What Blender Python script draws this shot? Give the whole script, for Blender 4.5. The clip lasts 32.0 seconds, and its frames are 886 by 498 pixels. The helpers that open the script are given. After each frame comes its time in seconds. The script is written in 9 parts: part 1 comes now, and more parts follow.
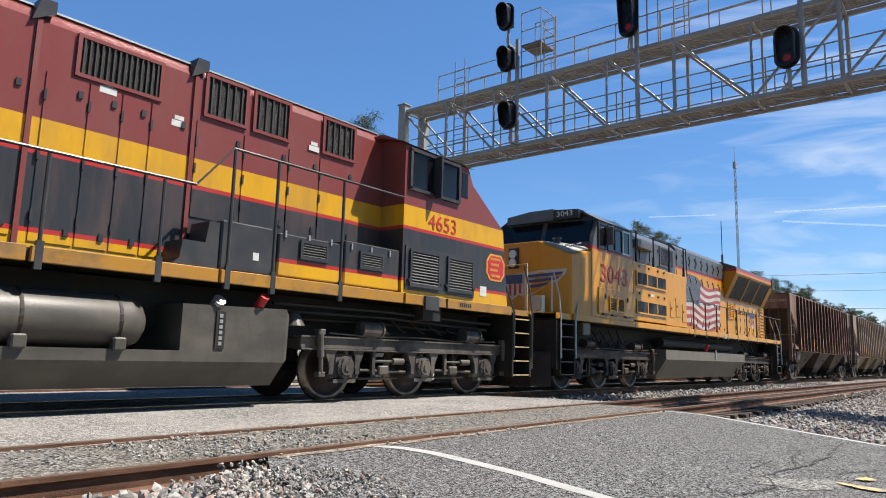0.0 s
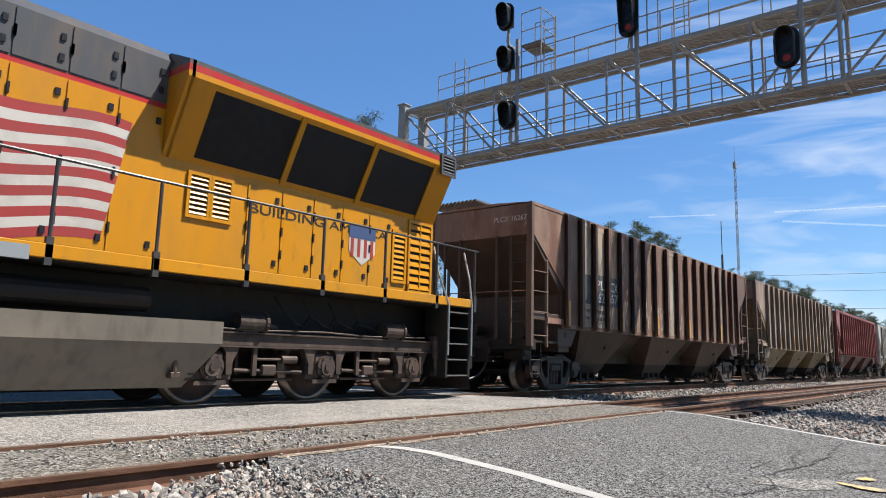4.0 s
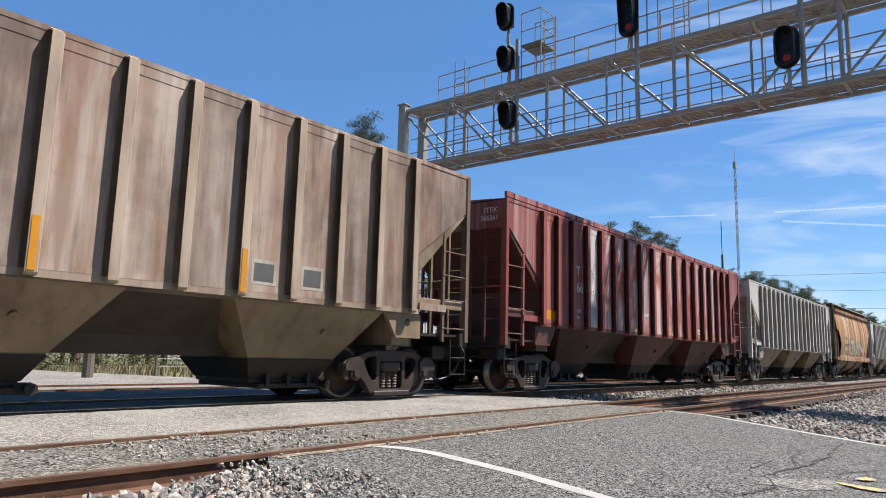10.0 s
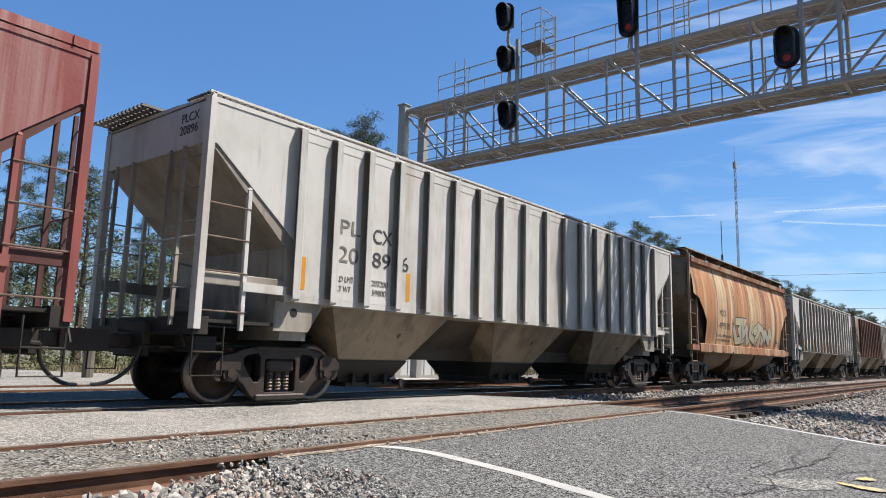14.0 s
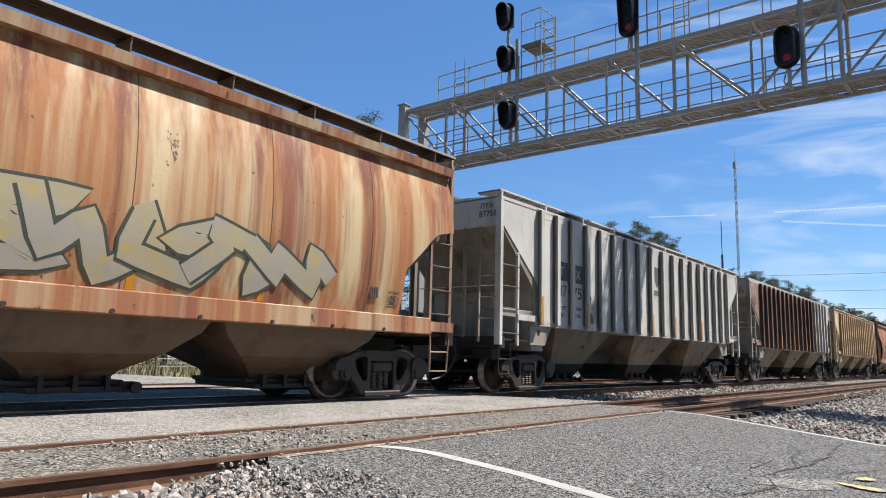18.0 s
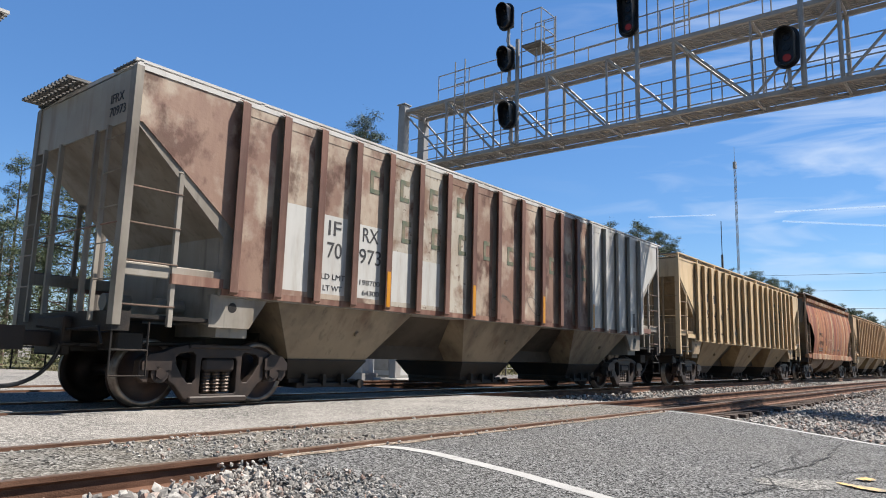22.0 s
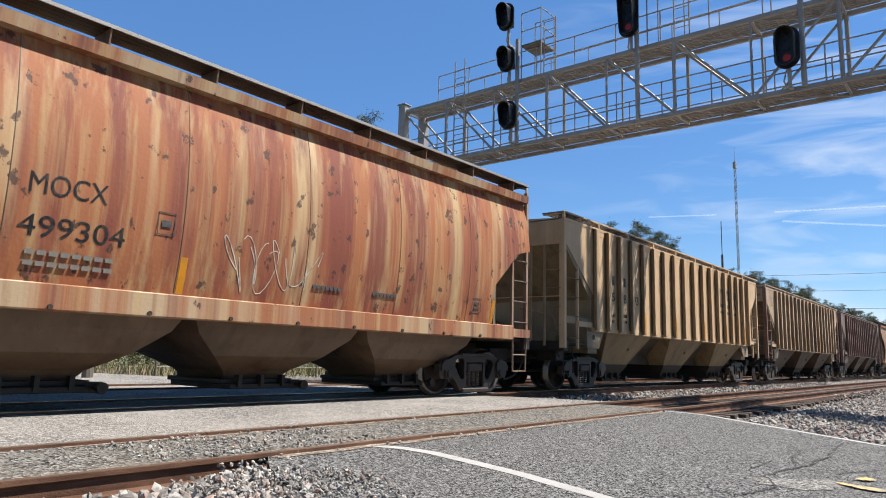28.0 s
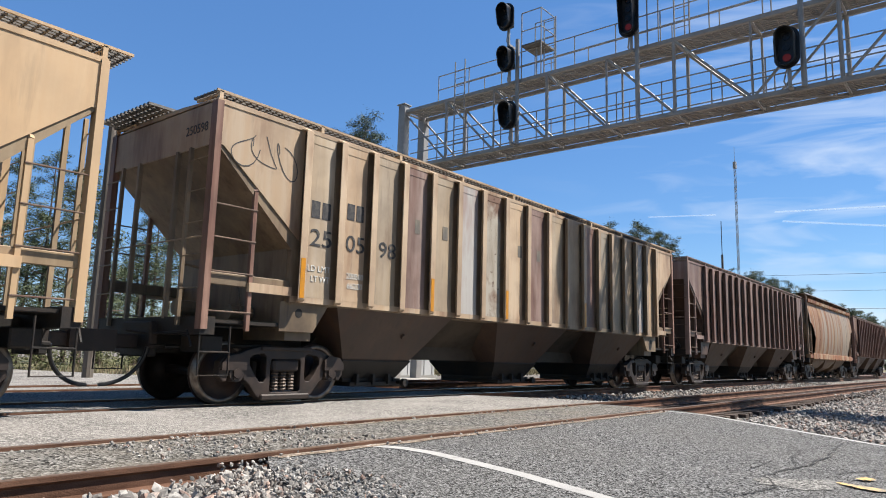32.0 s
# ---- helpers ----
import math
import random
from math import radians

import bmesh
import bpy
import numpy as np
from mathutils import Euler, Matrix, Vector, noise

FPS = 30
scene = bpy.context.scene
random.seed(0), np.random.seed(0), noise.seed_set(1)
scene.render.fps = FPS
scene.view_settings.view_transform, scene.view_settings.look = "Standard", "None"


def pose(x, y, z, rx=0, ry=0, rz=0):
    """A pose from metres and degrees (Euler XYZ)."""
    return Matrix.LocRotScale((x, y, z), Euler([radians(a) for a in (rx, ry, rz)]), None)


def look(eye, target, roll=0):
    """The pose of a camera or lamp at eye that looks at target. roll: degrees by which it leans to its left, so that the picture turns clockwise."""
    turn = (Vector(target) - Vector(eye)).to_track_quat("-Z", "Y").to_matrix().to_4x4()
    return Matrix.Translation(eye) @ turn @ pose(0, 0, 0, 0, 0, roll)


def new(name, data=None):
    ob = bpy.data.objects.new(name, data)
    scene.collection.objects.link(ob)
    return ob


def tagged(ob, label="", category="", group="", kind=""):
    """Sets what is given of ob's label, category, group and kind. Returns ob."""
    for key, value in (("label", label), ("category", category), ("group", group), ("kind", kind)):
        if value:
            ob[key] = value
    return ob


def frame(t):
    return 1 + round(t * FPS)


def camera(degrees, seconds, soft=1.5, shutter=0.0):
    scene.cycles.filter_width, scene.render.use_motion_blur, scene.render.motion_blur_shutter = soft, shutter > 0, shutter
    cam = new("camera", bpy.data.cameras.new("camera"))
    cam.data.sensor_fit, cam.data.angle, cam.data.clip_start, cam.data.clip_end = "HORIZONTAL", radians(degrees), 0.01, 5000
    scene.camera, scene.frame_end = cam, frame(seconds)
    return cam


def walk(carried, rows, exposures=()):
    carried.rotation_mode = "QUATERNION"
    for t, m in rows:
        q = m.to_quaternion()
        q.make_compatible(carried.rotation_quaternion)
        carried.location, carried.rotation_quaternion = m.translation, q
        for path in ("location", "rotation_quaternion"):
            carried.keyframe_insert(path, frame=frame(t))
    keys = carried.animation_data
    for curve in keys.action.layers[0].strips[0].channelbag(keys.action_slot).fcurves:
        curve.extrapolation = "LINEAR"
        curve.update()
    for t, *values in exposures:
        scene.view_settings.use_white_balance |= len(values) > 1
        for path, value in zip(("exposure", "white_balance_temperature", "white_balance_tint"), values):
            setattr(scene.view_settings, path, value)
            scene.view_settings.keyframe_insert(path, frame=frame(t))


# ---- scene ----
# ---- camera: stands still beside the level crossing ----
cam = camera(65.4, 32.0, soft=1.0)
EYE = (0.0, -9.75, 0.78)
AIM_YAW, AIM_PITCH, AIM_ROLL = radians(39.17), radians(8.81), 1.55
AIM = (EYE[0] + math.cos(AIM_PITCH) * math.cos(AIM_YAW), EYE[1] + math.cos(AIM_PITCH) * math.sin(AIM_YAW), EYE[2] + math.sin(AIM_PITCH))
walk(cam, [(0.0, look(EYE, AIM, AIM_ROLL)), (32.0, look(EYE, AIM, AIM_ROLL))], exposures=[(0.0, 1.03), (32.0, 1.03)])

# ---- world and sun ----
SUN_TO = Vector((0.75, -0.75, 1.70)).normalized()
SUN_EL = math.asin(SUN_TO.z)
world = bpy.data.worlds.new("sky")
scene.world = world
world.use_nodes = True
wn = world.node_tree.nodes
sky = wn.new("ShaderNodeTexSky")
sky.sky_type = "NISHITA"
sky.sun_disc = False
sky.sun_elevation = SUN_EL
sky.sun_rotation = math.atan2(SUN_TO.x, SUN_TO.y)
sky.air_density, sky.dust_density, sky.ozone_density = 1.0, 0.05, 4.0
wn["Background"].inputs["Strength"].default_value = 0.05
tint = wn.new("ShaderNodeHueSaturation")
tint.inputs["Saturation"].default_value = 1.22
world.node_tree.links.new(sky.outputs[0], tint.inputs["Color"])
world.node_tree.links.new(tint.outputs[0], wn["Background"].inputs["Color"])
sun = new("sun", bpy.data.lights.new("sun", "SUN"))
sun.data.energy, sun.data.angle, sun.data.color = 5.0, radians(0.5), (1.0, 0.945, 0.87)
sun.matrix_world = look(SUN_TO * 60, (0, 0, 0))

# ---- materials ----
SEED = [0]
BASE_SCALE = 0.70  # lowers every base colour, so sky fill and bounced light stay weak


def dull(c):
    return (c[0] * BASE_SCALE, c[1] * BASE_SCALE, c[2] * BASE_SCALE, 1)


def surf(name, base, rough=0.7, metal=0.0, layers=(), bump=0.0, bump_scale=60.0, rnd=0.0, spec=0.4):
    """A worn surface. layers: (colour, (sx, sy, sz), low, high, amount) noise stains laid over the base colour; rnd: lightness from piece to piece."""
    SEED[0] += 1
    m = bpy.data.materials.new(name)
    m.use_nodes = True
    nt, ns = m.node_tree, m.node_tree.nodes
    b = ns["Principled BSDF"]
    b.inputs["Metallic"].default_value = metal
    b.inputs["Specular IOR Level"].default_value = spec
    tc = ns.new("ShaderNodeTexCoord")
    rgb = ns.new("ShaderNodeRGB")
    rgb.outputs[0].default_value = dull(base)
    col = rgb.outputs[0]
    info = ns.new("ShaderNodeObjectInfo")
    first = None
    for k, (c, sc, lo, hi, amount) in enumerate(layers):
        mp = ns.new("ShaderNodeMapping")
        mp.inputs["Scale"].default_value = sc
        nt.links.new(tc.outputs["Object"], mp.inputs["Vector"])
        nz = ns.new("ShaderNodeTexNoise")
        nz.noise_dimensions = "4D"
        nz.inputs["W"].default_value = SEED[0] * 7.31 + k * 3.7
        nz.inputs["Scale"].default_value = 1.0
        nz.inputs["Detail"].default_value = 5.0
        nz.inputs["Roughness"].default_value = 0.6
        nt.links.new(mp.outputs[0], nz.inputs["Vector"])
        mr = ns.new("ShaderNodeMapRange")
        mr.inputs["From Min"].default_value, mr.inputs["From Max"].default_value = lo, hi
        mr.inputs["To Max"].default_value = amount
        nt.links.new(nz.outputs["Fac"], mr.inputs["Value"])
        if first is None:
            first = mr.outputs[0]
        mx = ns.new("ShaderNodeMix")
        mx.data_type = "RGBA"
        nt.links.new(mr.outputs[0], mx.inputs["Factor"])
        nt.links.new(col, mx.inputs["A"])
        mx.inputs["B"].default_value = dull(c)
        col = mx.outputs["Result"]
    if rnd:
        hs = ns.new("ShaderNodeHueSaturation")
        ma = ns.new("ShaderNodeMapRange")
        ma.inputs["To Min"].default_value, ma.inputs["To Max"].default_value = 1 - rnd, 1 + rnd
        nt.links.new(info.outputs["Random"], ma.inputs["Value"])
        nt.links.new(ma.outputs[0], hs.inputs["Value"])
        nt.links.new(col, hs.inputs["Color"])
        col = hs.outputs[0]
    nt.links.new(col, b.inputs["Base Color"])
    rv = ns.new("ShaderNodeMapRange")
    rv.inputs["To Min"].default_value, rv.inputs["To Max"].default_value = max(0.02, rough - 0.08), min(1, rough + 0.12)
    if first is not None:
        nt.links.new(first, rv.inputs["Value"])
    nt.links.new(rv.outputs[0], b.inputs["Roughness"])
    if bump:
        bz = ns.new("ShaderNodeTexNoise")
        bz.inputs["Scale"].default_value = bump_scale
        bz.inputs["Detail"].default_value = 6.0
        nt.links.new(tc.outputs["Object"], bz.inputs["Vector"])
        bp = ns.new("ShaderNodeBump")
        bp.inputs["Strength"].default_value = bump
        bp.inputs["Distance"].default_value = 0.02
        nt.links.new(bz.outputs["Fac"], bp.inputs["Height"])
        nt.links.new(bp.outputs[0], b.inputs["Normal"])
    return m


def speckled(name, dark, light, scale, rough=0.95, bump=0.5, patch=None, patch_amount=0.5, patch_scale=0.6):
    """A grainy surface of small stones (asphalt, gravel seen from afar): voronoi grains over broad patches."""
    m = bpy.data.materials.new(name)
    m.use_nodes = True
    nt, ns = m.node_tree, m.node_tree.nodes
    b = ns["Principled BSDF"]
    b.inputs["Roughness"].default_value = rough
    b.inputs["Specular IOR Level"].default_value = 0.25
    tc = ns.new("ShaderNodeTexCoord")
    v = ns.new("ShaderNodeTexVoronoi")
    v.inputs["Scale"].default_value = scale
    nt.links.new(tc.outputs["Object"], v.inputs["Vector"])
    bw = ns.new("ShaderNodeRGBToBW")
    nt.links.new(v.outputs["Color"], bw.inputs[0])
    mx = ns.new("ShaderNodeMix")
    mx.data_type = "RGBA"
    grain = ns.new("ShaderNodeMapRange")
    grain.inputs["From Min"].default_value, grain.inputs["From Max"].default_value = 0.32, 0.74
    nt.links.new(bw.outputs[0], grain.inputs["Value"])
    nt.links.new(grain.outputs[0], mx.inputs["Factor"])
    mx.inputs["A"].default_value, mx.inputs["B"].default_value = dull(dark), dull(light)
    col = mx.outputs["Result"]
    fine = ns.new("ShaderNodeTexNoise")
    fine.inputs["Scale"].default_value, fine.inputs["Detail"].default_value, fine.inputs["Roughness"].default_value = scale * 0.28, 8.0, 0.75
    nt.links.new(tc.outputs["Object"], fine.inputs["Vector"])
    fr = ns.new("ShaderNodeMapRange")
    fr.inputs["From Min"].default_value, fr.inputs["From Max"].default_value = 0.35, 0.65
    fr.inputs["To Min"].default_value, fr.inputs["To Max"].default_value = 0.42, 1.5
    nt.links.new(fine.outputs["Fac"], fr.inputs["Value"])
    fm = ns.new("ShaderNodeMix")
    fm.data_type, fm.blend_type = "RGBA", "MULTIPLY"
    fm.inputs["Factor"].default_value = 1.0
    nt.links.new(col, fm.inputs["A"])
    nt.links.new(fr.outputs[0], fm.inputs["B"])
    col = fm.outputs["Result"]
    if patch:
        nz = ns.new("ShaderNodeTexNoise")
        nz.inputs["Scale"].default_value = patch_scale
        nz.inputs["Detail"].default_value = 7.0
        nt.links.new(tc.outputs["Object"], nz.inputs["Vector"])
        mr = ns.new("ShaderNodeMapRange")
        mr.inputs["From Min"].default_value, mr.inputs["From Max"].default_value = 0.4, 0.68
        mr.inputs["To Max"].default_value = patch_amount
        nt.links.new(nz.outputs["Fac"], mr.inputs["Value"])
        m2 = ns.new("ShaderNodeMix")
        m2.data_type = "RGBA"
        nt.links.new(mr.outputs[0], m2.inputs["Factor"])
        nt.links.new(col, m2.inputs["A"])
        m2.inputs["B"].default_value = dull(patch)
        col = m2.outputs["Result"]
    nt.links.new(col, b.inputs["Base Color"])
    bp = ns.new("ShaderNodeBump")
    bp.inputs["Strength"].default_value = bump
    bp.inputs["Distance"].default_value = 0.012
    nt.links.new(v.outputs["Distance"], bp.inputs["Height"])
    nt.links.new(bp.outputs[0], b.inputs["Normal"])
    return m


asphalt = speckled("asphalt", (0.012, 0.012, 0.012), (0.365, 0.362, 0.355), 78, bump=1.0, patch=(0.17, 0.162, 0.15), patch_amount=0.25)
old_asphalt = speckled("pale_worn_asphalt", (0.09, 0.085, 0.08), (0.48, 0.455, 0.42), 62, bump=0.8, patch=(0.44, 0.41, 0.375), patch_amount=0.6)
infill_asphalt = speckled("broken_gravelly_asphalt", (0.004, 0.004, 0.004), (0.37, 0.355, 0.325), 48, bump=1.0, patch=(0.27, 0.235, 0.19), patch_amount=0.5, patch_scale=1.3)
gravel_ground = speckled("gravel_ground", (0.03, 0.028, 0.025), (0.38, 0.35, 0.32), 26, bump=0.9, patch=(0.22, 0.19, 0.16))
far_earth = surf("dry_grass_earth", (0.16, 0.15, 0.07), 0.95, layers=[((0.30, 0.25, 0.14), (0.3, 0.3, 0.3), 0.4, 0.7, 0.9), ((0.06, 0.09, 0.03), (0.9, 0.9, 0.9), 0.45, 0.65, 0.8)], bump=0.6, bump_scale=12)
rail_steel = surf("rusty_rail_steel", (0.20, 0.10, 0.06), 0.75, 0.25, [((0.10, 0.045, 0.025), (3, 12, 12), 0.4, 0.65, 0.9)], 0.3, 90)
rail_top = surf("worn_rail_top", (0.34, 0.24, 0.18), 0.45, 0.6, [((0.20, 0.11, 0.07), (2, 14, 3), 0.42, 0.66, 0.9)], 0.1, 90)
rail_shiny = surf("polished_rail_top", (0.55, 0.53, 0.50), 0.25, 0.9, [((0.3, 0.22, 0.17), (2, 14, 3), 0.5, 0.7, 0.7)])
tie_wood = surf("weathered_tie_wood", (0.075, 0.05, 0.036), 0.9, 0, [((0.15, 0.115, 0.09), (2, 9, 9), 0.45, 0.7, 0.8)], 0.5, 40, 0.25)
white_line = surf("white_road_paint", (0.52, 0.51, 0.49), 0.8, 0, [((0.30, 0.29, 0.28), (14, 14, 14), 0.52, 0.70, 0.75), ((0.38, 0.37, 0.355), (1.5, 1.5, 1.5), 0.42, 0.7, 0.7)], 0.4, 120)
yellow_line = surf("yellow_road_paint", (0.78, 0.52, 0.18), 0.75, 0, [((0.3, 0.28, 0.25), (9, 9, 9), 0.44, 0.58, 0.9)], 0.3, 120)
galv = surf("galvanised_steel", (0.44, 0.43, 0.42), 0.5, 0.2, [((0.34, 0.31, 0.28), (3, 3, 3), 0.4, 0.7, 0.7)], 0.1, 60)
grate = surf("galvanised_grating", (0.20, 0.195, 0.19), 0.6, 0.3, [((0.17, 0.14, 0.11), (4, 4, 4), 0.4, 0.7, 0.7)], 0.3, 60)
black_paint = surf("black_signal_paint", (0.018, 0.018, 0.02), 0.4, 0, [((0.05, 0.05, 0.05), (6, 6, 6), 0.5, 0.7, 0.6)])
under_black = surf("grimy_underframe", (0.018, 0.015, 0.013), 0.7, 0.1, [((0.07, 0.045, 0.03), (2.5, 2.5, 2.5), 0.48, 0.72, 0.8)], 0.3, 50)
# Center sill brown is lowered to put shade between the bays.
sill_brown = surf("shade_brown_sill", (0.075, 0.055, 0.038), 0.75, 0, [((0.035, 0.027, 0.02), (1.5, 1.5, 1.5), 0.42, 0.66, 0.8)], 0.15, 40)
truck_iron = surf("grimy_cast_iron", (0.036, 0.025, 0.021), 0.6, 0.1, [((0.095, 0.06, 0.042), (2.2, 2.2, 2.2), 0.46, 0.72, 0.85), ((0.028, 0.023, 0.02), (7, 7, 7), 0.5, 0.7, 0.7)], 0.10, 70)
wheel_steel = surf("wheel_steel", (0.04, 0.023, 0.018), 0.6, 0.3, [((0.095, 0.05, 0.034), (5, 5, 5), 0.45, 0.7, 0.7)], 0.15, 60)
rim_steel = surf("worn_wheel_rim", (0.30, 0.25, 0.21), 0.38, 0.7, [((0.12, 0.085, 0.065), (6, 6, 6), 0.42, 0.62, 0.8)])
spring_steel = surf("coil_spring_steel", (0.115, 0.085, 0.066), 0.6, 0.4, [((0.16, 0.12, 0.09), (9, 9, 9), 0.45, 0.7, 0.6)])
reflector = surf("yellow_reflector", (0.72, 0.30, 0.015), 0.4, 0, [((0.4, 0.2, 0.05), (5, 5, 5), 0.45, 0.7, 0.6)])


# ---- mesh tools ----
def box(bm, x0, x1, y0, y1, z0, z1, bev=0.0):
    r = bmesh.ops.create_cube(bm, size=1.0, matrix=Matrix.LocRotScale(((x0 + x1) / 2, (y0 + y1) / 2, (z0 + z1) / 2), None, (abs(x1 - x0), abs(y1 - y0), abs(z1 - z0))))
    if bev:
        es = list({e for v in r["verts"] for e in v.link_edges})
        bmesh.ops.bevel(bm, geom=es, offset=bev, segments=1, affect="EDGES", profile=0.6)


def rod(bm, p, q, r, n=6, r2=None):
    p, q = Vector(p), Vector(q)
    d = q - p
    m = Matrix.Translation((p + q) / 2) @ d.to_track_quat("Z", "Y").to_matrix().to_4x4()
    bmesh.ops.create_cone(bm, cap_ends=True, segments=n, radius1=r, radius2=r if r2 is None else r2, depth=d.length, matrix=m)


def bent(bm, pts, r, n=6):
    """A round bar through points, as one swept tube."""
    pts = [Vector(p) for p in pts]
    rings, side = [], None
    for i, p in enumerate(pts):
        d = (pts[min(len(pts) - 1, i + 1)] - pts[max(0, i - 1)]).normalized()
        if side is None:
            side = d.orthogonal().normalized()
        side = (side - d * side.dot(d)).normalized()
        up = d.cross(side)
        rings.append([bm.verts.new(p + (side * math.cos(k * 2 * math.pi / n) + up * math.sin(k * 2 * math.pi / n)) * r) for k in range(n)])
    fs = []
    for a, b in zip(rings, rings[1:]):
        for k in range(n):
            fs.append(bm.faces.new((a[k], a[(k + 1) % n], b[(k + 1) % n], b[k])))
    fs += [bm.faces.new(rings[0][::-1]), bm.faces.new(rings[-1])]
    bmesh.ops.recalc_face_normals(bm, faces=fs)


def beam(bm, p, q, w, h):
    """A straight bar of rectangular section from p to q."""
    p, q = Vector(p), Vector(q)
    d = q - p
    m = Matrix.Translation((p + q) / 2) @ d.to_track_quat("X", "Z").to_matrix().to_4x4() @ Matrix.Diagonal((d.length, w, h, 1))
    bmesh.ops.create_cube(bm, size=1.0, matrix=m)


def slab(bm, outline, axis, a, b):
    """A plate: outline of 2D points, drawn out along one axis from a to b."""
    def at(p, w):
        return {"x": (w, p[0], p[1]), "y": (p[0], w, p[1]), "z": (p[0], p[1], w)}[axis]
    va = [bm.verts.new(at(p, a)) for p in outline]
    vb = [bm.verts.new(at(p, b)) for p in outline]
    n = len(outline)
    fs = [bm.faces.new(va), bm.faces.new(vb[::-1])]
    for i in range(n):
        fs.append(bm.faces.new((va[i], vb[i], vb[(i + 1) % n], va[(i + 1) % n])))
    bmesh.ops.recalc_face_normals(bm, faces=fs)


def loft(bm, rings, caps=True):
    """A closed skin through rings of equal length."""
    vs = [[bm.verts.new(p) for p in ring] for ring in rings]
    n = len(vs[0])
    fs = []
    for a, b in zip(vs, vs[1:]):
        for i in range(n):
            fs.append(bm.faces.new((a[i], a[(i + 1) % n], b[(i + 1) % n], b[i])))
    if caps:
        fs += [bm.faces.new(vs[0][::-1]), bm.faces.new(vs[-1])]
    bmesh.ops.recalc_face_normals(bm, faces=fs)


CACHE = {}
SHAPE = {"key": ""}  # marks the meshes of a car type that differs in height


def mesh(key, build):
    """The mesh of that key, built once."""
    key += SHAPE["key"]
    if key not in CACHE:
        bm = bmesh.new()
        build(bm)
        me = bpy.data.meshes.new(key)
        bm.to_mesh(me)
        bm.free()
        me.materials.append(None)
        CACHE[key] = me
    return CACHE[key]


def put(name, me, material, parent=None, m=None, label=""):
    """An object on a shared mesh, with a material of its own."""
    ob = new(name, me)
    ob.material_slots[0].link = "OBJECT"
    ob.material_slots[0].material = material
    ob.parent = parent
    if m is not None:
        ob.matrix_basis = m
    if label:
        ob["label"] = label
    return ob


def part(name, bm, material, parent=None, label="", m=None, smooth=False):
    me = bpy.data.meshes.new(name)
    bm.to_mesh(me)
    bm.free()
    if smooth:
        me.polygons.foreach_set("use_smooth", [True] * len(me.polygons))
    me.materials.append(material)
    ob = new(name, me)
    ob.parent = parent
    if m is not None:
        ob.matrix_basis = m
    if label:
        ob["label"] = label
    return ob


def made(build, *a, **k):
    bm = bmesh.new()
    build(bm, *a, **k)
    return bm


def thing(name, label, category, group="", m=None):
    ob = new(name)
    ob.empty_display_size = 0.3
    if m is not None:
        ob.matrix_basis = m
    return tagged(ob, label, category, group)


def lettering(text, size, material, parent, m, name="lettering", width=None, thick=0.003):
    """Text in the built-in font as a thin raised mesh; m: its lower left corner, x along the text, z out of the face."""
    key = ("text", text, size, width)
    if key not in CACHE:
        cu = bpy.data.curves.new("lettering", "FONT")
        cu.body, cu.size, cu.extrude, cu.resolution_u = text, size * 1.37, thick, 4
        ob = bpy.data.objects.new("lettering", cu)
        me = bpy.data.meshes.new_from_object(ob)
        bpy.data.objects.remove(ob)
        me.materials.clear()
        me.materials.append(None)
        if width and len(me.vertices):
            xs = [v.co.x for v in me.vertices]
            k = width / (max(xs) - min(xs))
            x0 = min(xs)
            for v in me.vertices:
                v.co.x = (v.co.x - x0) * k
        CACHE[key] = me
    return put(name, CACHE[key], material, parent, m)


def on_side(x, y, z):
    """The pose of writing on a side that faces the road (towards -y)."""
    return Matrix.Translation((x, y, z)) @ Euler((radians(90), 0, 0)).to_matrix().to_4x4()


def on_front(x, y, z):
    """The pose of writing on an end that faces -x."""
    return Matrix.Translation((x, y, z)) @ Euler((radians(90), 0, radians(-90))).to_matrix().to_4x4()


# ---- ground, road, tracks ----
PROFILE = [(-400, -0.5), (-60, -0.5), (-12, -0.46), (-9.7, -0.42), (-8.2, -0.34), (-6.9, -0.28), (-6.0, -0.22), (-5.7, -0.215), (-3.0, -0.20), (-2.2, -0.24), (-1.4, -0.19), (1.4, -0.19), (2.6, -0.22), (6.0, -0.22), (8.0, -0.30), (30, -0.45), (1500, -0.5)]
ROAD_Z = [(-60, -0.47), (-12, -0.42), (-9.7, -0.37), (-8.2, -0.28), (-6.9, -0.18), (-5.6, -0.075), (-5.0, -0.05), (-3.4, -0.05), (-2.2, -0.03), (-0.9, -0.02), (0.9, -0.02), (3.0, -0.03), (6.5, -0.04), (9, -0.1), (30, -0.4), (60, -0.46)]


def level(rows, y):
    for (a, za), (b, zb) in zip(rows, rows[1:]):
        if a <= y <= b:
            return za + (zb - za) * (y - a) / (b - a)
    return rows[-1][1]


def b_ground(bm):
    xs = [-400, -60, -20, 0, 12.3, 13.0, 20, 60, 200, 700, 2500]
    rows = [[bm.verts.new((x, y, z - (0.07 if x > 12.5 and -6.1 < y < -2.8 else 0))) for x in xs] for y, z in PROFILE]
    for a, b in zip(rows, rows[1:]):
        for i in range(len(xs) - 1):
            bm.faces.new((a[i], a[i + 1], b[i + 1], b[i]))


tagged(part("ground", made(b_ground), gravel_ground), "pale crushed stone and earth beside the tracks", "ground", kind="structure")


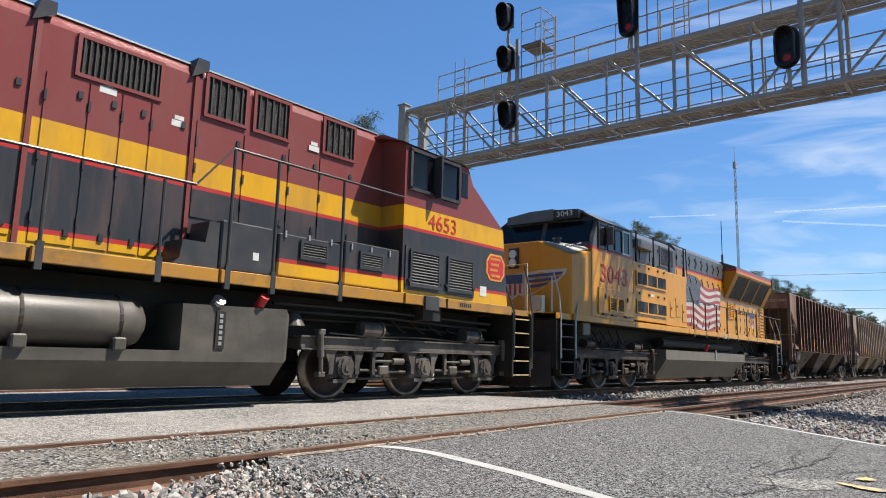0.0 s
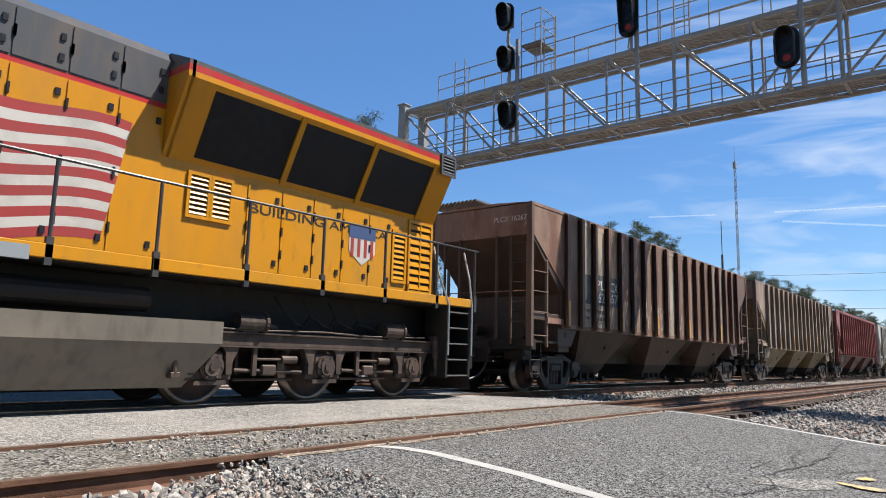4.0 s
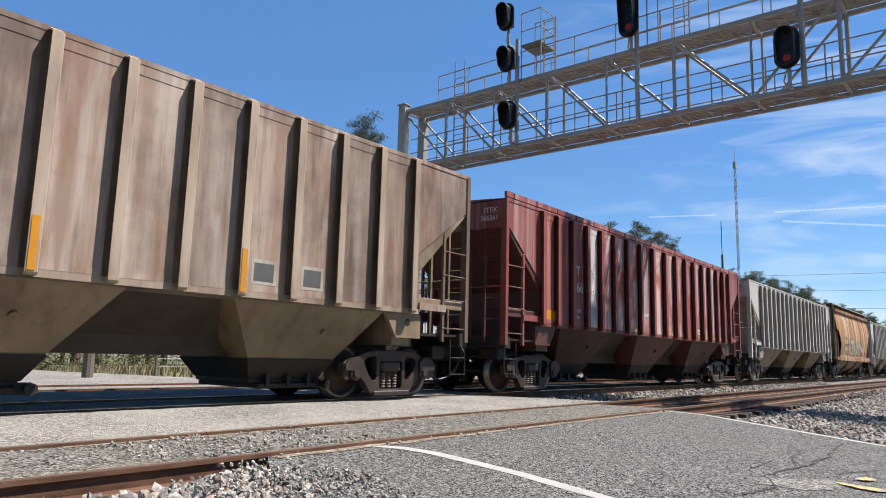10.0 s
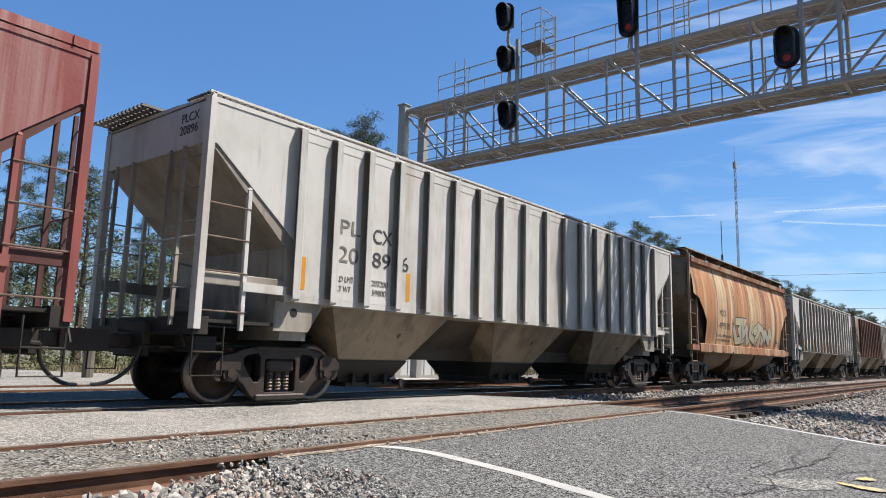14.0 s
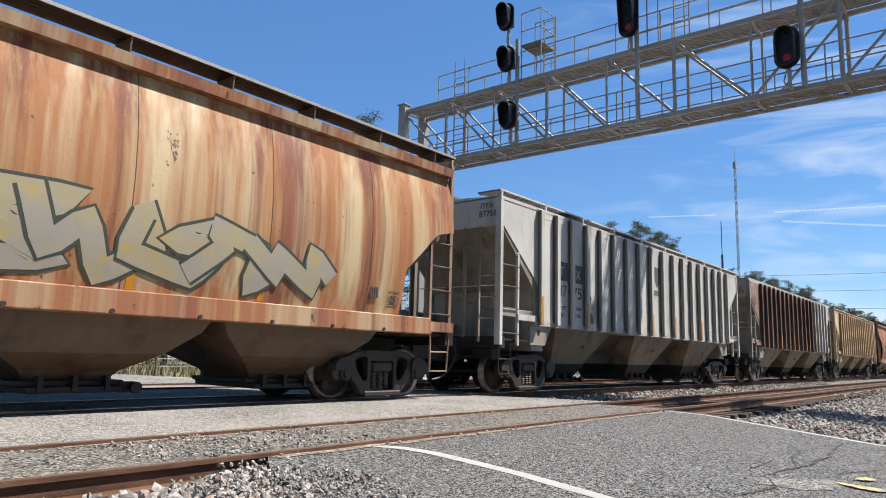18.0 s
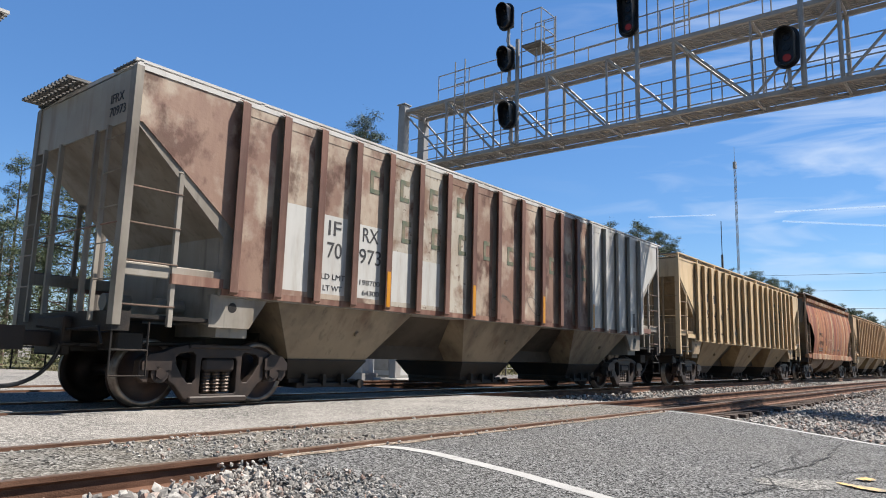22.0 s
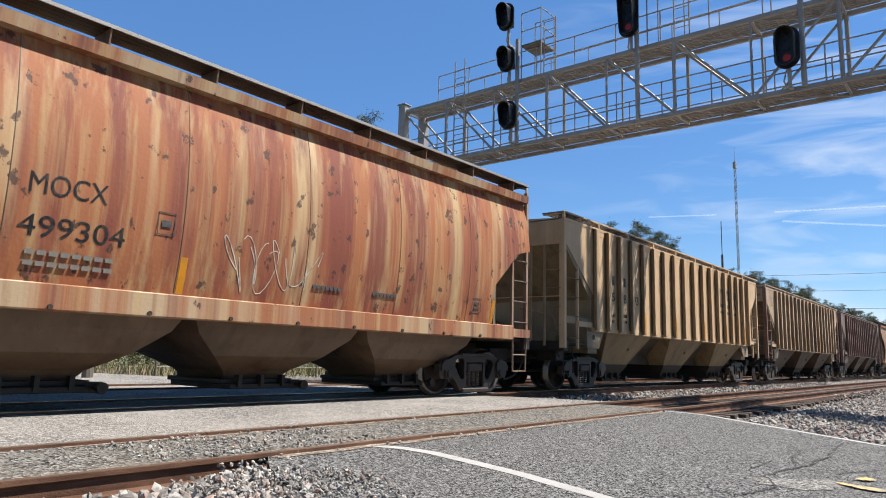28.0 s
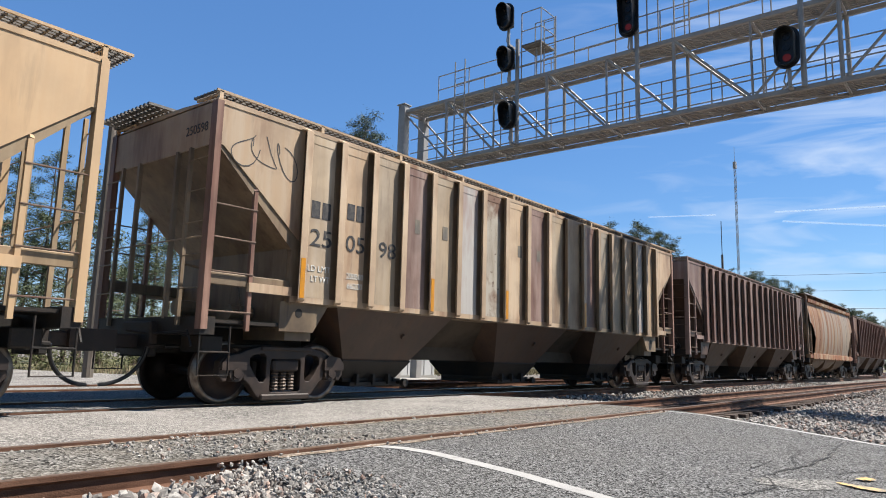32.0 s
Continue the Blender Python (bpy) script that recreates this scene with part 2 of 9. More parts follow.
def b_road(bm, left, right, y0, y1, dz=0.0, step=0.35, bottom=0.12):
    ys = [y0 + (y1 - y0) * i / max(2, round((y1 - y0) / step)) for i in range(max(2, round((y1 - y0) / step)) + 1)]
    top = [[bm.verts.new((left(y) + (right(y) - left(y)) * k / 8, y, level(ROAD_Z, y) + dz)) for k in range(9)] for y in ys]
    for a, b in zip(top, top[1:]):
        for i in range(8):
            bm.faces.new((a[i], a[i + 1], b[i + 1], b[i]))
    for side in (0, 8):
        for a, b in zip(top, top[1:]):
            p, q = a[side], b[side]
            r = [bm.verts.new((v.co.x, v.co.y, v.co.z - bottom)) for v in (p, q)]
            bm.faces.new((p, q, r[1], r[0]) if side == 8 else (q, p, r[0], r[1]))
    for ring, flip in ((top[0], False), (top[-1], True)):
        lo = [bm.verts.new((v.co.x, v.co.y, v.co.z - bottom)) for v in ring]
        for i in range(8):
            f = (ring[i + 1], ring[i], lo[i], lo[i + 1])
            bm.faces.new(f if not flip else f[::-1])


part_road = made(b_road, lambda y: 3.55 + 0.08 * math.sin(y * 7) + 0.45 * (y + 5.0), lambda y: 12.2 + min(0, (y + 5.7) * 0.2), -60, -5.08)
tagged(part("road", part_road, asphalt), "grey worn asphalt road climbing to the crossing", "road", kind="structure")
tagged(part("road_far", made(b_road, lambda y: -12.0, lambda y: 13.2 - 0.6 * (y + 3), -3.46, -0.87), old_asphalt), "pale worn asphalt between the two tracks", "road", kind="structure")
tagged(part("road_beyond", made(b_road, lambda y: -12.0, lambda y: 12.5, 0.87, 60), old_asphalt), "asphalt road running on beyond the tracks", "road", kind="structure")
tagged(part("crossing_infill", made(b_road, lambda y: -12.0, lambda y: 13.0, -0.62, 0.62), old_asphalt), "asphalt filling between the rails", "road", kind="structure")
tagged(part("crossing_infill_near", made(b_road, lambda y: -12.0, lambda y: 12.4, -4.96, -3.60, 0.0, 0.35, 0.12), infill_asphalt), "broken asphalt filling between the rails", "road", kind="structure")


def b_line(bm, pts, w, dz=0.004):
    row = []
    for i, (x, y) in enumerate(pts):
        a, b = Vector(pts[max(0, i - 1)]), Vector(pts[min(len(pts) - 1, i + 1)])
        n = (b - a).normalized()
        n = Vector((-n.y, n.x))
        row.append([bm.verts.new((x + n.x * s * w / 2, y + n.y * s * w / 2, level(ROAD_Z, y) + dz)) for s in (-1, 1)])
    for a, b in zip(row, row[1:]):
        bm.faces.new((a[0], b[0], b[1], a[1]))
    bmesh.ops.recalc_face_normals(bm, faces=bm.faces[:])
    if bm.faces[:][0].normal.z < 0:
        bmesh.ops.reverse_faces(bm, faces=bm.faces[:])


tagged(part("white_edge_line", made(b_line, [(4.95 - 0.25 * math.exp(-k * 1.1) - 0.1 * max(0, k - 5) * 0.35, -5.10 - k * 0.3) for k in range(34)], 0.155), white_line), "white painted line curving along the road edge", "road line", kind="structure")
tagged(part("white_edge_line_far", made(b_line, [(11.84 + 0.2 * min(1, k / 2) - 0.07 * max(0, k - 2), -5.03 - k * 0.35) for k in range(40)], 0.12), white_line), "white painted line along the road edge", "road line", kind="structure")


def b_rail(bm, x0, x1):
    half = [(0.0, 0.0), (0.036, 0.0), (0.036, -0.03), (0.010, -0.05), (0.008, -0.135), (0.07, -0.155), (0.07, -0.17)]
    outline = half[1:] + [(-y, z) for y, z in half[1:]][::-1]
    slab(bm, outline, "x", x0, x1)


def track(yc, z0, name, top, ties):
    n = 0
    for side in (-1, 1):
        for k in range(-3, 22):
            x0 = k * 12.0 + (4 if side > 0 else 0)
            me = mesh("rail", lambda bm: b_rail(bm, 0, 11.99))
            rail = put("rail", me, rail_steel, None, pose(x0, yc + side * 0.7525, z0))
            tagged(rail, "brown rusted steel rail with a worn head", "rail", name, "structure")
            put("rail_head", mesh("rail_head", lambda bm: box(bm, 0, 11.99, -0.03, 0.03, 0.0, 0.004)), top, rail)
    for k in range(ties[0], ties[1]):
        if ties[2] <= k * 0.53 <= ties[3]:
            continue
        t = put("tie", mesh("tie", lambda bm: box(bm, -0.115, 0.115, -1.3, 1.3, -0.18, 0, 0.012)), tie_wood, None, pose(k * 0.53 + random.uniform(-0.02, 0.02), yc + random.uniform(-0.05, 0.05), z0 - 0.172 + random.uniform(-0.008, 0.004), 0, 0, random.uniform(-1.5, 1.5)))
        tagged(t, "weathered grey-brown wooden tie under the rails", "tie", "ties of the " + name, "structure")


track(-4.28, -0.03, "near track", rail_top, (-12, 110, 3.0, 11.5))
track(0.0, 0.0, "train track", rail_shiny, (22, 90, 0, 1))
track(4.28, 0.0, "far track", rail_top, (24, 60, 0, 1))

# ---- the train ----
SPEED, GAIN = 6.0, 0.0168


def travelled(t):
    return SPEED * t + GAIN * t * t


TRAIN, WHEELS = [], []


def b_wheelset(bm, r):
    """Two turned wheels on an axle; rim face and tread carry the second material."""
    prof = [(0.105, 0.06), (0.105, 0.14), (0.045, 0.17), (0.015, r - 0.11), (0.05, r - 0.075), (0.062, r - 0.006), (-0.062, r), (-0.068, r + 0.026), (-0.085, r + 0.022), (-0.085, r - 0.07), (-0.03, r - 0.11), (-0.05, 0.16), (-0.09, 0.14), (-0.09, 0.06)]
    n = 36
    for s in (-1, 1):
        rings = [[bm.verts.new((q * math.cos(k * 2 * math.pi / n), s * (0.7525 + y), q * math.sin(k * 2 * math.pi / n))) for k in range(n)] for y, q in prof]
        fs = []
        for i, (a, b) in enumerate(zip(rings, rings[1:])):
            for k in range(n):
                f = bm.faces.new((a[k], a[(k + 1) % n], b[(k + 1) % n], b[k]))
                f.material_index = 1 if i in (4, 5) else 0
                f.smooth = True
                fs.append(f)
        bmesh.ops.recalc_face_normals(bm, faces=fs)
    rod(bm, (0, -1.05, 0), (0, 1.05, 0), 0.08, 10)


def b_bearing(bm, s):
    rod(bm, (0, s * 0.98, 0), (0, s * 1.17, 0), 0.125, 12)
    rod(bm, (0, s * 1.17, 0), (0, s * 1.20, 0), 0.075, 6)
    for k in range(3):
        a = k * 2.094
        rod(bm, (0.085 * math.cos(a), s * 1.16, 0.085 * math.sin(a)), (0.085 * math.cos(a), s * 1.19, 0.085 * math.sin(a)), 0.018, 6)


def wheelset(parent, x, r, name="wheelset"):
    me = mesh("wheelset%d" % round(r * 1000), lambda bm: b_wheelset(bm, r))
    if len(me.materials) < 2:
        me.materials.append(rim_steel)
    w = put(name, me, wheel_steel, parent, pose(x, 0, r))
    WHEELS.append((w, x, r))
    return w


def b_side_frame(bm, s):
    """A cast side frame: one plate with a spring window and two rounded three-cornered holes, its edges rounded."""
    half = [(0.46, 0.85), (0.72, 0.79), (0.84, 0.74), (1.06, 0.71), (1.16, 0.62), (1.17, 0.42), (1.10, 0.34), (1.03, 0.34), (1.02, 0.52), (0.76, 0.52), (0.75, 0.36), (0.66, 0.30), (0.52, 0.13), (0.42, 0.06)]
    hole = [(0.37, 0.70), (0.42, 0.745), (0.60, 0.72), (0.66, 0.67), (0.655, 0.58), (0.56, 0.43), (0.47, 0.33), (0.40, 0.33), (0.365, 0.38)]
    window = [(0.285, 0.62), (0.265, 0.665), (-0.265, 0.665), (-0.285, 0.62), (-0.285, 0.20), (-0.26, 0.175), (0.26, 0.175), (0.285, 0.20)]
    loops = [half + [(-x, z) for x, z in half[::-1]], hole, [(-x, z) for x, z in hole], window]
    edges = []
    for lp in loops:
        vs = [bm.verts.new((x, s * 0.99, z)) for x, z in lp]
        edges += [bm.edges.new((a, b)) for a, b in zip(vs, vs[1:] + vs[:1])]
    bmesh.ops.triangle_fill(bm, use_beauty=True, use_dissolve=False, edges=edges)
    r = bmesh.ops.extrude_face_region(bm, geom=bm.faces[:])
    for q in r["geom"]:
        if isinstance(q, bmesh.types.BMVert):
            q.co.y += s * 0.15
    bmesh.ops.recalc_face_normals(bm, faces=bm.faces[:])
    rim = [e for e in bm.edges if len(e.link_faces) == 2 and e.calc_face_angle(0) > 1.2]
    bmesh.ops.bevel(bm, geom=rim, offset=0.014, segments=2, affect="EDGES", profile=0.5, clamp_overlap=True)
    # outward flanges: lower tie, top rail and pedestal roofs
    box(bm, -0.46, 0.46, s * 0.96, s * 1.185, 0.06, 0.15, 0.02)
    box(bm, -0.48, 0.48, s * 0.97, s * 1.17, 0.79, 0.855, 0.015)
    for q in (-1, 1):
        slab(bm, [(q * 0.74, 0.50), (q * 0.74, 0.66), (q * 0.84, 0.735), (q * 1.06, 0.70), (q * 1.15, 0.60), (q * 1.15, 0.50)], "y", s * 1.10, s * 1.19)
    box(bm, -0.25, 0.25, s * 0.95, s * 1.13, 0.50, 0.645, 0.02)
    box(bm, -0.20, 0.20, s * 1.12, s * 1.15, 0.53, 0.61, 0.01)


def b_spring(bm, s):
    rings = []
    for k in range(13):
        r = 0.068 if k % 2 else 0.05
        z = 0.19 + k * 0.024
        rings.append([(r * math.cos(a * math.pi / 5), s * 1.06 + r * math.sin(a * math.pi / 5), z) for a in range(10)])
    loft(bm, rings)


def b_bolster(bm):
    box(bm, -0.24, 0.24, -1.16, 1.16, 0.48, 0.66, 0.03)
    box(bm, -0.3, 0.3, -0.35, 0.35, 0.55, 0.85)
    for s in (-1, 1):
        beam(bm, (s * 0.5, -0.8, 0.40), (s * 0.5, 0.8, 0.40), 0.08, 0.14)
        box(bm, s * 0.33, s * 0.40, -0.85, -0.65, 0.30, 0.62)
        box(bm, s * 0.33, s * 0.40, 0.65, 0.85, 0.30, 0.62)


def freight_truck(car, x):
    b = put("truck", mesh("bolster", b_bolster), truck_iron, car, pose(x, 0, 0))
    for s in (-1, 1):
        put("side_frame", mesh("side_frame%d" % s, lambda bm: b_side_frame(bm, s)), truck_iron, b, None, "black cast side frame")
        for dx in (-0.15, 0.0, 0.15):
            put("coil_spring", mesh("spring%d" % s, lambda bm: b_spring(bm, s)), spring_steel, b, pose(dx, 0, 0))
    for q in (-1, 1):
        wheelset(b, q * 0.889, 0.457)
        for s in (-1, 1):
            put("bearing_cap", mesh("bearing%d" % s, lambda bm: b_bearing(bm, s)), truck_iron, b, pose(q * 0.889, 0, 0.457))


# ribbed covered hopper; its own space: x along the train, front end at -x, z from the rail top
RIB_SETS = {"wide": [-x for x in (6.84, 6.1, 5.37, 4.6, 3.8, 3.0, 2.18, 1.34, 0.46)] + [0.46, 1.34, 2.18, 3.0, 3.8, 4.6, 5.37, 6.1, 6.84],
            "even": [-6.75 + k * 0.895 for k in range(16)],
            "spread": [-6.95, -6.27, -5.53, -4.77, -3.98, -3.17, -2.33, -1.43, -0.5, 0.46, 1.35, 2.21, 3.03, 3.88, 4.67, 5.44, 6.17, 6.86]}
HALF, SIDE, RIB_OUT = 8.4, 1.50, 1.635
Z_SILL, Z_TOP, BOARD = 1.56, 4.24, 4.38


def b_core(bm):
    out = [(-HALF + 0.03, Z_TOP - 0.02), (-HALF + 0.03, 3.62), (-6.96, 2.30), (-6.96, 1.5), (6.96, 1.5), (6.96, 2.30), (HALF - 0.03, 3.62), (HALF - 0.03, Z_TOP - 0.02)]
    slab(bm, out, "y", -SIDE + 0.02, SIDE - 0.02)


def b_bulkhead(bm, e):
    """The upright sheet under the slope sheet."""
    box(bm, e * 6.90, e * 6.98, -1.40, 1.40, 1.12, 2.34)


def b_end_wall(bm, e):
    box(bm, e * (HALF - 0.032), e * (HALF - 0.012), -1.38, 1.38, 3.60, Z_TOP - 0.03)


def b_bay(bm, x):
    rows = []
    for z, hx, hy in ((1.55, 1.53, 1.47), (0.66, 0.84, 0.92), (0.36, 0.66, 0.72)):
        rows.append([(x - hx, -hy, z), (x + hx, -hy, z), (x + hx, hy, z), (x - hx, hy, z)])
    loft(bm, rows)
    # a pressed stiffener and a pair of poke-hole covers on each side
    for s in (-1, 1):
        rod(bm, (x + 0.35, s * 1.19, 1.12), (x + 0.35, s * 1.24, 1.09), 0.05, 10)


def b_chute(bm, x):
    """The lower skirt of a bay, lapped over its slope sheets; its black holds soot and shade."""
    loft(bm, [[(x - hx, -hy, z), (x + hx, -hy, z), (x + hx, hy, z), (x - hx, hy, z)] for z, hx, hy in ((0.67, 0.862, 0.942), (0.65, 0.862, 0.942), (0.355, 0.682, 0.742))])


def b_gate(bm, x):
    box(bm, x - 0.66, x + 0.66, -0.74, 0.74, 0.29, 0.36, 0.01)
    box(bm, x - 0.55, x + 0.62, -0.82, 0.82, 0.21, 0.29, 0.01)
    rod(bm, (x + 0.72, -0.98, 0.27), (x + 0.72, 0.98, 0.27), 0.035)
    for s in (-1, 1):
        rod(bm, (x + 0.72, s * 0.90, 0.27), (x + 0.72, s * 0.98, 0.27), 0.075, 10)
        box(bm, x + 0.60, x + 0.80, s * 0.70, s * 0.76, 0.20, 0.34)
        for dx in (-0.4, 0.0, 0.4):
            box(bm, x + dx - 0.03, x + dx + 0.03, s * 0.74, s * 0.86, 0.24, 0.42)


def b_rib(bm, s):
    """A pressed channel post; one flank is opened up to fill it with dark shade."""
    y0, y1 = s * (SIDE - 0.01), s * RIB_OUT
    rows = [(Z_SILL - 0.03, 0.75), (Z_SILL + 0.0, 1.0), (Z_TOP - 0.07, 1.0), (Z_TOP - 0.01, 0.25)]
    for k, (z, f) in enumerate(rows):
        rows[k] = [(x, y0 + (y1 - y0) * f * q, z) for x, q in ((-0.068, 0.90), (-0.068, 1.0), (0.058, 1.0), (0.078, 0.86), (0.085, 0.0), (0.060, 0.0), (0.058, 0.90))]
    loft(bm, rows)


def b_panel(bm, x0, x1, s, end=0, last=6.84):
    y0, y1 = s * (SIDE - 0.012), s * SIDE
    if not end:
        box(bm, x0, x1, y0, y1, Z_SILL + 0.05, Z_TOP - 0.05)
        box(bm, x0, x1, y0, y1 + s * 0.006, Z_SILL + 0.05, Z_SILL + 0.13)
        box(bm, x0, x1, y0, y1 + s * 0.006, Z_TOP - 0.20, Z_TOP - 0.05)
    else:
        e = end
        slab(bm, [(e * HALF, Z_TOP - 0.05), (e * last, Z_TOP - 0.05), (e * last, 2.45), (e * (HALF - 0.14), 3.60), (e * HALF, 3.60)], "y", y0, y1)


def b_sill(bm, s):
    box(bm, -6.95, 6.95, s * (SIDE - 0.03), s * (SIDE + 0.004), Z_SILL - 0.04, Z_SILL + 0.05)
    for e in (-1, 1):
        box(bm, e * 6.95, e * (HALF - 0.7), s * (SIDE - 0.03), s * (SIDE + 0.03), 1.60, 1.73)


def b_top_plate(bm, s):
    box(bm, -HALF, HALF, s * (SIDE - 0.06), s * (SIDE + 0.012), Z_TOP - 0.06, Z_TOP + 0.01)


def b_roof(bm):
    slab(bm, [(-1.48, Z_TOP), (1.48, Z_TOP), (0.55, Z_TOP + 0.06), (-0.55, Z_TOP + 0.06)], "x", -HALF + 0.02, HALF - 0.02)


def b_hatches(bm):
    for k in range(6):
        x = -7.2 + k * 2.42
        box(bm, x, x + 2.3, -0.36, 0.36, Z_TOP + 0.06, Z_TOP + 0.16, 0.03)


def b_running_board(bm, s):
    for k in range(7):
        y = s * (0.90 + k * 0.085)
        box(bm, -HALF - 0.02, HALF + 0.3, y, y + s * 0.03, BOARD - 0.045, BOARD - 0.01)
    for k in range(150):
        x = -HALF + k * (2 * HALF + 0.25) / 149
        box(bm, x - 0.014, x + 0.014, s * 0.90, s * 1.46, BOARD - 0.04, BOARD - 0.015)


def b_end_platform(bm, e):
    """A slotted walkway plate across the roof's end, with a turned-down rim."""
    xs = [HALF - 0.42 + k * 0.0575 for k in range(13)]
    ys = [-0.1 + k * 0.06 for k in range(27)]
    v = [[bm.verts.new((e * x, y, BOARD - 0.01)) for y in ys] for x in xs]
    for i in range(12):
        for j in range(26):
            if i % 2 and j % 2 and 0 < j < 25:
                continue
            bm.faces.new((v[i][j], v[i + 1][j], v[i + 1][j + 1], v[i][j + 1]))
    r = bmesh.ops.extrude_face_region(bm, geom=bm.faces[:])
    for q in r["geom"]:
        if isinstance(q, bmesh.types.BMVert):
            q.co.z += 0.04
    bmesh.ops.recalc_face_normals(bm, faces=bm.faces[:])


def b_rigging(bm, e):
    """Levers, pipes and brackets round the draft gear."""
    box(bm, e * (HALF - 0.02), e * (HALF + 0.10), -0.42, 0.42, 0.66, 1.16, 0.02)
    box(bm, e * (HALF - 0.6), e * (HALF - 0.25), -1.15, -0.62, 0.74, 0.98, 0.02)
    box(bm, e * (HALF - 0.5), e * (HALF - 0.2), 0.6, 1.2, 0.70, 0.98, 0.02)
    rod(bm, (e * 6.9, -1.05, 0.86), (e * (HALF - 0.1), -0.5, 0.80), 0.03)
    rod(bm, (e * 6.9, 0.9, 0.9), (e * (HALF + 0.1), 0.5, 0.84), 0.03)
    rod(bm, (e * (HALF - 0.3), -0.42, 0.82), (e * (HALF + 0.12), -0.42, 0.80), 0.03)


def b_running_strut(bm, s):
    box(bm, -0.03, 0.03, s * 1.455, s * 1.505, Z_TOP - 0.03, BOARD - 0.02)
    box(bm, -0.015, 0.015, s * 0.9, s * 1.46, BOARD - 0.075, BOARD - 0.045)


def b_post(bm, e, s):
    x = e * (HALF - 0.04)
    box(bm, x - 0.05, x + 0.05, s * 1.38, s * 1.525, 1.05, Z_TOP - 0.02)


def b_ladder_post(bm, e, s):
    x = e * (HALF - 0.74)
    beam(bm, (x, s * 1.47, 1.05), (x, s * 1.47, 3.05), 0.06, 0.06)
    beam(bm, (x, s * 1.47, 3.05), (x - e * 0.02, s * 1.42, 3.22), 0.06, 0.06)


def b_rung(bm, e, s, z):
    rod(bm, (e * (HALF - 0.02), s * 1.50, z), (e * (HALF - 0.78), s * 1.50, z), 0.012)


def b_step(bm, e, s):
    x0, x1 = e * (HALF - 0.02), e * (HALF - 0.48)
    bent(bm, [(x0, s * 1.47, 1.1), (x0, s * 1.48, 0.44), (x1, s * 1.48, 0.44), (x1, s * 1.47, 1.1)], 0.015)
    rod(bm, (x0, s * 1.48, 0.75), (x1, s * 1.48, 0.75), 0.012)


def b_end_sill(bm, e):
    box(bm, e * HALF, e * (HALF - 0.22), -1.5, 1.5, 0.98, 1.22)
    box(bm, e * 6.4, e * HALF, -0.32, 0.32, 0.72, 1.12)
    box(bm, e * 6.9, e * (HALF - 0.2), -1.42, -0.5, 1.14, 1.19)
    box(bm, e * 6.9, e * (HALF - 0.2), 0.5, 1.42, 1.14, 1.19)


def b_bolster_plate(bm, e, s):
    x = e * 6.65
    slab(bm, [(x - 0.52 * 1, 1.52), (x + 0.42, 1.52), (x + 0.42, 1.08), (x - 0.22, 1.08)] if e > 0 else [(x + 0.52, 1.52), (x - 0.42, 1.52), (x - 0.42, 1.08), (x + 0.22, 1.08)], "y", s * 1.36, s * 1.44)
    box(bm, x - 0.25, x + 0.25, s * 0.3, s * 1.36, 0.95, 1.5)


def b_jack_hole(bm, e, s):
    rod(bm, (e * 6.72, s * 1.43, 1.36), (e * 6.72, s * 1.443, 1.36), 0.07, 12)


def b_end_post(bm, e, y):
    beam(bm, (e * (HALF - 0.02), y, 1.2), (e * (HALF - 0.02), y, 3.62), 0.06, 0.06)


def b_grab_iron(bm, e, z):
    rod(bm, (e * (HALF + 0.02), -1.4, z), (e * (HALF + 0.02), 1.4, z), 0.012)


def b_center_sill(bm):
    box(bm, -8.3, 8.3, -0.18, 0.18, 0.72, 1.05)
    slab(bm, [(-0.45, 0.69), (0.45, 0.69), (0.45, 0.95), (1.15, 1.56), (-1.15, 1.56), (-0.45, 0.95)], "x", -5.6, 6.3)


def b_coupler(bm, e, x=8.4, z=0.87):
    box(bm, e * x, e * (x + 0.5), -0.09, 0.09, z - 0.1, z + 0.1, 0.02)
    slab(bm, [(e * (x + 0.45), -0.18), (e * (x + 0.82), -0.16), (e * (x + 0.80), 0.02), (e * (x + 0.62), 0.16), (e * (x + 0.45), 0.16)], "z", z - 0.15, z + 0.15)


def b_brake_hose(bm, e, x=8.42):
    pts = [(e * (x + 0.10 + 0.56 * (1 - math.cos(k * math.pi / 20))), -0.42 + 0.16 * k / 10, 0.80 - 0.52 * math.sin(k * math.pi / 20)) for k in range(11)]
    bent(bm, pts, 0.028, 8)


def b_brake_cylinder(bm):
    rod(bm, (-7.5, 0.75, 1.45), (-7.1, 0.75, 1.45), 0.13, 12)


def b_air_tank(bm):
    rod(bm, (-7.4, -0.6, 1.36), (-7.0, -0.6, 1.36), 0.11, 14)
    bent(bm, [(-7.3, -0.8, 1.3), (-7.2, -0.5, 1.9), (-7.7, 0.2, 2.1)], 0.02)


def b_reflector(bm, w=0.085, h=0.60):
    box(bm, 0, w, -0.006, 0, 0, h)


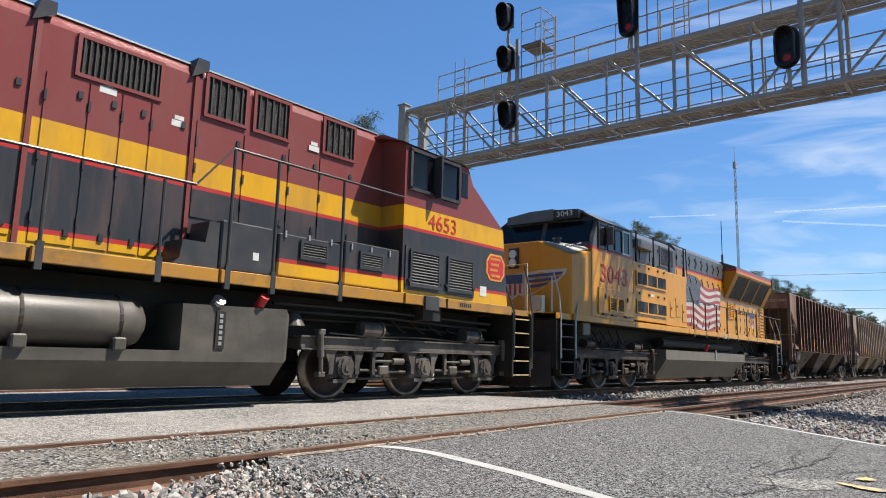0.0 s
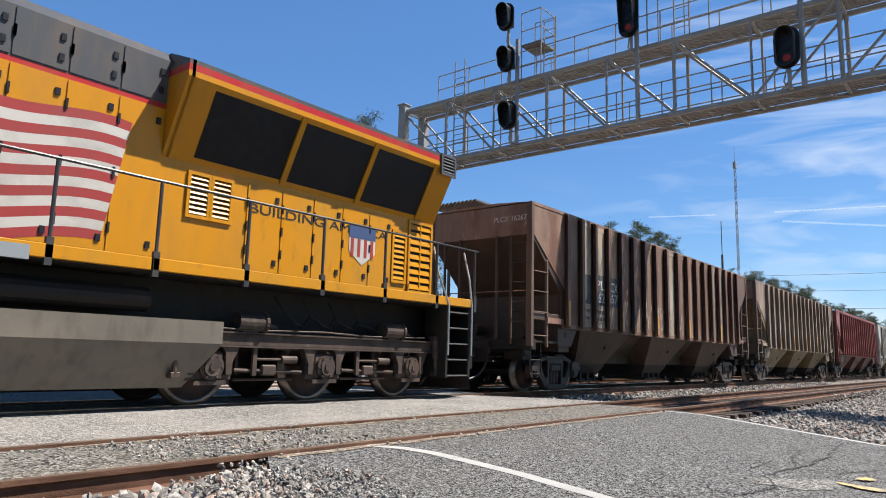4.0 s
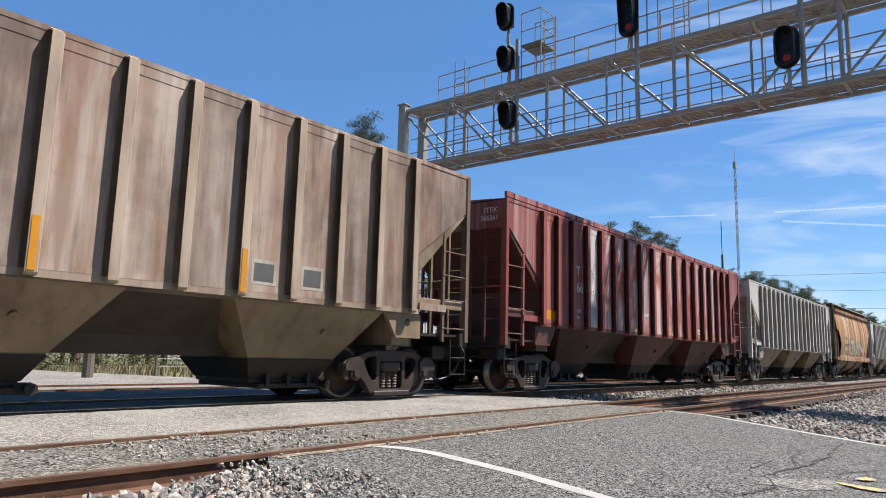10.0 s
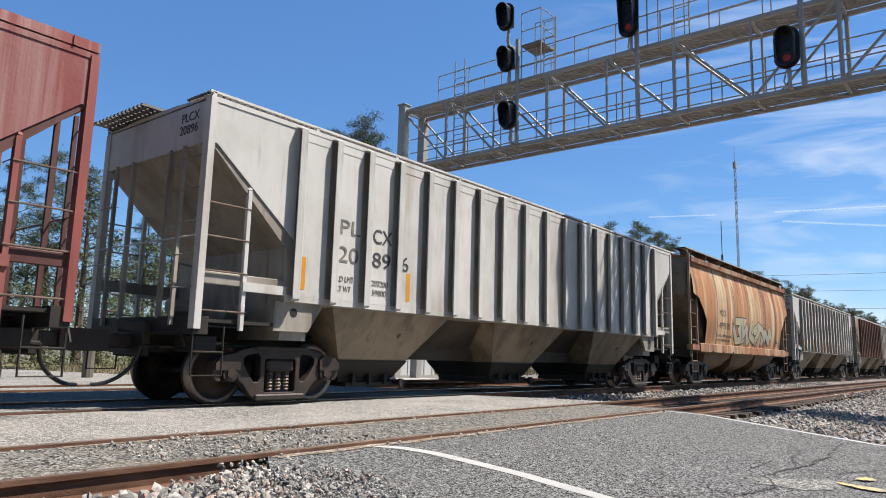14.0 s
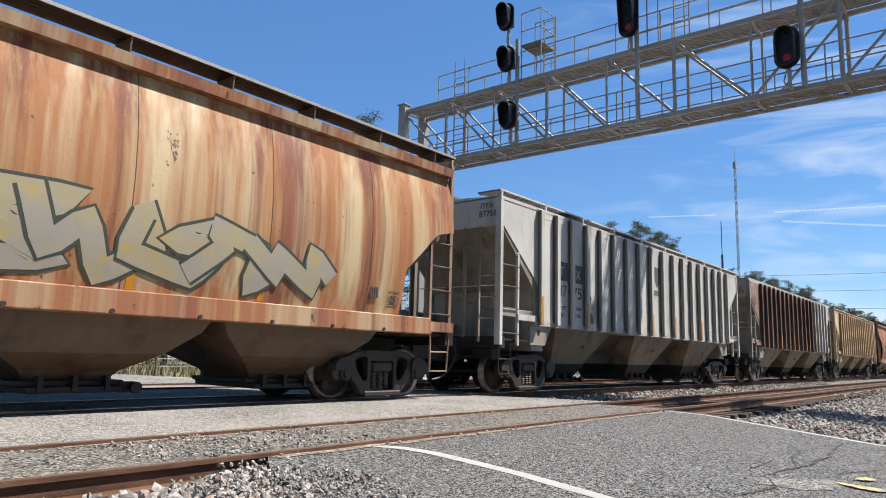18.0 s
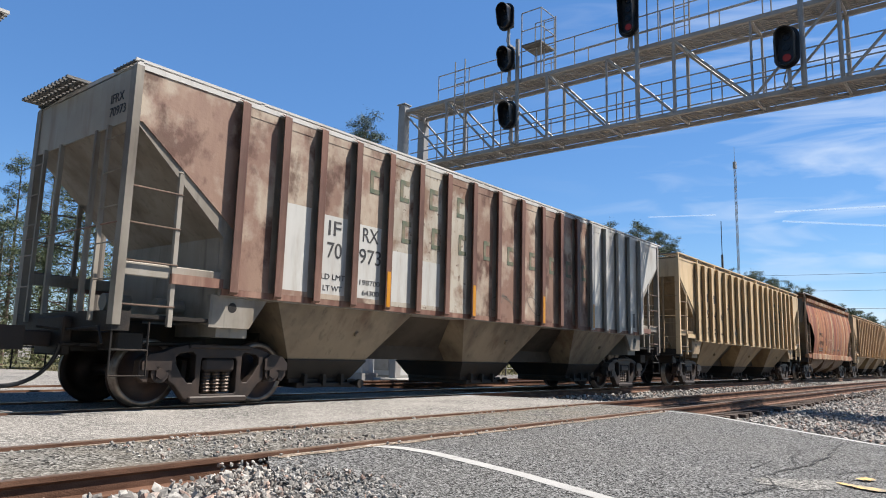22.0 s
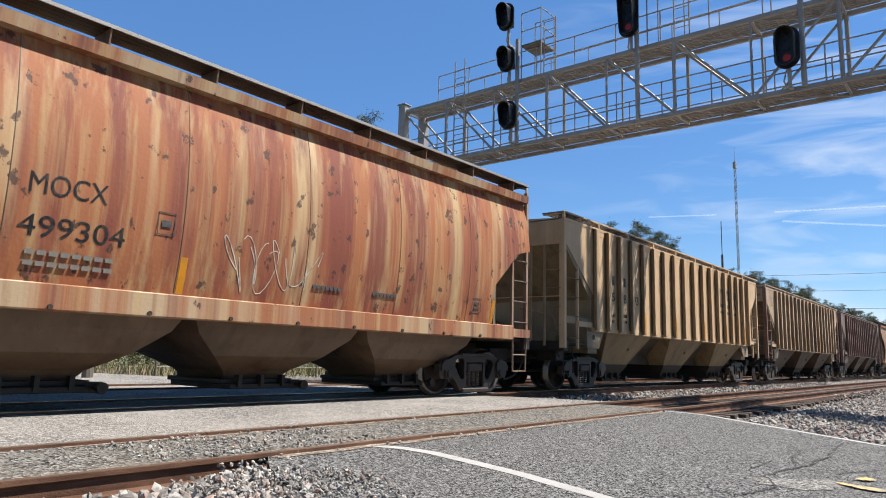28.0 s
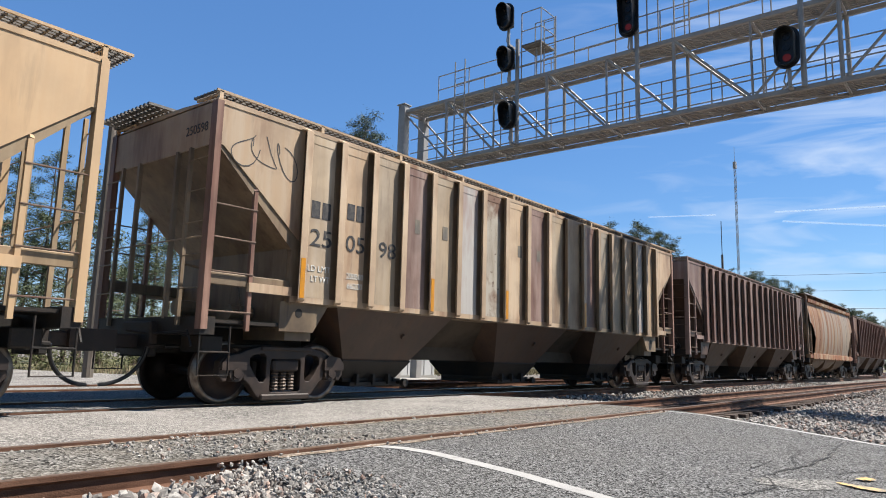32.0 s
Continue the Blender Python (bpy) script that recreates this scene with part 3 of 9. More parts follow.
def ribbed_hopper(label, X0, paint, rib_paint, under, roof_paint, marks=(), panels={}, ribs={}, board=True, end_paint=None, reflect=(0, 3, 7, 11, 15, 17), end_marks=(), ribset="wide", tall=False, slope_paint=None, post_paint=None, shift=0.0, top=4.24, lift=0.14):
    """panels and ribs: other paints for single panels and ribs, counted from the front end; top: the side's upper edge; lift: the running board over it."""
    global Z_TOP, BOARD
    Z_TOP, BOARD = top, top + lift
    SHAPE["key"] = "_%d_%d" % (round(top * 100), round(lift * 100))
    car = thing("covered_hopper", label, "freight car", "covered hopper cars of the train", pose(X0 + 8.3, 0, 0))
    TRAIN.append((car, X0 + 8.3))
    end_paint = end_paint or paint
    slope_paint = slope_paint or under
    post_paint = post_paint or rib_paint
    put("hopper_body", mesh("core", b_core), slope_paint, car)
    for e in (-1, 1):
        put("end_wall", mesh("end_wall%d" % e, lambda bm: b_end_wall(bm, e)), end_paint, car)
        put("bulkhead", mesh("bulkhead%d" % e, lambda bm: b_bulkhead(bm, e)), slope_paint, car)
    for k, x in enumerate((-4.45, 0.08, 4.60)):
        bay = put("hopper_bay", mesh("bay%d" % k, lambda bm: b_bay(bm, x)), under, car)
        # Black skirt carries both soot and the shade low on the bay.
        put("outlet_chute", mesh("chute%d" % k, lambda bm: b_chute(bm, x)), under_black, bay, None, "outlet chute, black for soot and shade")
        put("outlet_gate", mesh("gate%d" % k, lambda bm: b_gate(bm, x)), under_black, bay)
    xs = RIB_SETS[ribset]
    for s in (-1, 1):
        n = len(xs)
        for k, x in enumerate(xs):
            put("rib", mesh("rib%d" % s, lambda bm: b_rib(bm, s)), ribs.get(k, rib_paint) if s < 0 else rib_paint, car, pose(x, 0, 0))
        for k in range(n + 1):
            mat = panels.get(k, paint) if s < 0 else paint
            if k in (0, n):
                e = -1 if k == 0 else 1
                put("end_panel", mesh("end_panel%s%d%d" % (ribset, e, s), lambda bm: b_panel(bm, 0, 0, s, e, xs[-1])), mat, car)
            else:
                put("panel", mesh("panel%s%d_%d" % (ribset, k, s), lambda bm: b_panel(bm, xs[k - 1] + 0.09, xs[k] - 0.09, s)), mat, car)
        put("side_sill", mesh("sill%d" % s, lambda bm: b_sill(bm, s)), rib_paint, car)
        put("top_plate", mesh("top_plate%d" % s, lambda bm: b_top_plate(bm, s)), roof_paint, car)
        if tall and not board:
            put("roof_coaming", mesh("coaming%d" % s, lambda bm: box(bm, -HALF, HALF, s * (SIDE - 0.05), s * (SIDE + 0.02), Z_TOP + 0.03, Z_TOP + 0.15)), roof_paint, car)
            for k in range(18):
                put("coaming_clip", mesh("coaming_clip%d" % s, lambda bm: box(bm, -0.012, 0.012, s * (SIDE + 0.02), s * (SIDE + 0.035), Z_TOP + 0.03, Z_TOP + 0.15)), rib_paint, car, pose(-HALF + 0.3 + k * (2 * HALF - 0.6) / 17, 0, 0))
        if board:
            rb = put("running_board", mesh("rboard%d" % s, lambda bm: b_running_board(bm, s)), grate, car, None, "steel grating walkway")
            put("edge_rail", mesh("rb_edge%d" % s, lambda bm: box(bm, -HALF - 0.02, HALF + 0.3, s * 1.475, s * 1.505, BOARD - 0.035, BOARD)), roof_paint, rb)
            for k in range(10):
                put("strut", mesh("rstrut%d" % s, lambda bm: b_running_strut(bm, s)), roof_paint, rb, pose(-HALF + 0.05 + k * (2 * HALF - 0.1) / 9, 0, 0))
        for e in (-1, 1):
            post = put("corner_post", mesh("post%d%d" % (e, s), lambda bm: b_post(bm, e, s)), post_paint, car)
            lad = put("ladder", mesh("lpost%d%d" % (e, s), lambda bm: b_ladder_post(bm, e, s)), post_paint, car)
            for k, z in enumerate((1.30, 1.84, 2.31, 2.77)):
                put("rung", mesh("rung%d%d%d" % (e, s, k), lambda bm: b_rung(bm, e, s, z)), rung_brown, lad)
            put("sill_step", mesh("step%d%d" % (e, s), lambda bm: b_step(bm, e, s)), under_black, car)
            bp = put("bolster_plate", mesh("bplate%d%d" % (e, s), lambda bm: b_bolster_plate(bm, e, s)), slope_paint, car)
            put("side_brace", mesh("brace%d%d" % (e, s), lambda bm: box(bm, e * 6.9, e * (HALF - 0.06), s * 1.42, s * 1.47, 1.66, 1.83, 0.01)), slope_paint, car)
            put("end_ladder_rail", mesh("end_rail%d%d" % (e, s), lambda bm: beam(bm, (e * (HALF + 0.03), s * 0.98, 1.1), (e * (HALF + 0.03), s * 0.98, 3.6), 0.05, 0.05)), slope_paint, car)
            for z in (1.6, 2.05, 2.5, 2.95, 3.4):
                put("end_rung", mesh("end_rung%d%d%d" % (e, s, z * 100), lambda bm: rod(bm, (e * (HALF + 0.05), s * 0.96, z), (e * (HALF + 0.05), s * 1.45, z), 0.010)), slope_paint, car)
            put("jacking_hole", mesh("jack%d%d" % (e, s), lambda bm: b_jack_hole(bm, e, s)), under_black, bp)
    put("roof", mesh("roof", b_roof), roof_paint, car)
    for e in (-1, 1):
        put("end_platform", mesh("end_platform%d" % e, lambda bm: b_end_platform(bm, e)), grate, car, None, "steel grating end platform")
        put("uncoupling_lever", mesh("cut_lever%d" % e, lambda bm: bent(bm, [(e * (HALF + 0.06), -1.42, 0.82), (e * (HALF + 0.06), -1.30, 1.02), (e * (HALF + 0.06), -0.35, 0.98), (e * (HALF + 0.30), -0.12, 1.02)], 0.016)), under_black, car)
        put("brake_rigging", mesh("rigging%d" % e, lambda bm: b_rigging(bm, e)), under_black, car)
    put("roof_hatches", mesh("hatches", b_hatches), roof_paint, car)
    put("center_sill", mesh("center_sill", b_center_sill), sill_brown, car)
    put("brake_cylinder", mesh("brake_cylinder", b_brake_cylinder), slope_paint, car)
    put("air_tank", mesh("air_tank", b_air_tank), slope_paint, car)
    for e in (-1, 1):
        put("end_sill", mesh("end_sill%d" % e, lambda bm: b_end_sill(bm, e)), under_black, car)
        for y in (-0.55, 0.55):
            put("end_post", mesh("end_post%d%d" % (e, y * 100), lambda bm: b_end_post(bm, e, y)), slope_paint, car)
        for z in (2.3,):
            put("grab_iron", mesh("grab_iron%d%d" % (e, z * 100), lambda bm: b_grab_iron(bm, e, z)), rib_paint, car)
        put("coupler", mesh("coupler%d" % e, lambda bm: b_coupler(bm, e)), truck_iron, car)
        put("brake_hose", mesh("hose%d" % e, lambda bm: b_brake_hose(bm, e)), black_paint, car)
        freight_truck(car, e * 6.66)
    for k in reflect:
        if k < len(xs):
            put("reflector", mesh("reflector", b_reflector), reflector, car, pose(xs[k] - 0.05, -RIB_OUT - 0.001, Z_SILL + 0.02), "yellow reflective strip")
    for text, x, z, size, col, width in marks:
        x -= shift
        # keep the writing of a panel clear of its ribs
        mid = x + width / 2
        left = max([r for r in xs if r <= mid], default=-9.0)
        right = min([r for r in xs if r > mid], default=9.0)
        if right - left < 2:
            width = min(width, right - left - 0.27)
            x = min(max(x, left + 0.165), right - 0.095 - width)
        if text.startswith("#"):
            # writing that is not lettered: bars of its size
            n = int(text[1:])
            for i in range(n):
                put("mark_bar", mesh("bar%d_%d_%d" % (n, size * 1000, width * 1000), lambda bm: box(bm, 0, width / n * 0.78, -0.003, 0, 0, size)), col, car, pose(x + i * width / n, -SIDE - 0.003, z))
        else:
            lettering(text, size, col, car, on_side(x, -SIDE - 0.006, z), width=width)
    for text, y, z, size, col in end_marks:
        lettering(text, size, col, car, on_front(-HALF + 0.008, y, z))
    SHAPE["key"] = ""
    return car


# car paints
def car_paint(name, base, streak, rust, dirt, rough=0.6, rnd=0.12, amounts=(0.8, 0.8, 0.6)):
    """Faded paint with upright streaks, rust and grime."""
    return surf(name, base, rough, 0.0, [(streak, (5.0, 5.0, 0.35), 0.42, 0.68, amounts[0]), (rust, (2.2, 2.2, 0.5), 0.5, 0.68, amounts[1]), (dirt, (0.8, 0.8, 0.8), 0.45, 0.75, amounts[2]), ((dirt[0] * 0.7, dirt[1] * 0.7, dirt[2] * 0.7), (9.0, 9.0, 0.9), 0.56, 0.72, amounts[2] * 0.6)], 0.04, 14, rnd)


brown = surf("faded_brown_paint", (0.31, 0.19, 0.135), 0.6, 0, [((0.45, 0.31, 0.22), (3.0, 3.0, 0.5), 0.46, 0.66, 0.75), ((0.20, 0.08, 0.045), (1.6, 1.6, 0.7), 0.5, 0.66, 0.8), ((0.55, 0.40, 0.30), (4.0, 4.0, 2.0), 0.63, 0.68, 0.75), ((0.13, 0.07, 0.05), (0.8, 0.8, 0.6), 0.47, 0.72, 0.65)], 0.06, 18, 0.22)
brown_rib = car_paint("faded_brown_rib_paint", (0.22, 0.105, 0.075), (0.52, 0.34, 0.25), (0.10, 0.035, 0.022), (0.05, 0.03, 0.024), amounts=(0.7, 0.8, 0.6))
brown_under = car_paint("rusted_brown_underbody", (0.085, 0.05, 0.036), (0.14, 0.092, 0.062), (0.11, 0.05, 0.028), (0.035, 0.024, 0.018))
chalk = car_paint("chalked_pale_panel", (0.42, 0.36, 0.28), (0.55, 0.50, 0.42), (0.24, 0.13, 0.06), (0.25, 0.19, 0.13))
umber = car_paint("weathered_umber_paint", (0.31, 0.21, 0.155), (0.54, 0.455, 0.40), (0.23, 0.105, 0.06), (0.07, 0.046, 0.034), rnd=0.22, amounts=(0.9, 0.9, 0.85))
umber_rib = car_paint("pale_tan_rib_paint", (0.44, 0.325, 0.24), (0.57, 0.475, 0.385), (0.20, 0.10, 0.05), (0.12, 0.085, 0.06))
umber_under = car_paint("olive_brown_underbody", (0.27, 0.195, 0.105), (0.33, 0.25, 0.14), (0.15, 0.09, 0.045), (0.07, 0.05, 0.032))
red = surf("faded_oxide_red", (0.29, 0.058, 0.048), 0.6, 0, [((0.52, 0.35, 0.33), (7.0, 7.0, 0.18), 0.46, 0.66, 0.8), ((0.38, 0.17, 0.15), (1.4, 1.4, 0.9), 0.48, 0.68, 0.5), ((0.30, 0.045, 0.03), (1.0, 1.0, 0.5), 0.52, 0.7, 0.7)], 0.12, 25, 0.15)
red_chalk = surf("chalk_streaked_red", (0.37, 0.12, 0.105), 0.65, 0, [((0.66, 0.53, 0.515), (8.0, 8.0, 0.14), 0.36, 0.58, 0.9), ((0.34, 0.06, 0.04), (0.9, 0.9, 0.7), 0.52, 0.62, 0.85)], 0.12, 25, 0.12)
red_chalk_worn = surf("chalk_covered_red", (0.56, 0.48, 0.465), 0.7, 0, [((0.74, 0.70, 0.69), (7.0, 7.0, 0.2), 0.42, 0.62, 0.8), ((0.30, 0.11, 0.09), (3.0, 3.0, 0.3), 0.54, 0.68, 0.8)], 0.12, 25)
red_rib = car_paint("oxide_red_rib", (0.33, 0.07, 0.055), (0.36, 0.14, 0.12), (0.20, 0.045, 0.035), (0.14, 0.05, 0.042))
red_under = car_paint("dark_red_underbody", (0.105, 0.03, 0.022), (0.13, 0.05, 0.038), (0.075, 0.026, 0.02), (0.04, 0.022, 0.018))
pale = car_paint("weathered_light_grey", (0.645, 0.618, 0.58), (0.71, 0.685, 0.65), (0.38, 0.32, 0.25), (0.40, 0.37, 0.32), rnd=0.06, amounts=(0.6, 0.6, 0.75))
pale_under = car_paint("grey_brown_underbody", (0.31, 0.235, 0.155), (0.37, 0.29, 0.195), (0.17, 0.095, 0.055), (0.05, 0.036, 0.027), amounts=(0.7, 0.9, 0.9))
rung_brown = car_paint("rusty_brown_rungs", (0.17, 0.11, 0.08), (0.26, 0.18, 0.13), (0.11, 0.05, 0.03), (0.06, 0.045, 0.035))
tan = car_paint("faded_tan_paint", (0.80, 0.585, 0.34), (0.86, 0.68, 0.45), (0.42, 0.275, 0.15), (0.42, 0.31, 0.20), rnd=0.06, amounts=(0.6, 0.5, 0.5))
tan_warm = car_paint("warm_tan_paint", (0.70, 0.47, 0.265), (0.76, 0.55, 0.34), (0.42, 0.275, 0.15), (0.42, 0.30, 0.19), rnd=0.05, amounts=(0.6, 0.5, 0.5))
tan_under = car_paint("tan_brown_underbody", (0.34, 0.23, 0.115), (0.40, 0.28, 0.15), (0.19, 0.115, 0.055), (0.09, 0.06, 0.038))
tan_old = car_paint("patchy_tan_brown_paint", (0.62, 0.44, 0.28), (0.66, 0.53, 0.39), (0.33, 0.18, 0.105), (0.25, 0.17, 0.115), rnd=0.2, amounts=(0.8, 0.95, 0.75))
maroon = car_paint("faded_maroon_brown", (0.30, 0.19, 0.155), (0.46, 0.36, 0.315), (0.15, 0.07, 0.05), (0.09, 0.055, 0.045), rnd=0.18)
flaked = surf("flaking_brown_and_cream_paint", (0.29, 0.17, 0.125), 0.65, 0, [((0.54, 0.45, 0.35), (1.0, 1.0, 0.9), 0.48, 0.57, 0.9), ((0.38, 0.25, 0.18), (3.0, 3.0, 0.7), 0.46, 0.66, 0.7), ((0.10, 0.04, 0.025), (2.2, 2.2, 1.6), 0.52, 0.62, 0.8)], 0.15, 20, 0.18)
# End slope paints: grime, plus the recess's shade put into a darker base.
sooty_shade_tan = car_paint("sooty_shade_tan_end_paint", (0.40, 0.285, 0.165), (0.48, 0.36, 0.23), (0.22, 0.145, 0.08), (0.11, 0.08, 0.055))
sooty_shade_dark = car_paint("soot_and_shade_tan_paint", (0.26, 0.185, 0.115), (0.36, 0.27, 0.175), (0.14, 0.085, 0.05), (0.05, 0.038, 0.03), amounts=(0.7, 0.8, 0.9))
pale_end = car_paint("dust_and_shade_grey_end_paint", (0.36, 0.32, 0.265), (0.44, 0.40, 0.345), (0.23, 0.17, 0.115), (0.12, 0.092, 0.068), amounts=(0.8, 0.85, 0.8))
letter_white = surf("white_lettering", (0.75, 0.74, 0.70), 0.7, 0, [((0.4, 0.35, 0.3), (6, 6, 6), 0.5, 0.7, 0.7)])
letter_dark = surf("dark_lettering", (0.045, 0.045, 0.05), 0.7, 0, [((0.2, 0.18, 0.15), (6, 6, 6), 0.5, 0.7, 0.6)])

brown_chalk = car_paint("brown_and_chalk_paint", (0.50, 0.385, 0.26), (0.60, 0.51, 0.40), (0.20, 0.10, 0.055), (0.13, 0.10, 0.08), rnd=0.15)
# darker brown for the two rearmost panels of the brown car
dark_brown = car_paint("dark_brown_rear_panels", (0.20, 0.125, 0.095), (0.30, 0.20, 0.15), (0.14, 0.065, 0.04), (0.08, 0.052, 0.04), rnd=0.1)
tan_brown = car_paint("tan_and_brown_paint", (0.36, 0.24, 0.155), (0.46, 0.34, 0.23), (0.20, 0.10, 0.055), (0.12, 0.075, 0.05), rnd=0.15)
white_chalk = car_paint("chalk_white_panel", (0.52, 0.49, 0.45), (0.60, 0.58, 0.55), (0.36, 0.22, 0.19), (0.42, 0.36, 0.33), rnd=0.08)
cream_flaked = surf("cream_and_rust_patched_paint", (0.54, 0.485, 0.40), 0.65, 0, [((0.21, 0.095, 0.055), (1.1, 1.1, 1.0), 0.49, 0.58, 0.85), ((0.30, 0.22, 0.15), (4.0, 4.0, 0.8), 0.48, 0.66, 0.6), ((0.14, 0.07, 0.045), (8, 8, 8), 0.60, 0.66, 0.8)], 0.15, 20, 0.1)
cream_dull = car_paint("dull_cream_end_paint", (0.56, 0.50, 0.405), (0.62, 0.57, 0.48), (0.36, 0.26, 0.17), (0.28, 0.225, 0.165))
white_fresh = car_paint("patched_white_paint", (0.62, 0.60, 0.56), (0.66, 0.65, 0.62), (0.36, 0.28, 0.20), (0.5, 0.47, 0.43), rnd=0.05)
tan_streaked = surf("tan_paint_with_rubbed_lettering", (0.54, 0.39, 0.215), 0.6, 0, [((0.16, 0.15, 0.13), (9, 9, 0.6), 0.5, 0.62, 0.75), ((0.36, 0.26, 0.15), (1, 1, 1), 0.5, 0.7, 0.6)], 0.1, 25)
patch_grey = surf("dark_grey_patch", (0.10, 0.10, 0.10), 0.7, 0, [((0.25, 0.24, 0.23), (3, 3, 1), 0.48, 0.7, 0.8)])
patch_white = surf("white_mark_patch", (0.50, 0.46, 0.40), 0.7, 0, [((0.28, 0.22, 0.16), (4, 4, 2), 0.48, 0.7, 0.8)])
faded_green = surf("faded_green_lettering", (0.12, 0.15, 0.10), 0.7, 0, [((0.28, 0.22, 0.15), (3, 3, 3), 0.42, 0.62, 0.9)])
faded_grey = surf("faded_grey_lettering", (0.14, 0.13, 0.12), 0.7, 0, [((0.32, 0.27, 0.20), (4, 4, 3), 0.42, 0.66, 0.8)])
chalk_faint = surf("rubbed_chalk_paint", (0.66, 0.56, 0.47), 0.8, 0, [((0.24, 0.145, 0.105), (5, 5, 5), 0.46, 0.62, 0.9)])
W, D, G = letter_white, letter_dark, faded_grey


def patch_on(car, x, z, w, h, material, out=0.001):
    put("painted_patch", mesh("patch_%d_%d" % (w * 1000, h * 1000), lambda bm: box(bm, 0, w, -0.002, 0, 0, h)), material, car, pose(x, -SIDE - out, z))


def stencil_box(car, x, z, w, h, material, depth=lambda z: -SIDE - 0.002, rows=1):
    """A stencilled box with bars of unreadable writing in it."""
    t = 0.012
    for px, pz, pw, ph in ((0, 0, w, t), (0, h - t, w, t), (0, t, t, h - 2 * t), (w - t, t, t, h - 2 * t), *[(0.22 * w, h * (k + 0.7) / (rows + 1), 0.56 * w, 0.3 * h / rows) for k in range(rows)]):
        put("stencil_bar", mesh("stencil_%d_%d" % (pw * 1000, ph * 1000), lambda bm: box(bm, 0, pw, -0.002, 0, 0, ph)), material, car, pose(x + px, depth(z + pz + ph / 2), z + pz))


def b_stroke(bm, path, r, depth):
    """One loose hand-drawn stroke laid on a side as a thin ribbon."""
    row = []
    for i, (px, pz) in enumerate(path):
        a, b = path[max(0, i - 1)], path[min(len(path) - 1, i + 1)]
        d = math.hypot(b[0] - a[0], b[1] - a[1]) or 1.0
        nx, nz = -(b[1] - a[1]) / d * r / 2, (b[0] - a[0]) / d * r / 2
        row.append([bm.verts.new((px + q * nx, depth(px, pz), pz + q * nz)) for q in (-1, 1)])
    for a, b in zip(row, row[1:]):
        bm.faces.new((a[0], b[0], b[1], a[1]))


def scribble(car, x, z, w, h, n, r, seed, material, depth=lambda x, z: -SIDE - 0.004, label="sprayed scribble"):
    rng = random.Random(seed)
    for k in range(n):
        cx, cz = x + w * (k + 0.5) / n, z + h * 0.5
        a = [rng.uniform(0, 6.28) for _ in range(4)]
        path = []
        for i in range(19):
            u = i / 18
            path.append((cx + 0.55 * w / n * math.sin(a[0] + 5.2 * u) + 0.25 * w / n * math.cos(a[1] + 9 * u), cz + 0.42 * h * math.sin(a[2] + 6.5 * u) + 0.12 * h * math.cos(a[3] + 11 * u)))
        part("graffiti", made(b_stroke, path, r * rng.uniform(0.8, 1.2), depth), material, car, label)


c = ribbed_hopper("dark brown ribbed covered hopper with rust and chalky panels", 37.67, brown, brown_rib, brown_under, brown, panels={2: brown_chalk, 3: brown_chalk, 4: tan_brown, 9: chalk, 13: tan_brown, 14: chalk, 15: chalk, 17: dark_brown, 18: dark_brown}, post_paint=rung_brown, slope_paint=brown_under,
                  marks=[("PL", -5.10, 2.62, 0.26, W, 0.46), ("162", -5.15, 2.28, 0.26, W, 0.55), ("CX", -4.30, 2.62, 0.26, W, 0.42), ("67", -4.28, 2.31, 0.26, W, 0.42), ("LD LMT", -5.86, 1.98, 0.10, G, 0.40), ("LT WT", -5.86, 1.80, 0.10, G, 0.34), ("195200", -5.05, 1.97, 0.10, G, 0.4), ("63800", -5.0, 1.80, 0.10, G, 0.34)],
                  end_marks=[("PLCX 16267", -0.45, 3.95, 0.13, W)], reflect=(0, 4, 7, 10, 14), board=False, top=4.36)
patch_on(c, -5.28, 2.2, 0.58, 0.8, patch_grey)
patch_on(c, -4.50, 2.2, 0.62, 0.8, patch_grey)
patch_on(c, -6.0, 2.2, 0.54, 0.75, patch_grey)
for k in range(7):
    scribble(c, -3.6 + k * 0.82, 1.70, 0.55, 0.75, 3, 0.020, 30 + k, chalk_faint)
for k in range(8):
    scribble(c, RIB_SETS["wide"][2 + k] - 0.05, 1.68 + 0.1 * (k % 3), 0.05, 0.8 - 0.15 * (k % 4), 2, 0.024, 50 + k, chalk_faint, lambda x, z: -RIB_OUT - 0.003, "white chalk rubbed on a rib")
stencil_box(c, -5.00, 1.56, 0.25, 0.18, letter_dark)
c = ribbed_hopper("brown grimy covered hopper with pale ribs", 55.91, umber, umber_rib, umber_under, umber, slope_paint=sooty_shade_dark, post_paint=rung_brown, ribset="even", board=False, top=4.39, reflect=(2, 5, 8, 11),
                  marks=[("MO", -5.62, 2.45, 0.25, D, 0.50), ("980", -5.63, 2.13, 0.25, D, 0.54), ("CX", -4.66, 2.48, 0.24, D, 0.46), ("058", -4.71, 2.15, 0.25, D, 0.54), ("LD LMT", -5.62, 1.88, 0.10, G, 0.42), ("LT WT", -5.6, 1.72, 0.10, G, 0.34), ("200500", -4.65, 1.86, 0.09, G, 0.42), ("62500", -4.6, 1.70, 0.09, G, 0.36), ("#6", -2.68, 1.72, 0.10, W, 0.42)])
for x, w in ((-5.68, 0.62), (-4.76, 0.62)):
    patch_on(c, x, 2.09, w, 0.30, patch_white)
    patch_on(c, x, 2.42, w, 0.30, patch_white)
for x in (3.30, 4.20):
    patch_on(c, x, 1.72, 0.44, 0.36, patch_white)
    patch_on(c, x + 0.05, 1.77, 0.34, 0.26, patch_grey, 0.004)
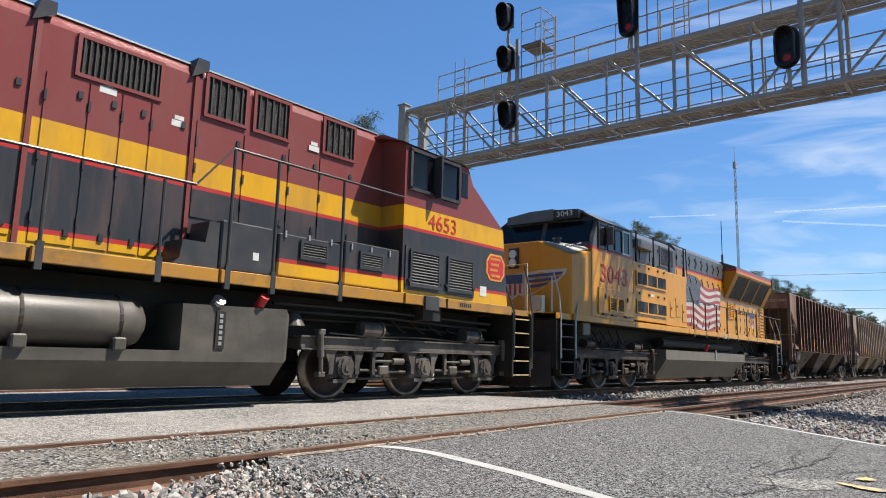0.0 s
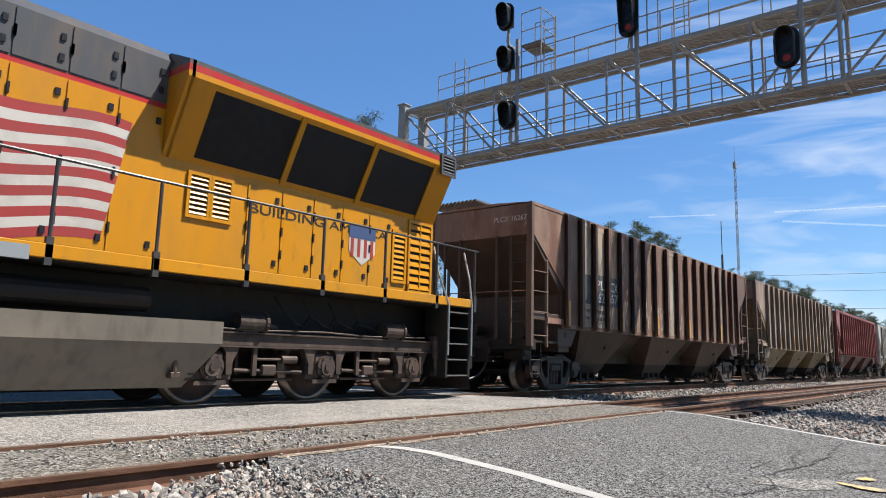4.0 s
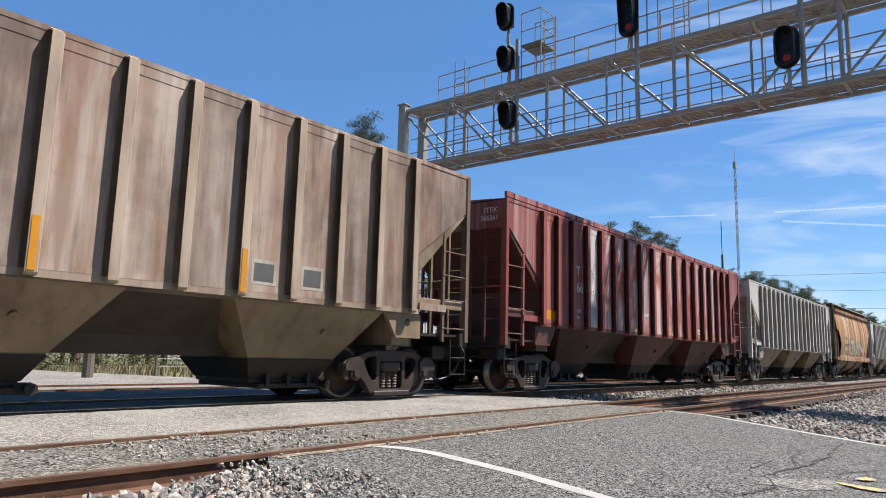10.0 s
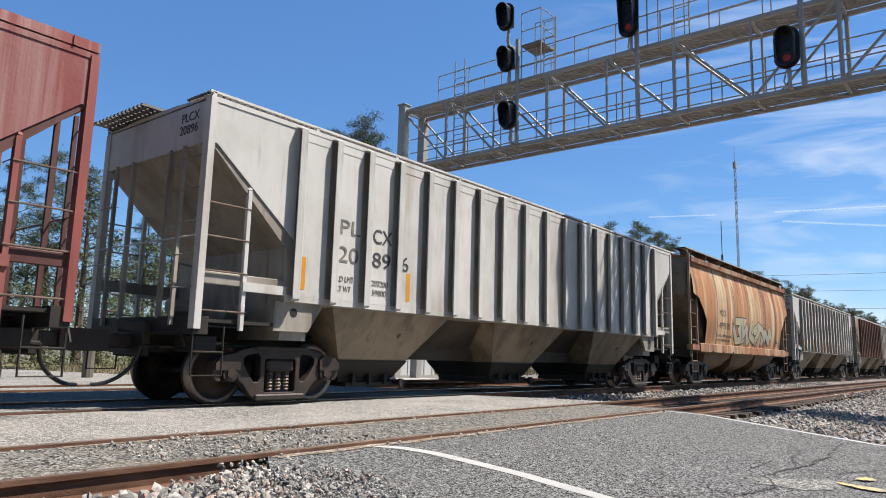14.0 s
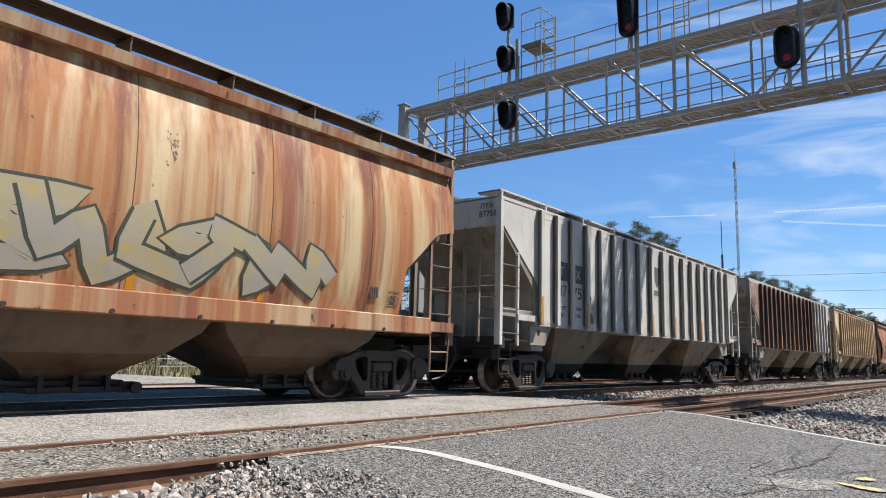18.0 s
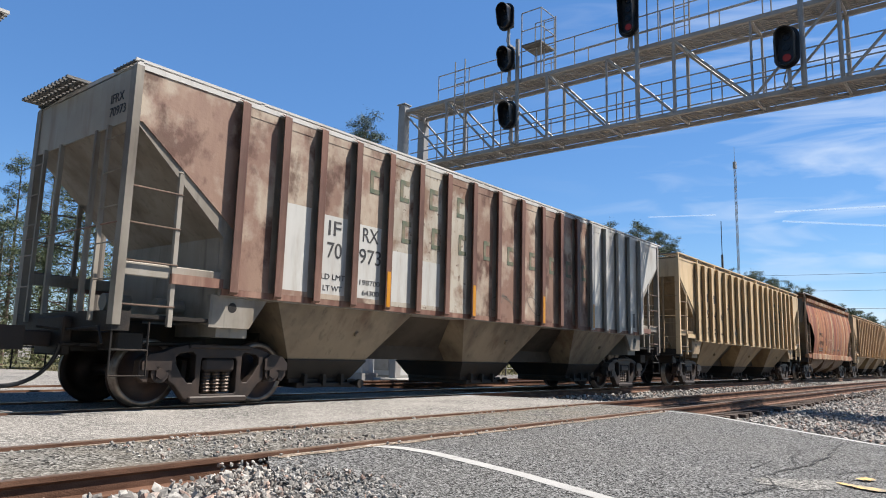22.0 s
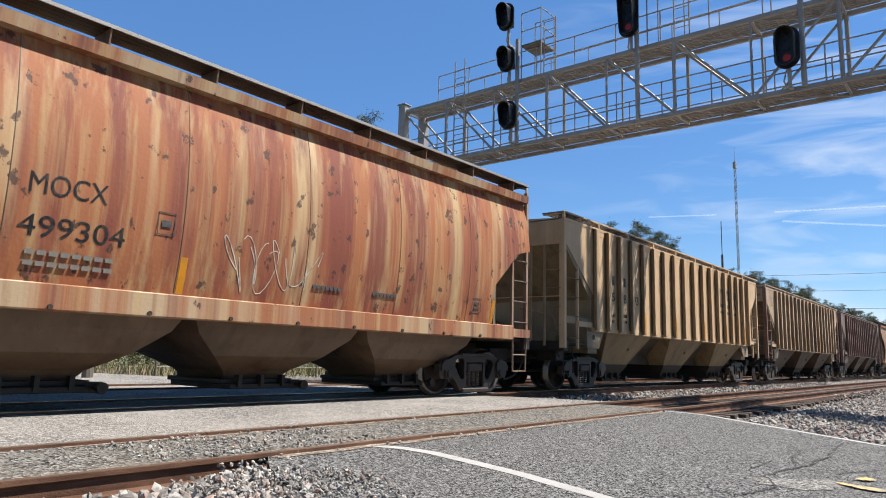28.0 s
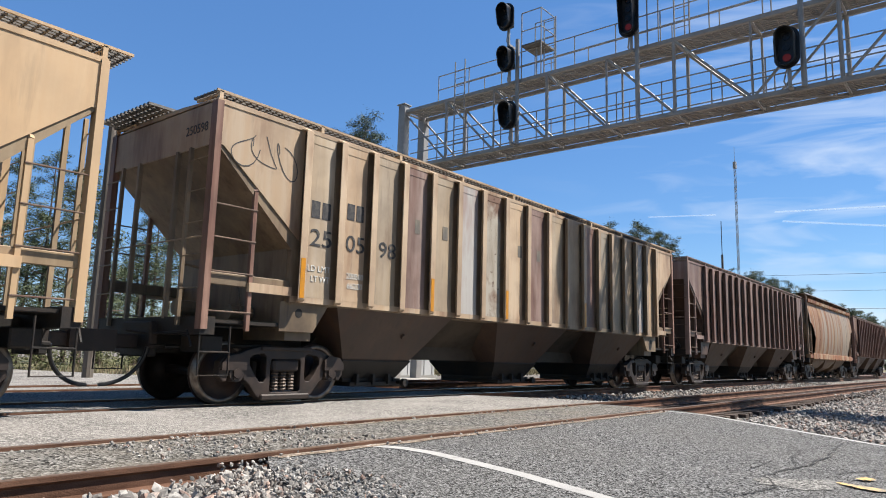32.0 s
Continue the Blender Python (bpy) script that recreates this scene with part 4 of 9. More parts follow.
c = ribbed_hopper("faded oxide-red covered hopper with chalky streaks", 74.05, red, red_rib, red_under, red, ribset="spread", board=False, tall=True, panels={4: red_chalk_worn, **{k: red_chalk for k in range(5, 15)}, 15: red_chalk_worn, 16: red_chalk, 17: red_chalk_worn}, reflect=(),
                  marks=[("IT", -5.30, 2.88, 0.24, W, 0.27), ("366", -5.42, 2.45, 0.26, W, 0.52), ("FX", -4.58, 2.88, 0.24, W, 0.38), ("561", -4.62, 2.46, 0.25, W, 0.48), ("LD LMT", -5.37, 1.94, 0.09, W, 0.40), ("LT WT", -5.37, 1.78, 0.09, W, 0.32), ("#5", -1.1, 2.1, 0.08, W, 0.36), ("#8", 3.1, 1.85, 0.06, W, 0.5), ("#8", 3.1, 1.75, 0.06, W, 0.5)],
                  end_marks=[("ITFX", -0.9, 3.95, 0.13, W), ("366561", -0.8, 3.78, 0.12, W)])
for x in (-6.7, -2.0, 0.7, 4.9):
    patch_on(c, x, 1.65, 0.46, 0.12 if x > -6 else 0.26, reflector)
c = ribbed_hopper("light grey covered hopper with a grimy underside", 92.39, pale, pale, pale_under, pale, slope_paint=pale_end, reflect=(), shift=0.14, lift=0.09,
                  marks=[("PL", -5.78, 2.70, 0.25, G, 0.45), ("CX", -5.02, 2.65, 0.26, D, 0.46), ("20", -5.82, 2.24, 0.27, G, 0.44), ("89", -5.02, 2.24, 0.27, D, 0.44), ("6", -4.30, 2.25, 0.27, D, 0.19), ("LD LMT", -5.82, 1.92, 0.10, G, 0.36), ("LT WT", -5.82, 1.76, 0.10, G, 0.30), ("203200", -5.02, 1.92, 0.10, G, 0.4), ("59800", -5.0, 1.76, 0.10, G, 0.34)],
                  end_marks=[("PLCX", -0.75, 3.98, 0.14, D), ("20896", -0.72, 3.80, 0.14, D)])
for x in (-6.69, -4.29, -2.14):
    patch_on(c, x, 1.72, 0.10, 0.5, reflector)
c = ribbed_hopper("light grey covered hopper with dark lettering", 125.6, pale, pale, pale_under, pale, slope_paint=pale_end, reflect=(0, 3, 6, 8, 10, 13), shift=0.15, lift=0.16,
                  marks=[("87", -5.86, 2.27, 0.30, G, 0.42), ("75", -5.05, 2.27, 0.30, D, 0.45), ("6", -4.32, 2.25, 0.30, D, 0.21), ("LD LMT", -5.86, 1.96, 0.10, G, 0.42), ("LT WT", -5.86, 1.78, 0.10, G, 0.32), ("221100", -5.04, 1.98, 0.10, G, 0.40), ("65700", -5.0, 1.80, 0.10, G, 0.34), ("IT", -5.84, 2.78, 0.24, pale, 0.28), ("FX", -5.10, 2.76, 0.24, pale, 0.40), ("#5", 0.06, 2.78, 0.16, G, 0.40)],
                  end_marks=[("ITFX", -0.95, 4.0, 0.13, D), ("87756", -0.92, 3.82, 0.14, D)])
put("emblem", mesh("shield", lambda bm: slab(bm, [(0.0, 0.62), (0.06, 0.70), (0.21, 0.66), (0.36, 0.70), (0.42, 0.62), (0.40, 0.22), (0.21, 0.04), (0.02, 0.22)], "y", -0.002, 0)), patch_grey, c, pose(-0.02, -SIDE - 0.001, 2.98), "faded grey shield emblem")
put("painted_spot", mesh("spot", lambda bm: rod(bm, (0, 0, 0), (0, -0.002, 0), 0.16, 18)), surf("dull_green_spray", (0.14, 0.17, 0.12), 0.7, 0, [((0.28, 0.29, 0.24), (5, 5, 5), 0.45, 0.65, 0.8)]), c, pose(-4.24, -SIDE - 0.001, 1.80), "dull green sprayed spot")
scribble(c, -4.3, 2.05, 0.5, 0.3, 3, 0.012, 77, faded_grey)
patch_on(c, 4.76, 1.76, 0.46, 0.42, letter_white)
stencil_box(c, 4.78, 1.77, 0.42, 0.40, letter_dark, lambda z: -SIDE - 0.005, 2)
patch_on(c, -6.0, 2.66, 0.54, 0.46, patch_grey)
patch_on(c, -5.27, 2.66, 0.58, 0.46, patch_grey)
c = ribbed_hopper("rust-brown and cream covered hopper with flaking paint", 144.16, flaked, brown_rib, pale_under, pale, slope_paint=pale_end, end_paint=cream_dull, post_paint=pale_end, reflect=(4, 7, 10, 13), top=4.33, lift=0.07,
                  panels={5: cream_flaked, 6: cream_flaked, 7: cream_flaked, 14: white_fresh, 15: white_fresh, 16: white_fresh, 17: white_fresh, 18: white_fresh}, ribs={13: white_fresh, 14: white_fresh, 15: white_fresh, 16: white_fresh, 17: white_fresh},
                  marks=[("IF", -5.10, 2.64, 0.25, D, 0.27), ("RX", -4.34, 2.64, 0.25, D, 0.37), ("70", -5.11, 2.28, 0.26, D, 0.31), ("973", -4.40, 2.27, 0.26, D, 0.51), ("LD LMT", -5.23, 1.93, 0.09, D, 0.52), ("LT WT", -5.16, 1.75, 0.09, D, 0.40), ("198700", -4.37, 1.91, 0.09, D, 0.47), ("64300", -4.31, 1.74, 0.09, D, 0.40)],
                  end_marks=[("IFRX", -0.85, 3.92, 0.13, D), ("70973", -0.85, 3.74, 0.13, D)])
# freshly painted lower halves under the lettering
for x0, x1, z1 in ((-6.0, -5.47, 3.0), (-5.26, -4.70, 2.95), (-4.49, -3.90, 2.92), (-3.69, -3.10, 2.58), (-2.89, -2.28, 2.50), (5.46, 6.0, 2.9)):
    patch_on(c, x0, 1.62, x1 - x0, z1 - 1.62, white_fresh)
for x, z in ((-4.22, 3.50), (-3.46, 3.50), (-2.64, 3.50), (-1.80, 3.50), (-3.38, 2.76), (-2.55, 2.76), (-1.72, 2.76), (-0.88, 2.76), (0.0, 2.76), (0.90, 2.76), (1.78, 2.76), (2.58, 2.76), (3.40, 2.76)):
    put("faded_block", mesh("faded_block", lambda bm: (box(bm, 0, 0.08, -0.003, 0, 0, 0.40), box(bm, 0.08, 0.24, -0.003, 0, 0.31, 0.40), box(bm, 0.08, 0.24, -0.003, 0, 0, 0.08))), faded_green, c, pose(x, -SIDE - 0.003, z), "faded green block of old lettering")
scribble(c, -0.5, 1.75, 2.2, 0.4, 5, 0.014, 60, faded_grey)
patch_on(c, 6.22, 1.72, 0.4, 0.4, patch_grey)


def block_logo(car):
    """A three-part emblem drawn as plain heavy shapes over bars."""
    shapes = (lambda bm: (box(bm, 0, 0.17, -0.003, 0, 0.10, 0.60), box(bm, 0.06, 0.48, -0.003, 0, 0.56, 0.70), box(bm, 0.06, 0.48, -0.003, 0, 0, 0.14)),
              lambda bm: (box(bm, 0.05, 0.47, -0.003, 0, 0.57, 0.70), box(bm, 0, 0.17, -0.003, 0, 0.40, 0.62), box(bm, 0.05, 0.45, -0.003, 0, 0.29, 0.42), box(bm, 0.32, 0.49, -0.003, 0, 0.09, 0.32), box(bm, 0.02, 0.42, -0.003, 0, 0, 0.13)),
              lambda bm: (slab(bm, [(0, 0), (0.18, 0), (0.54, 0.70), (0.36, 0.70)], "y", -0.003, 0), slab(bm, [(0.54, 0), (0.36, 0), (0, 0.70), (0.18, 0.70)], "y", -0.0045, 0)))
    for i, x in enumerate((3.42, 4.22, 4.98)):
        put("logo_block", mesh("logo_block%d" % i, shapes[i]), faded_grey, car, pose(x, -SIDE - 0.003, 2.87), "dark grey logo block")
        put("logo_bar", mesh("logo_bar", lambda bm: box(bm, 0, 0.52, -0.003, 0, 0, 0.10)), faded_grey, car, pose(x - 0.01, -SIDE - 0.003, 2.64), "dark grey logo bar")


c = ribbed_hopper("faded tan covered hopper with a brown underside", 162.68, tan, tan, tan_under, tan, slope_paint=sooty_shade_tan, reflect=(), lift=0.17, panels={5: tan_streaked, 6: tan_streaked, 7: tan_streaked, 8: tan_streaked},
                  marks=[("#2", -5.93, 2.95, 0.29, D, 0.43), ("#2", -5.08, 2.95, 0.29, D, 0.41), ("25", -5.91, 2.37, 0.30, D, 0.41), ("04", -5.10, 2.37, 0.30, D, 0.40), ("06", -4.29, 2.38, 0.29, D, 0.40), ("LD LMT", -5.85, 1.96, 0.09, G, 0.32), ("LT WT", -5.85, 1.80, 0.09, G, 0.27), ("202600", -5.06, 1.96, 0.08, D, 0.29), ("60400", -5.05, 1.81, 0.08, D, 0.25), ("NEW 1-81", -4.25, 1.82, 0.08, D, 0.34)])
block_logo(c)
patch_on(c, -6.64, 1.75, 0.13, 0.95, reflector)
stencil_box(c, -3.36, 2.70, 0.22, 0.30, letter_dark)
put("hazard_diamond", mesh("diamond", lambda bm: slab(bm, [(0, 0.16), (0.15, 0), (0, -0.16), (-0.15, 0)], "y", -0.002, 0)), patch_white, c, pose(-2.38, -SIDE - 0.001, 1.97), "small pale diamond sign")
put("diamond_mark", mesh("diamond_mark", lambda bm: slab(bm, [(0, 0.09), (0.08, 0), (0, -0.09), (-0.08, 0)], "y", -0.002, 0)), letter_dark, c, pose(-2.38, -SIDE - 0.004, 1.97), "dark mark inside the diamond")
for x in (-3.56, -1.02, 1.66, 4.6):
    patch_on(c, x, 1.7, 0.10, 0.5, reflector)
c = ribbed_hopper("tan covered hopper with dark lettering", 196.08, tan_warm, tan_warm, tan_under, tan_warm, slope_paint=sooty_shade_tan, reflect=(4, 7, 10, 13, 16), lift=0.18,
                  marks=[("#2", -6.00, 2.82, 0.25, D, 0.39), ("#2", -5.19, 2.83, 0.25, D, 0.36), ("25", -5.97, 2.38, 0.25, D, 0.35), ("98", -5.19, 2.37, 0.26, D, 0.36), ("93", -4.35, 2.38, 0.26, D, 0.34), ("LD LMT", -5.98, 1.94, 0.09, D, 0.39), ("LT WT", -5.98, 1.78, 0.09, D, 0.32), ("201700", -5.19, 1.97, 0.09, D, 0.39), ("661300", -5.19, 1.81, 0.09, D, 0.39)])
block_logo(c)
c = ribbed_hopper("patchy tan and brown covered hopper with outlined graffiti", 214.4, tan_old, tan_old, brown_under, tan_old, slope_paint=sooty_shade_dark, post_paint=brown_rib, reflect=(0, 4, 7, 11), lift=0.14, panels={1: brown_chalk, 3: brown_chalk, 4: maroon, 5: brown_chalk, 9: maroon, 10: brown_chalk, 12: maroon, 14: brown_chalk, 6: white_chalk, 7: cream_flaked, 13: chalk, 16: white_chalk},
                  marks=[("#2", -6.58, 2.86, 0.27, D, 0.44), ("#2", -5.80, 2.95, 0.27, D, 0.42), ("25", -6.58, 2.42, 0.28, D, 0.44), ("05", -5.82, 2.43, 0.28, D, 0.42), ("98", -5.02, 2.43, 0.28, D, 0.42), ("LD LMT", -6.58, 2.02, 0.10, W, 0.46), ("LT WT", -6.58, 1.86, 0.10, W, 0.38), ("200500", -5.84, 1.98, 0.10, W, 0.38), ("66200", -5.82, 1.82, 0.10, W, 0.34), ("#1", -4.2, 2.98, 0.26, G, 0.18), ("#1", -3.4, 2.98, 0.26, G, 0.2), ("#1", -0.72, 2.98, 0.26, G, 0.2), ("#1", 0.05, 2.98, 0.26, G, 0.2)],
                  end_marks=[("250598", -0.72, 3.82, 0.14, D)])
scribble(c, -8.05, 3.35, 1.0, 0.55, 3, 0.014, 71, letter_dark)
ribbed_hopper("maroon-brown ribbed covered hopper", 232.6, maroon, maroon, brown_under, maroon, reflect=())
ribbed_hopper("brown ribbed covered hopper far down the train", 265.3, brown, brown_rib, brown_under, brown, reflect=())
# ---- locomotives ----
def banded(name, bands, top, rough=0.38, dirt=(0.10, 0.075, 0.055), dirt_amount=0.5):
    """Paint in level bands: (upper edge in metres, colour) from below, then the colour above them all; road dirt and fading over it."""
    m = surf(name, (0.5, 0.5, 0.5), rough, 0.0, [(dirt, (1.6, 1.6, 0.6), 0.48, 0.75, dirt_amount), (dirt, (7, 7, 1.2), 0.5, 0.72, dirt_amount * 0.6)], 0.05, 30)
    nt, ns = m.node_tree, m.node_tree.nodes
    tc = ns["Texture Coordinate"]
    sep = ns.new("ShaderNodeSeparateXYZ")
    nt.links.new(tc.outputs["Object"], sep.inputs[0])
    col = None
    for z, c in bands:
        if col is None:
            rgb = ns.new("ShaderNodeRGB")
            rgb.outputs[0].default_value = dull(c)
            col = rgb.outputs[0]
            edge = z
            continue
        gt = ns.new("ShaderNodeMath")
        gt.operation = "GREATER_THAN"
        gt.inputs[1].default_value = edge
        nt.links.new(sep.outputs["Z"], gt.inputs[0])
        mx = ns.new("ShaderNodeMix")
        mx.data_type = "RGBA"
        nt.links.new(gt.outputs[0], mx.inputs["Factor"])
        nt.links.new(col, mx.inputs["A"])
        mx.inputs["B"].default_value = dull(c)
        col = mx.outputs["Result"]
        edge = z
    gt = ns.new("ShaderNodeMath")
    gt.operation = "GREATER_THAN"
    gt.inputs[1].default_value = edge
    nt.links.new(sep.outputs["Z"], gt.inputs[0])
    mx = ns.new("ShaderNodeMix")
    mx.data_type = "RGBA"
    nt.links.new(gt.outputs[0], mx.inputs["Factor"])
    nt.links.new(col, mx.inputs["A"])
    mx.inputs["B"].default_value = dull(top)
    base = ns["RGB"].outputs[0]
    for ln in list(base.links):
        nt.links.new(mx.outputs["Result"], ln.to_socket)
    return m


K_MAROON, K_YELLOW, K_RED, K_GREY = (0.255, 0.058, 0.05), (0.80, 0.42, 0.01), (0.55, 0.035, 0.03), (0.042, 0.043, 0.048)
k_paint = banded("maroon_yellow_grey_livery", [(2.08, K_YELLOW), (2.14, K_RED), (3.02, K_GREY), (3.08, K_RED), (3.46, K_YELLOW)], K_MAROON, dirt=(0.20, 0.115, 0.095), dirt_amount=0.38)
k_sill = surf("faded_orange_sill", (0.50, 0.24, 0.03), 0.5, 0, [((0.25, 0.16, 0.08), (1.5, 4, 4), 0.42, 0.7, 0.8), ((0.09, 0.07, 0.05), (3, 3, 3), 0.5, 0.7, 0.6)])
k_dark = surf("dark_grey_paint", (0.045, 0.046, 0.05), 0.42, 0, [((0.10, 0.09, 0.08), (2, 2, 2), 0.45, 0.7, 0.6)])
k_maroon = surf("maroon_paint", K_MAROON, 0.4, 0, [((0.22, 0.07, 0.06), (1, 1, 1), 0.4, 0.7, 0.6)])
U_YELLOW, U_GREY, U_RED = (0.70, 0.295, 0.003), (0.105, 0.108, 0.115), (0.55, 0.03, 0.03)
u_cab_paint = banded("yellow_and_grey_cab_livery", [(3.66, U_YELLOW), (3.74, U_RED)], U_GREY, 0.35, (0.30, 0.17, 0.05), 0.35)
u_hood_paint = banded("yellow_and_grey_hood_livery", [(4.04, U_YELLOW), (4.11, U_RED)], U_GREY, 0.4, (0.30, 0.17, 0.05), 0.35)
u_front_paint = banded("grey_topped_hood_livery", [(3.60, U_YELLOW)], U_GREY, 0.4, (0.2, 0.15, 0.09), 0.3)
u_rad_paint = banded("radiator_livery", [(4.50, U_YELLOW), (4.60, U_RED)], U_GREY, 0.4, (0.30, 0.17, 0.05), 0.35)
u_yellow = surf("yellow_paint", U_YELLOW, 0.36, 0, [((0.5, 0.28, 0.04), (1.5, 1.5, 0.6), 0.45, 0.75, 0.6), ((0.2, 0.12, 0.04), (5, 5, 2), 0.55, 0.75, 0.5)])
u_grey = surf("grey_loco_paint", U_GREY, 0.42, 0, [((0.2, 0.19, 0.18), (2, 2, 2), 0.45, 0.75, 0.5)])
tank_paint = surf("dusty_grey_tank_paint", (0.085, 0.077, 0.066), 0.5, 0.1, [((0.17, 0.145, 0.115), (1.2, 1.2, 2.5), 0.42, 0.7, 0.7), ((0.07, 0.06, 0.05), (5, 5, 1.5), 0.5, 0.7, 0.6)], 0.08, 30)
tank_brown = surf("dusty_brown_tank_paint", (0.19, 0.165, 0.135), 0.5, 0.1, [((0.26, 0.22, 0.17), (1.2, 1.2, 2.5), 0.42, 0.7, 0.7), ((0.11, 0.09, 0.07), (5, 5, 1.5), 0.5, 0.7, 0.6)], 0.08, 30)
loco_truck_grey = surf("dusty_grey_truck_paint", (0.15, 0.13, 0.108), 0.6, 0.1, [((0.045, 0.038, 0.033), (1.8, 1.8, 1.8), 0.42, 0.62, 0.9), ((0.26, 0.225, 0.18), (5, 5, 5), 0.56, 0.72, 0.6)], 0.08, 60)
loco_truck_brown = surf("brown_dust_truck_paint", (0.10, 0.066, 0.05), 0.62, 0.1, [((0.04, 0.03, 0.026), (1.8, 1.8, 1.8), 0.42, 0.62, 0.9), ((0.20, 0.15, 0.11), (5, 5, 5), 0.56, 0.72, 0.6)], 0.08, 60)
dark_mesh = surf("dark_intake_screen", (0.016, 0.016, 0.018), 0.5, 0.4, [((0.05, 0.05, 0.05), (8, 8, 8), 0.5, 0.7, 0.6)], 0.8, 160)
window_dark = surf("dark_cab_glass", (0.008, 0.009, 0.011), 0.06, 0.0, spec=0.6)
silver = surf("bright_metal", (0.62, 0.62, 0.60), 0.3, 0.85)
louvre_grey = surf("grey_louvre_paint", (0.07, 0.07, 0.07), 0.5, 0.2, [((0.05, 0.048, 0.045), (4, 4, 4), 0.45, 0.7, 0.6)])
sticker = surf("white_sticker", (0.75, 0.75, 0.72), 0.6, 0, [((0.5, 0.46, 0.42), (12, 12, 12), 0.5, 0.7, 0.7)])
red_print = surf("red_numerals", (0.60, 0.03, 0.035), 0.45, 0, [((0.4, 0.05, 0.04), (5, 5, 5), 0.5, 0.7, 0.5)])
black_print = surf("black_print", (0.02, 0.018, 0.016), 0.5)
flag_red = surf("faded_flag_red", (0.42, 0.055, 0.05), 0.45, 0, [((0.25, 0.06, 0.05), (1.5, 1.5, 1.5), 0.45, 0.7, 0.7)])
flag_white = surf("faded_flag_white", (0.66, 0.63, 0.58), 0.5, 0, [((0.35, 0.33, 0.30), (1.5, 1.5, 1.5), 0.45, 0.7, 0.8)])
flag_blue = surf("faded_flag_blue", (0.075, 0.085, 0.11), 0.5, 0, [((0.13, 0.14, 0.16), (3, 3, 3), 0.45, 0.7, 0.7)])
wing_blue = surf("blue_emblem_paint", (0.05, 0.09, 0.22), 0.45)
glow_lamp = surf("clear_headlamp", (0.7, 0.7, 0.66), 0.1, 0.3)


class Loco:
    """A locomotive whose parts are given in train metres; its own origin lies at x = mid."""

    def __init__(self, name, label, mid):
        self.mid = mid
        self.top = thing(name, label, "locomotive", "", pose(mid, 0, 0))
        TRAIN.append((self.top, mid))

    def add(self, name, build, material, label="", parent=None, smooth=False):
        bm = bmesh.new()
        build(bm)
        bmesh.ops.translate(bm, verts=bm.verts[:], vec=(-self.mid, 0, 0))
        return part(name, bm, material, parent or self.top, label, None, smooth)

    def text(self, text, size, material, x, y, z, width=None, front=False):
        return lettering(text, size, material, self.top, (on_front if front else on_side)(x - self.mid, y, z), width=width)

    def box(self, name, x0, x1, y0, y1, z0, z1, material, bev=0.0, label="", parent=None):
        return self.add(name, lambda bm: box(bm, x0, x1, y0, y1, z0, z1, bev), material, label, parent)

    def both(self, name, build, material, label="", parent=None):
        """The same part on both sides; build(bm, s)."""
        return [self.add(name, lambda bm: build(bm, s), material, label, parent) for s in (-1, 1)]

    def grille(self, name, x0, x1, z0, z1, y, s, frame_mat, screen, slats=0, bars=0, slat_mat=None):
        """A framed opening with upright or level slats in the side plane y."""
        fr = self.add(name, lambda bm: (box(bm, x0 - 0.05, x1 + 0.05, s * y, s * (y + 0.035), z1, z1 + 0.05), box(bm, x0 - 0.05, x1 + 0.05, s * y, s * (y + 0.035), z0 - 0.05, z0),
                                        box(bm, x0 - 0.05, x0, s * y, s * (y + 0.035), z0, z1), box(bm, x1, x1 + 0.05, s * y, s * (y + 0.035), z0, z1)), frame_mat)
        self.add("screen", lambda bm: box(bm, x0, x1, s * y, s * (y + 0.008), z0, z1), screen, parent=fr)
        for k in range(slats):
            z = z0 + (k + 0.5) * (z1 - z0) / slats
            self.add("slat", lambda bm: loft(bm, [[(x, s * (y + 0.008), z + 0.35 * (z1 - z0) / slats), (x, s * (y + 0.034), z - 0.30 * (z1 - z0) / slats), (x, s * (y + 0.026), z - 0.36 * (z1 - z0) / slats), (x, s * (y + 0.004), z + 0.2 * (z1 - z0) / slats)] for x in (x0, x1)]), slat_mat or frame_mat, parent=fr)
        for k in range(bars):
            x = x0 + (k + 0.5) * (x1 - x0) / bars
            self.add("bar", lambda bm: box(bm, x - 0.012, x + 0.012, s * y, s * (y + 0.03), z0, z1), slat_mat or frame_mat, parent=fr)
        return fr

    def doors(self, xs, z0, z1, y, s, material, latch):
        for a, b in zip(xs, xs[1:]):
            d = self.add("hood_door", lambda bm: box(bm, a + 0.012, b - 0.012, s * y, s * (y + 0.014), z0, z1), material)
            for z in (z0 + 0.15, z1 - 0.18):
                self.add("latch", lambda bm: box(bm, b - 0.13, b - 0.07, s * (y + 0.014), s * (y + 0.034), z - 0.045, z + 0.045), latch, parent=d)
            for z in (z0 + 0.3, (z0 + z1) / 2, z1 - 0.3):
                self.add("hinge", lambda bm: box(bm, a + 0.0, a + 0.03, s * (y + 0.012), s * (y + 0.035), z - 0.07, z + 0.07), latch, parent=d)

    def railing(self, pts, feet, y, s, material, z_foot, r=0.021):
        rail = self.add("handrail", lambda bm: bent(bm, [(x, s * y, z) for x, z in pts], r, 8), material)
        for x, z in feet:
            self.add("stanchion", lambda bm: (rod(bm, (x, s * y, z_foot), (x, s * y, z), 0.025, 8), box(bm, x - 0.04, x + 0.04, s * (y - 0.03), s * (y + 0.03), z_foot - 0.2, z_foot + 0.12)), material, parent=rail)

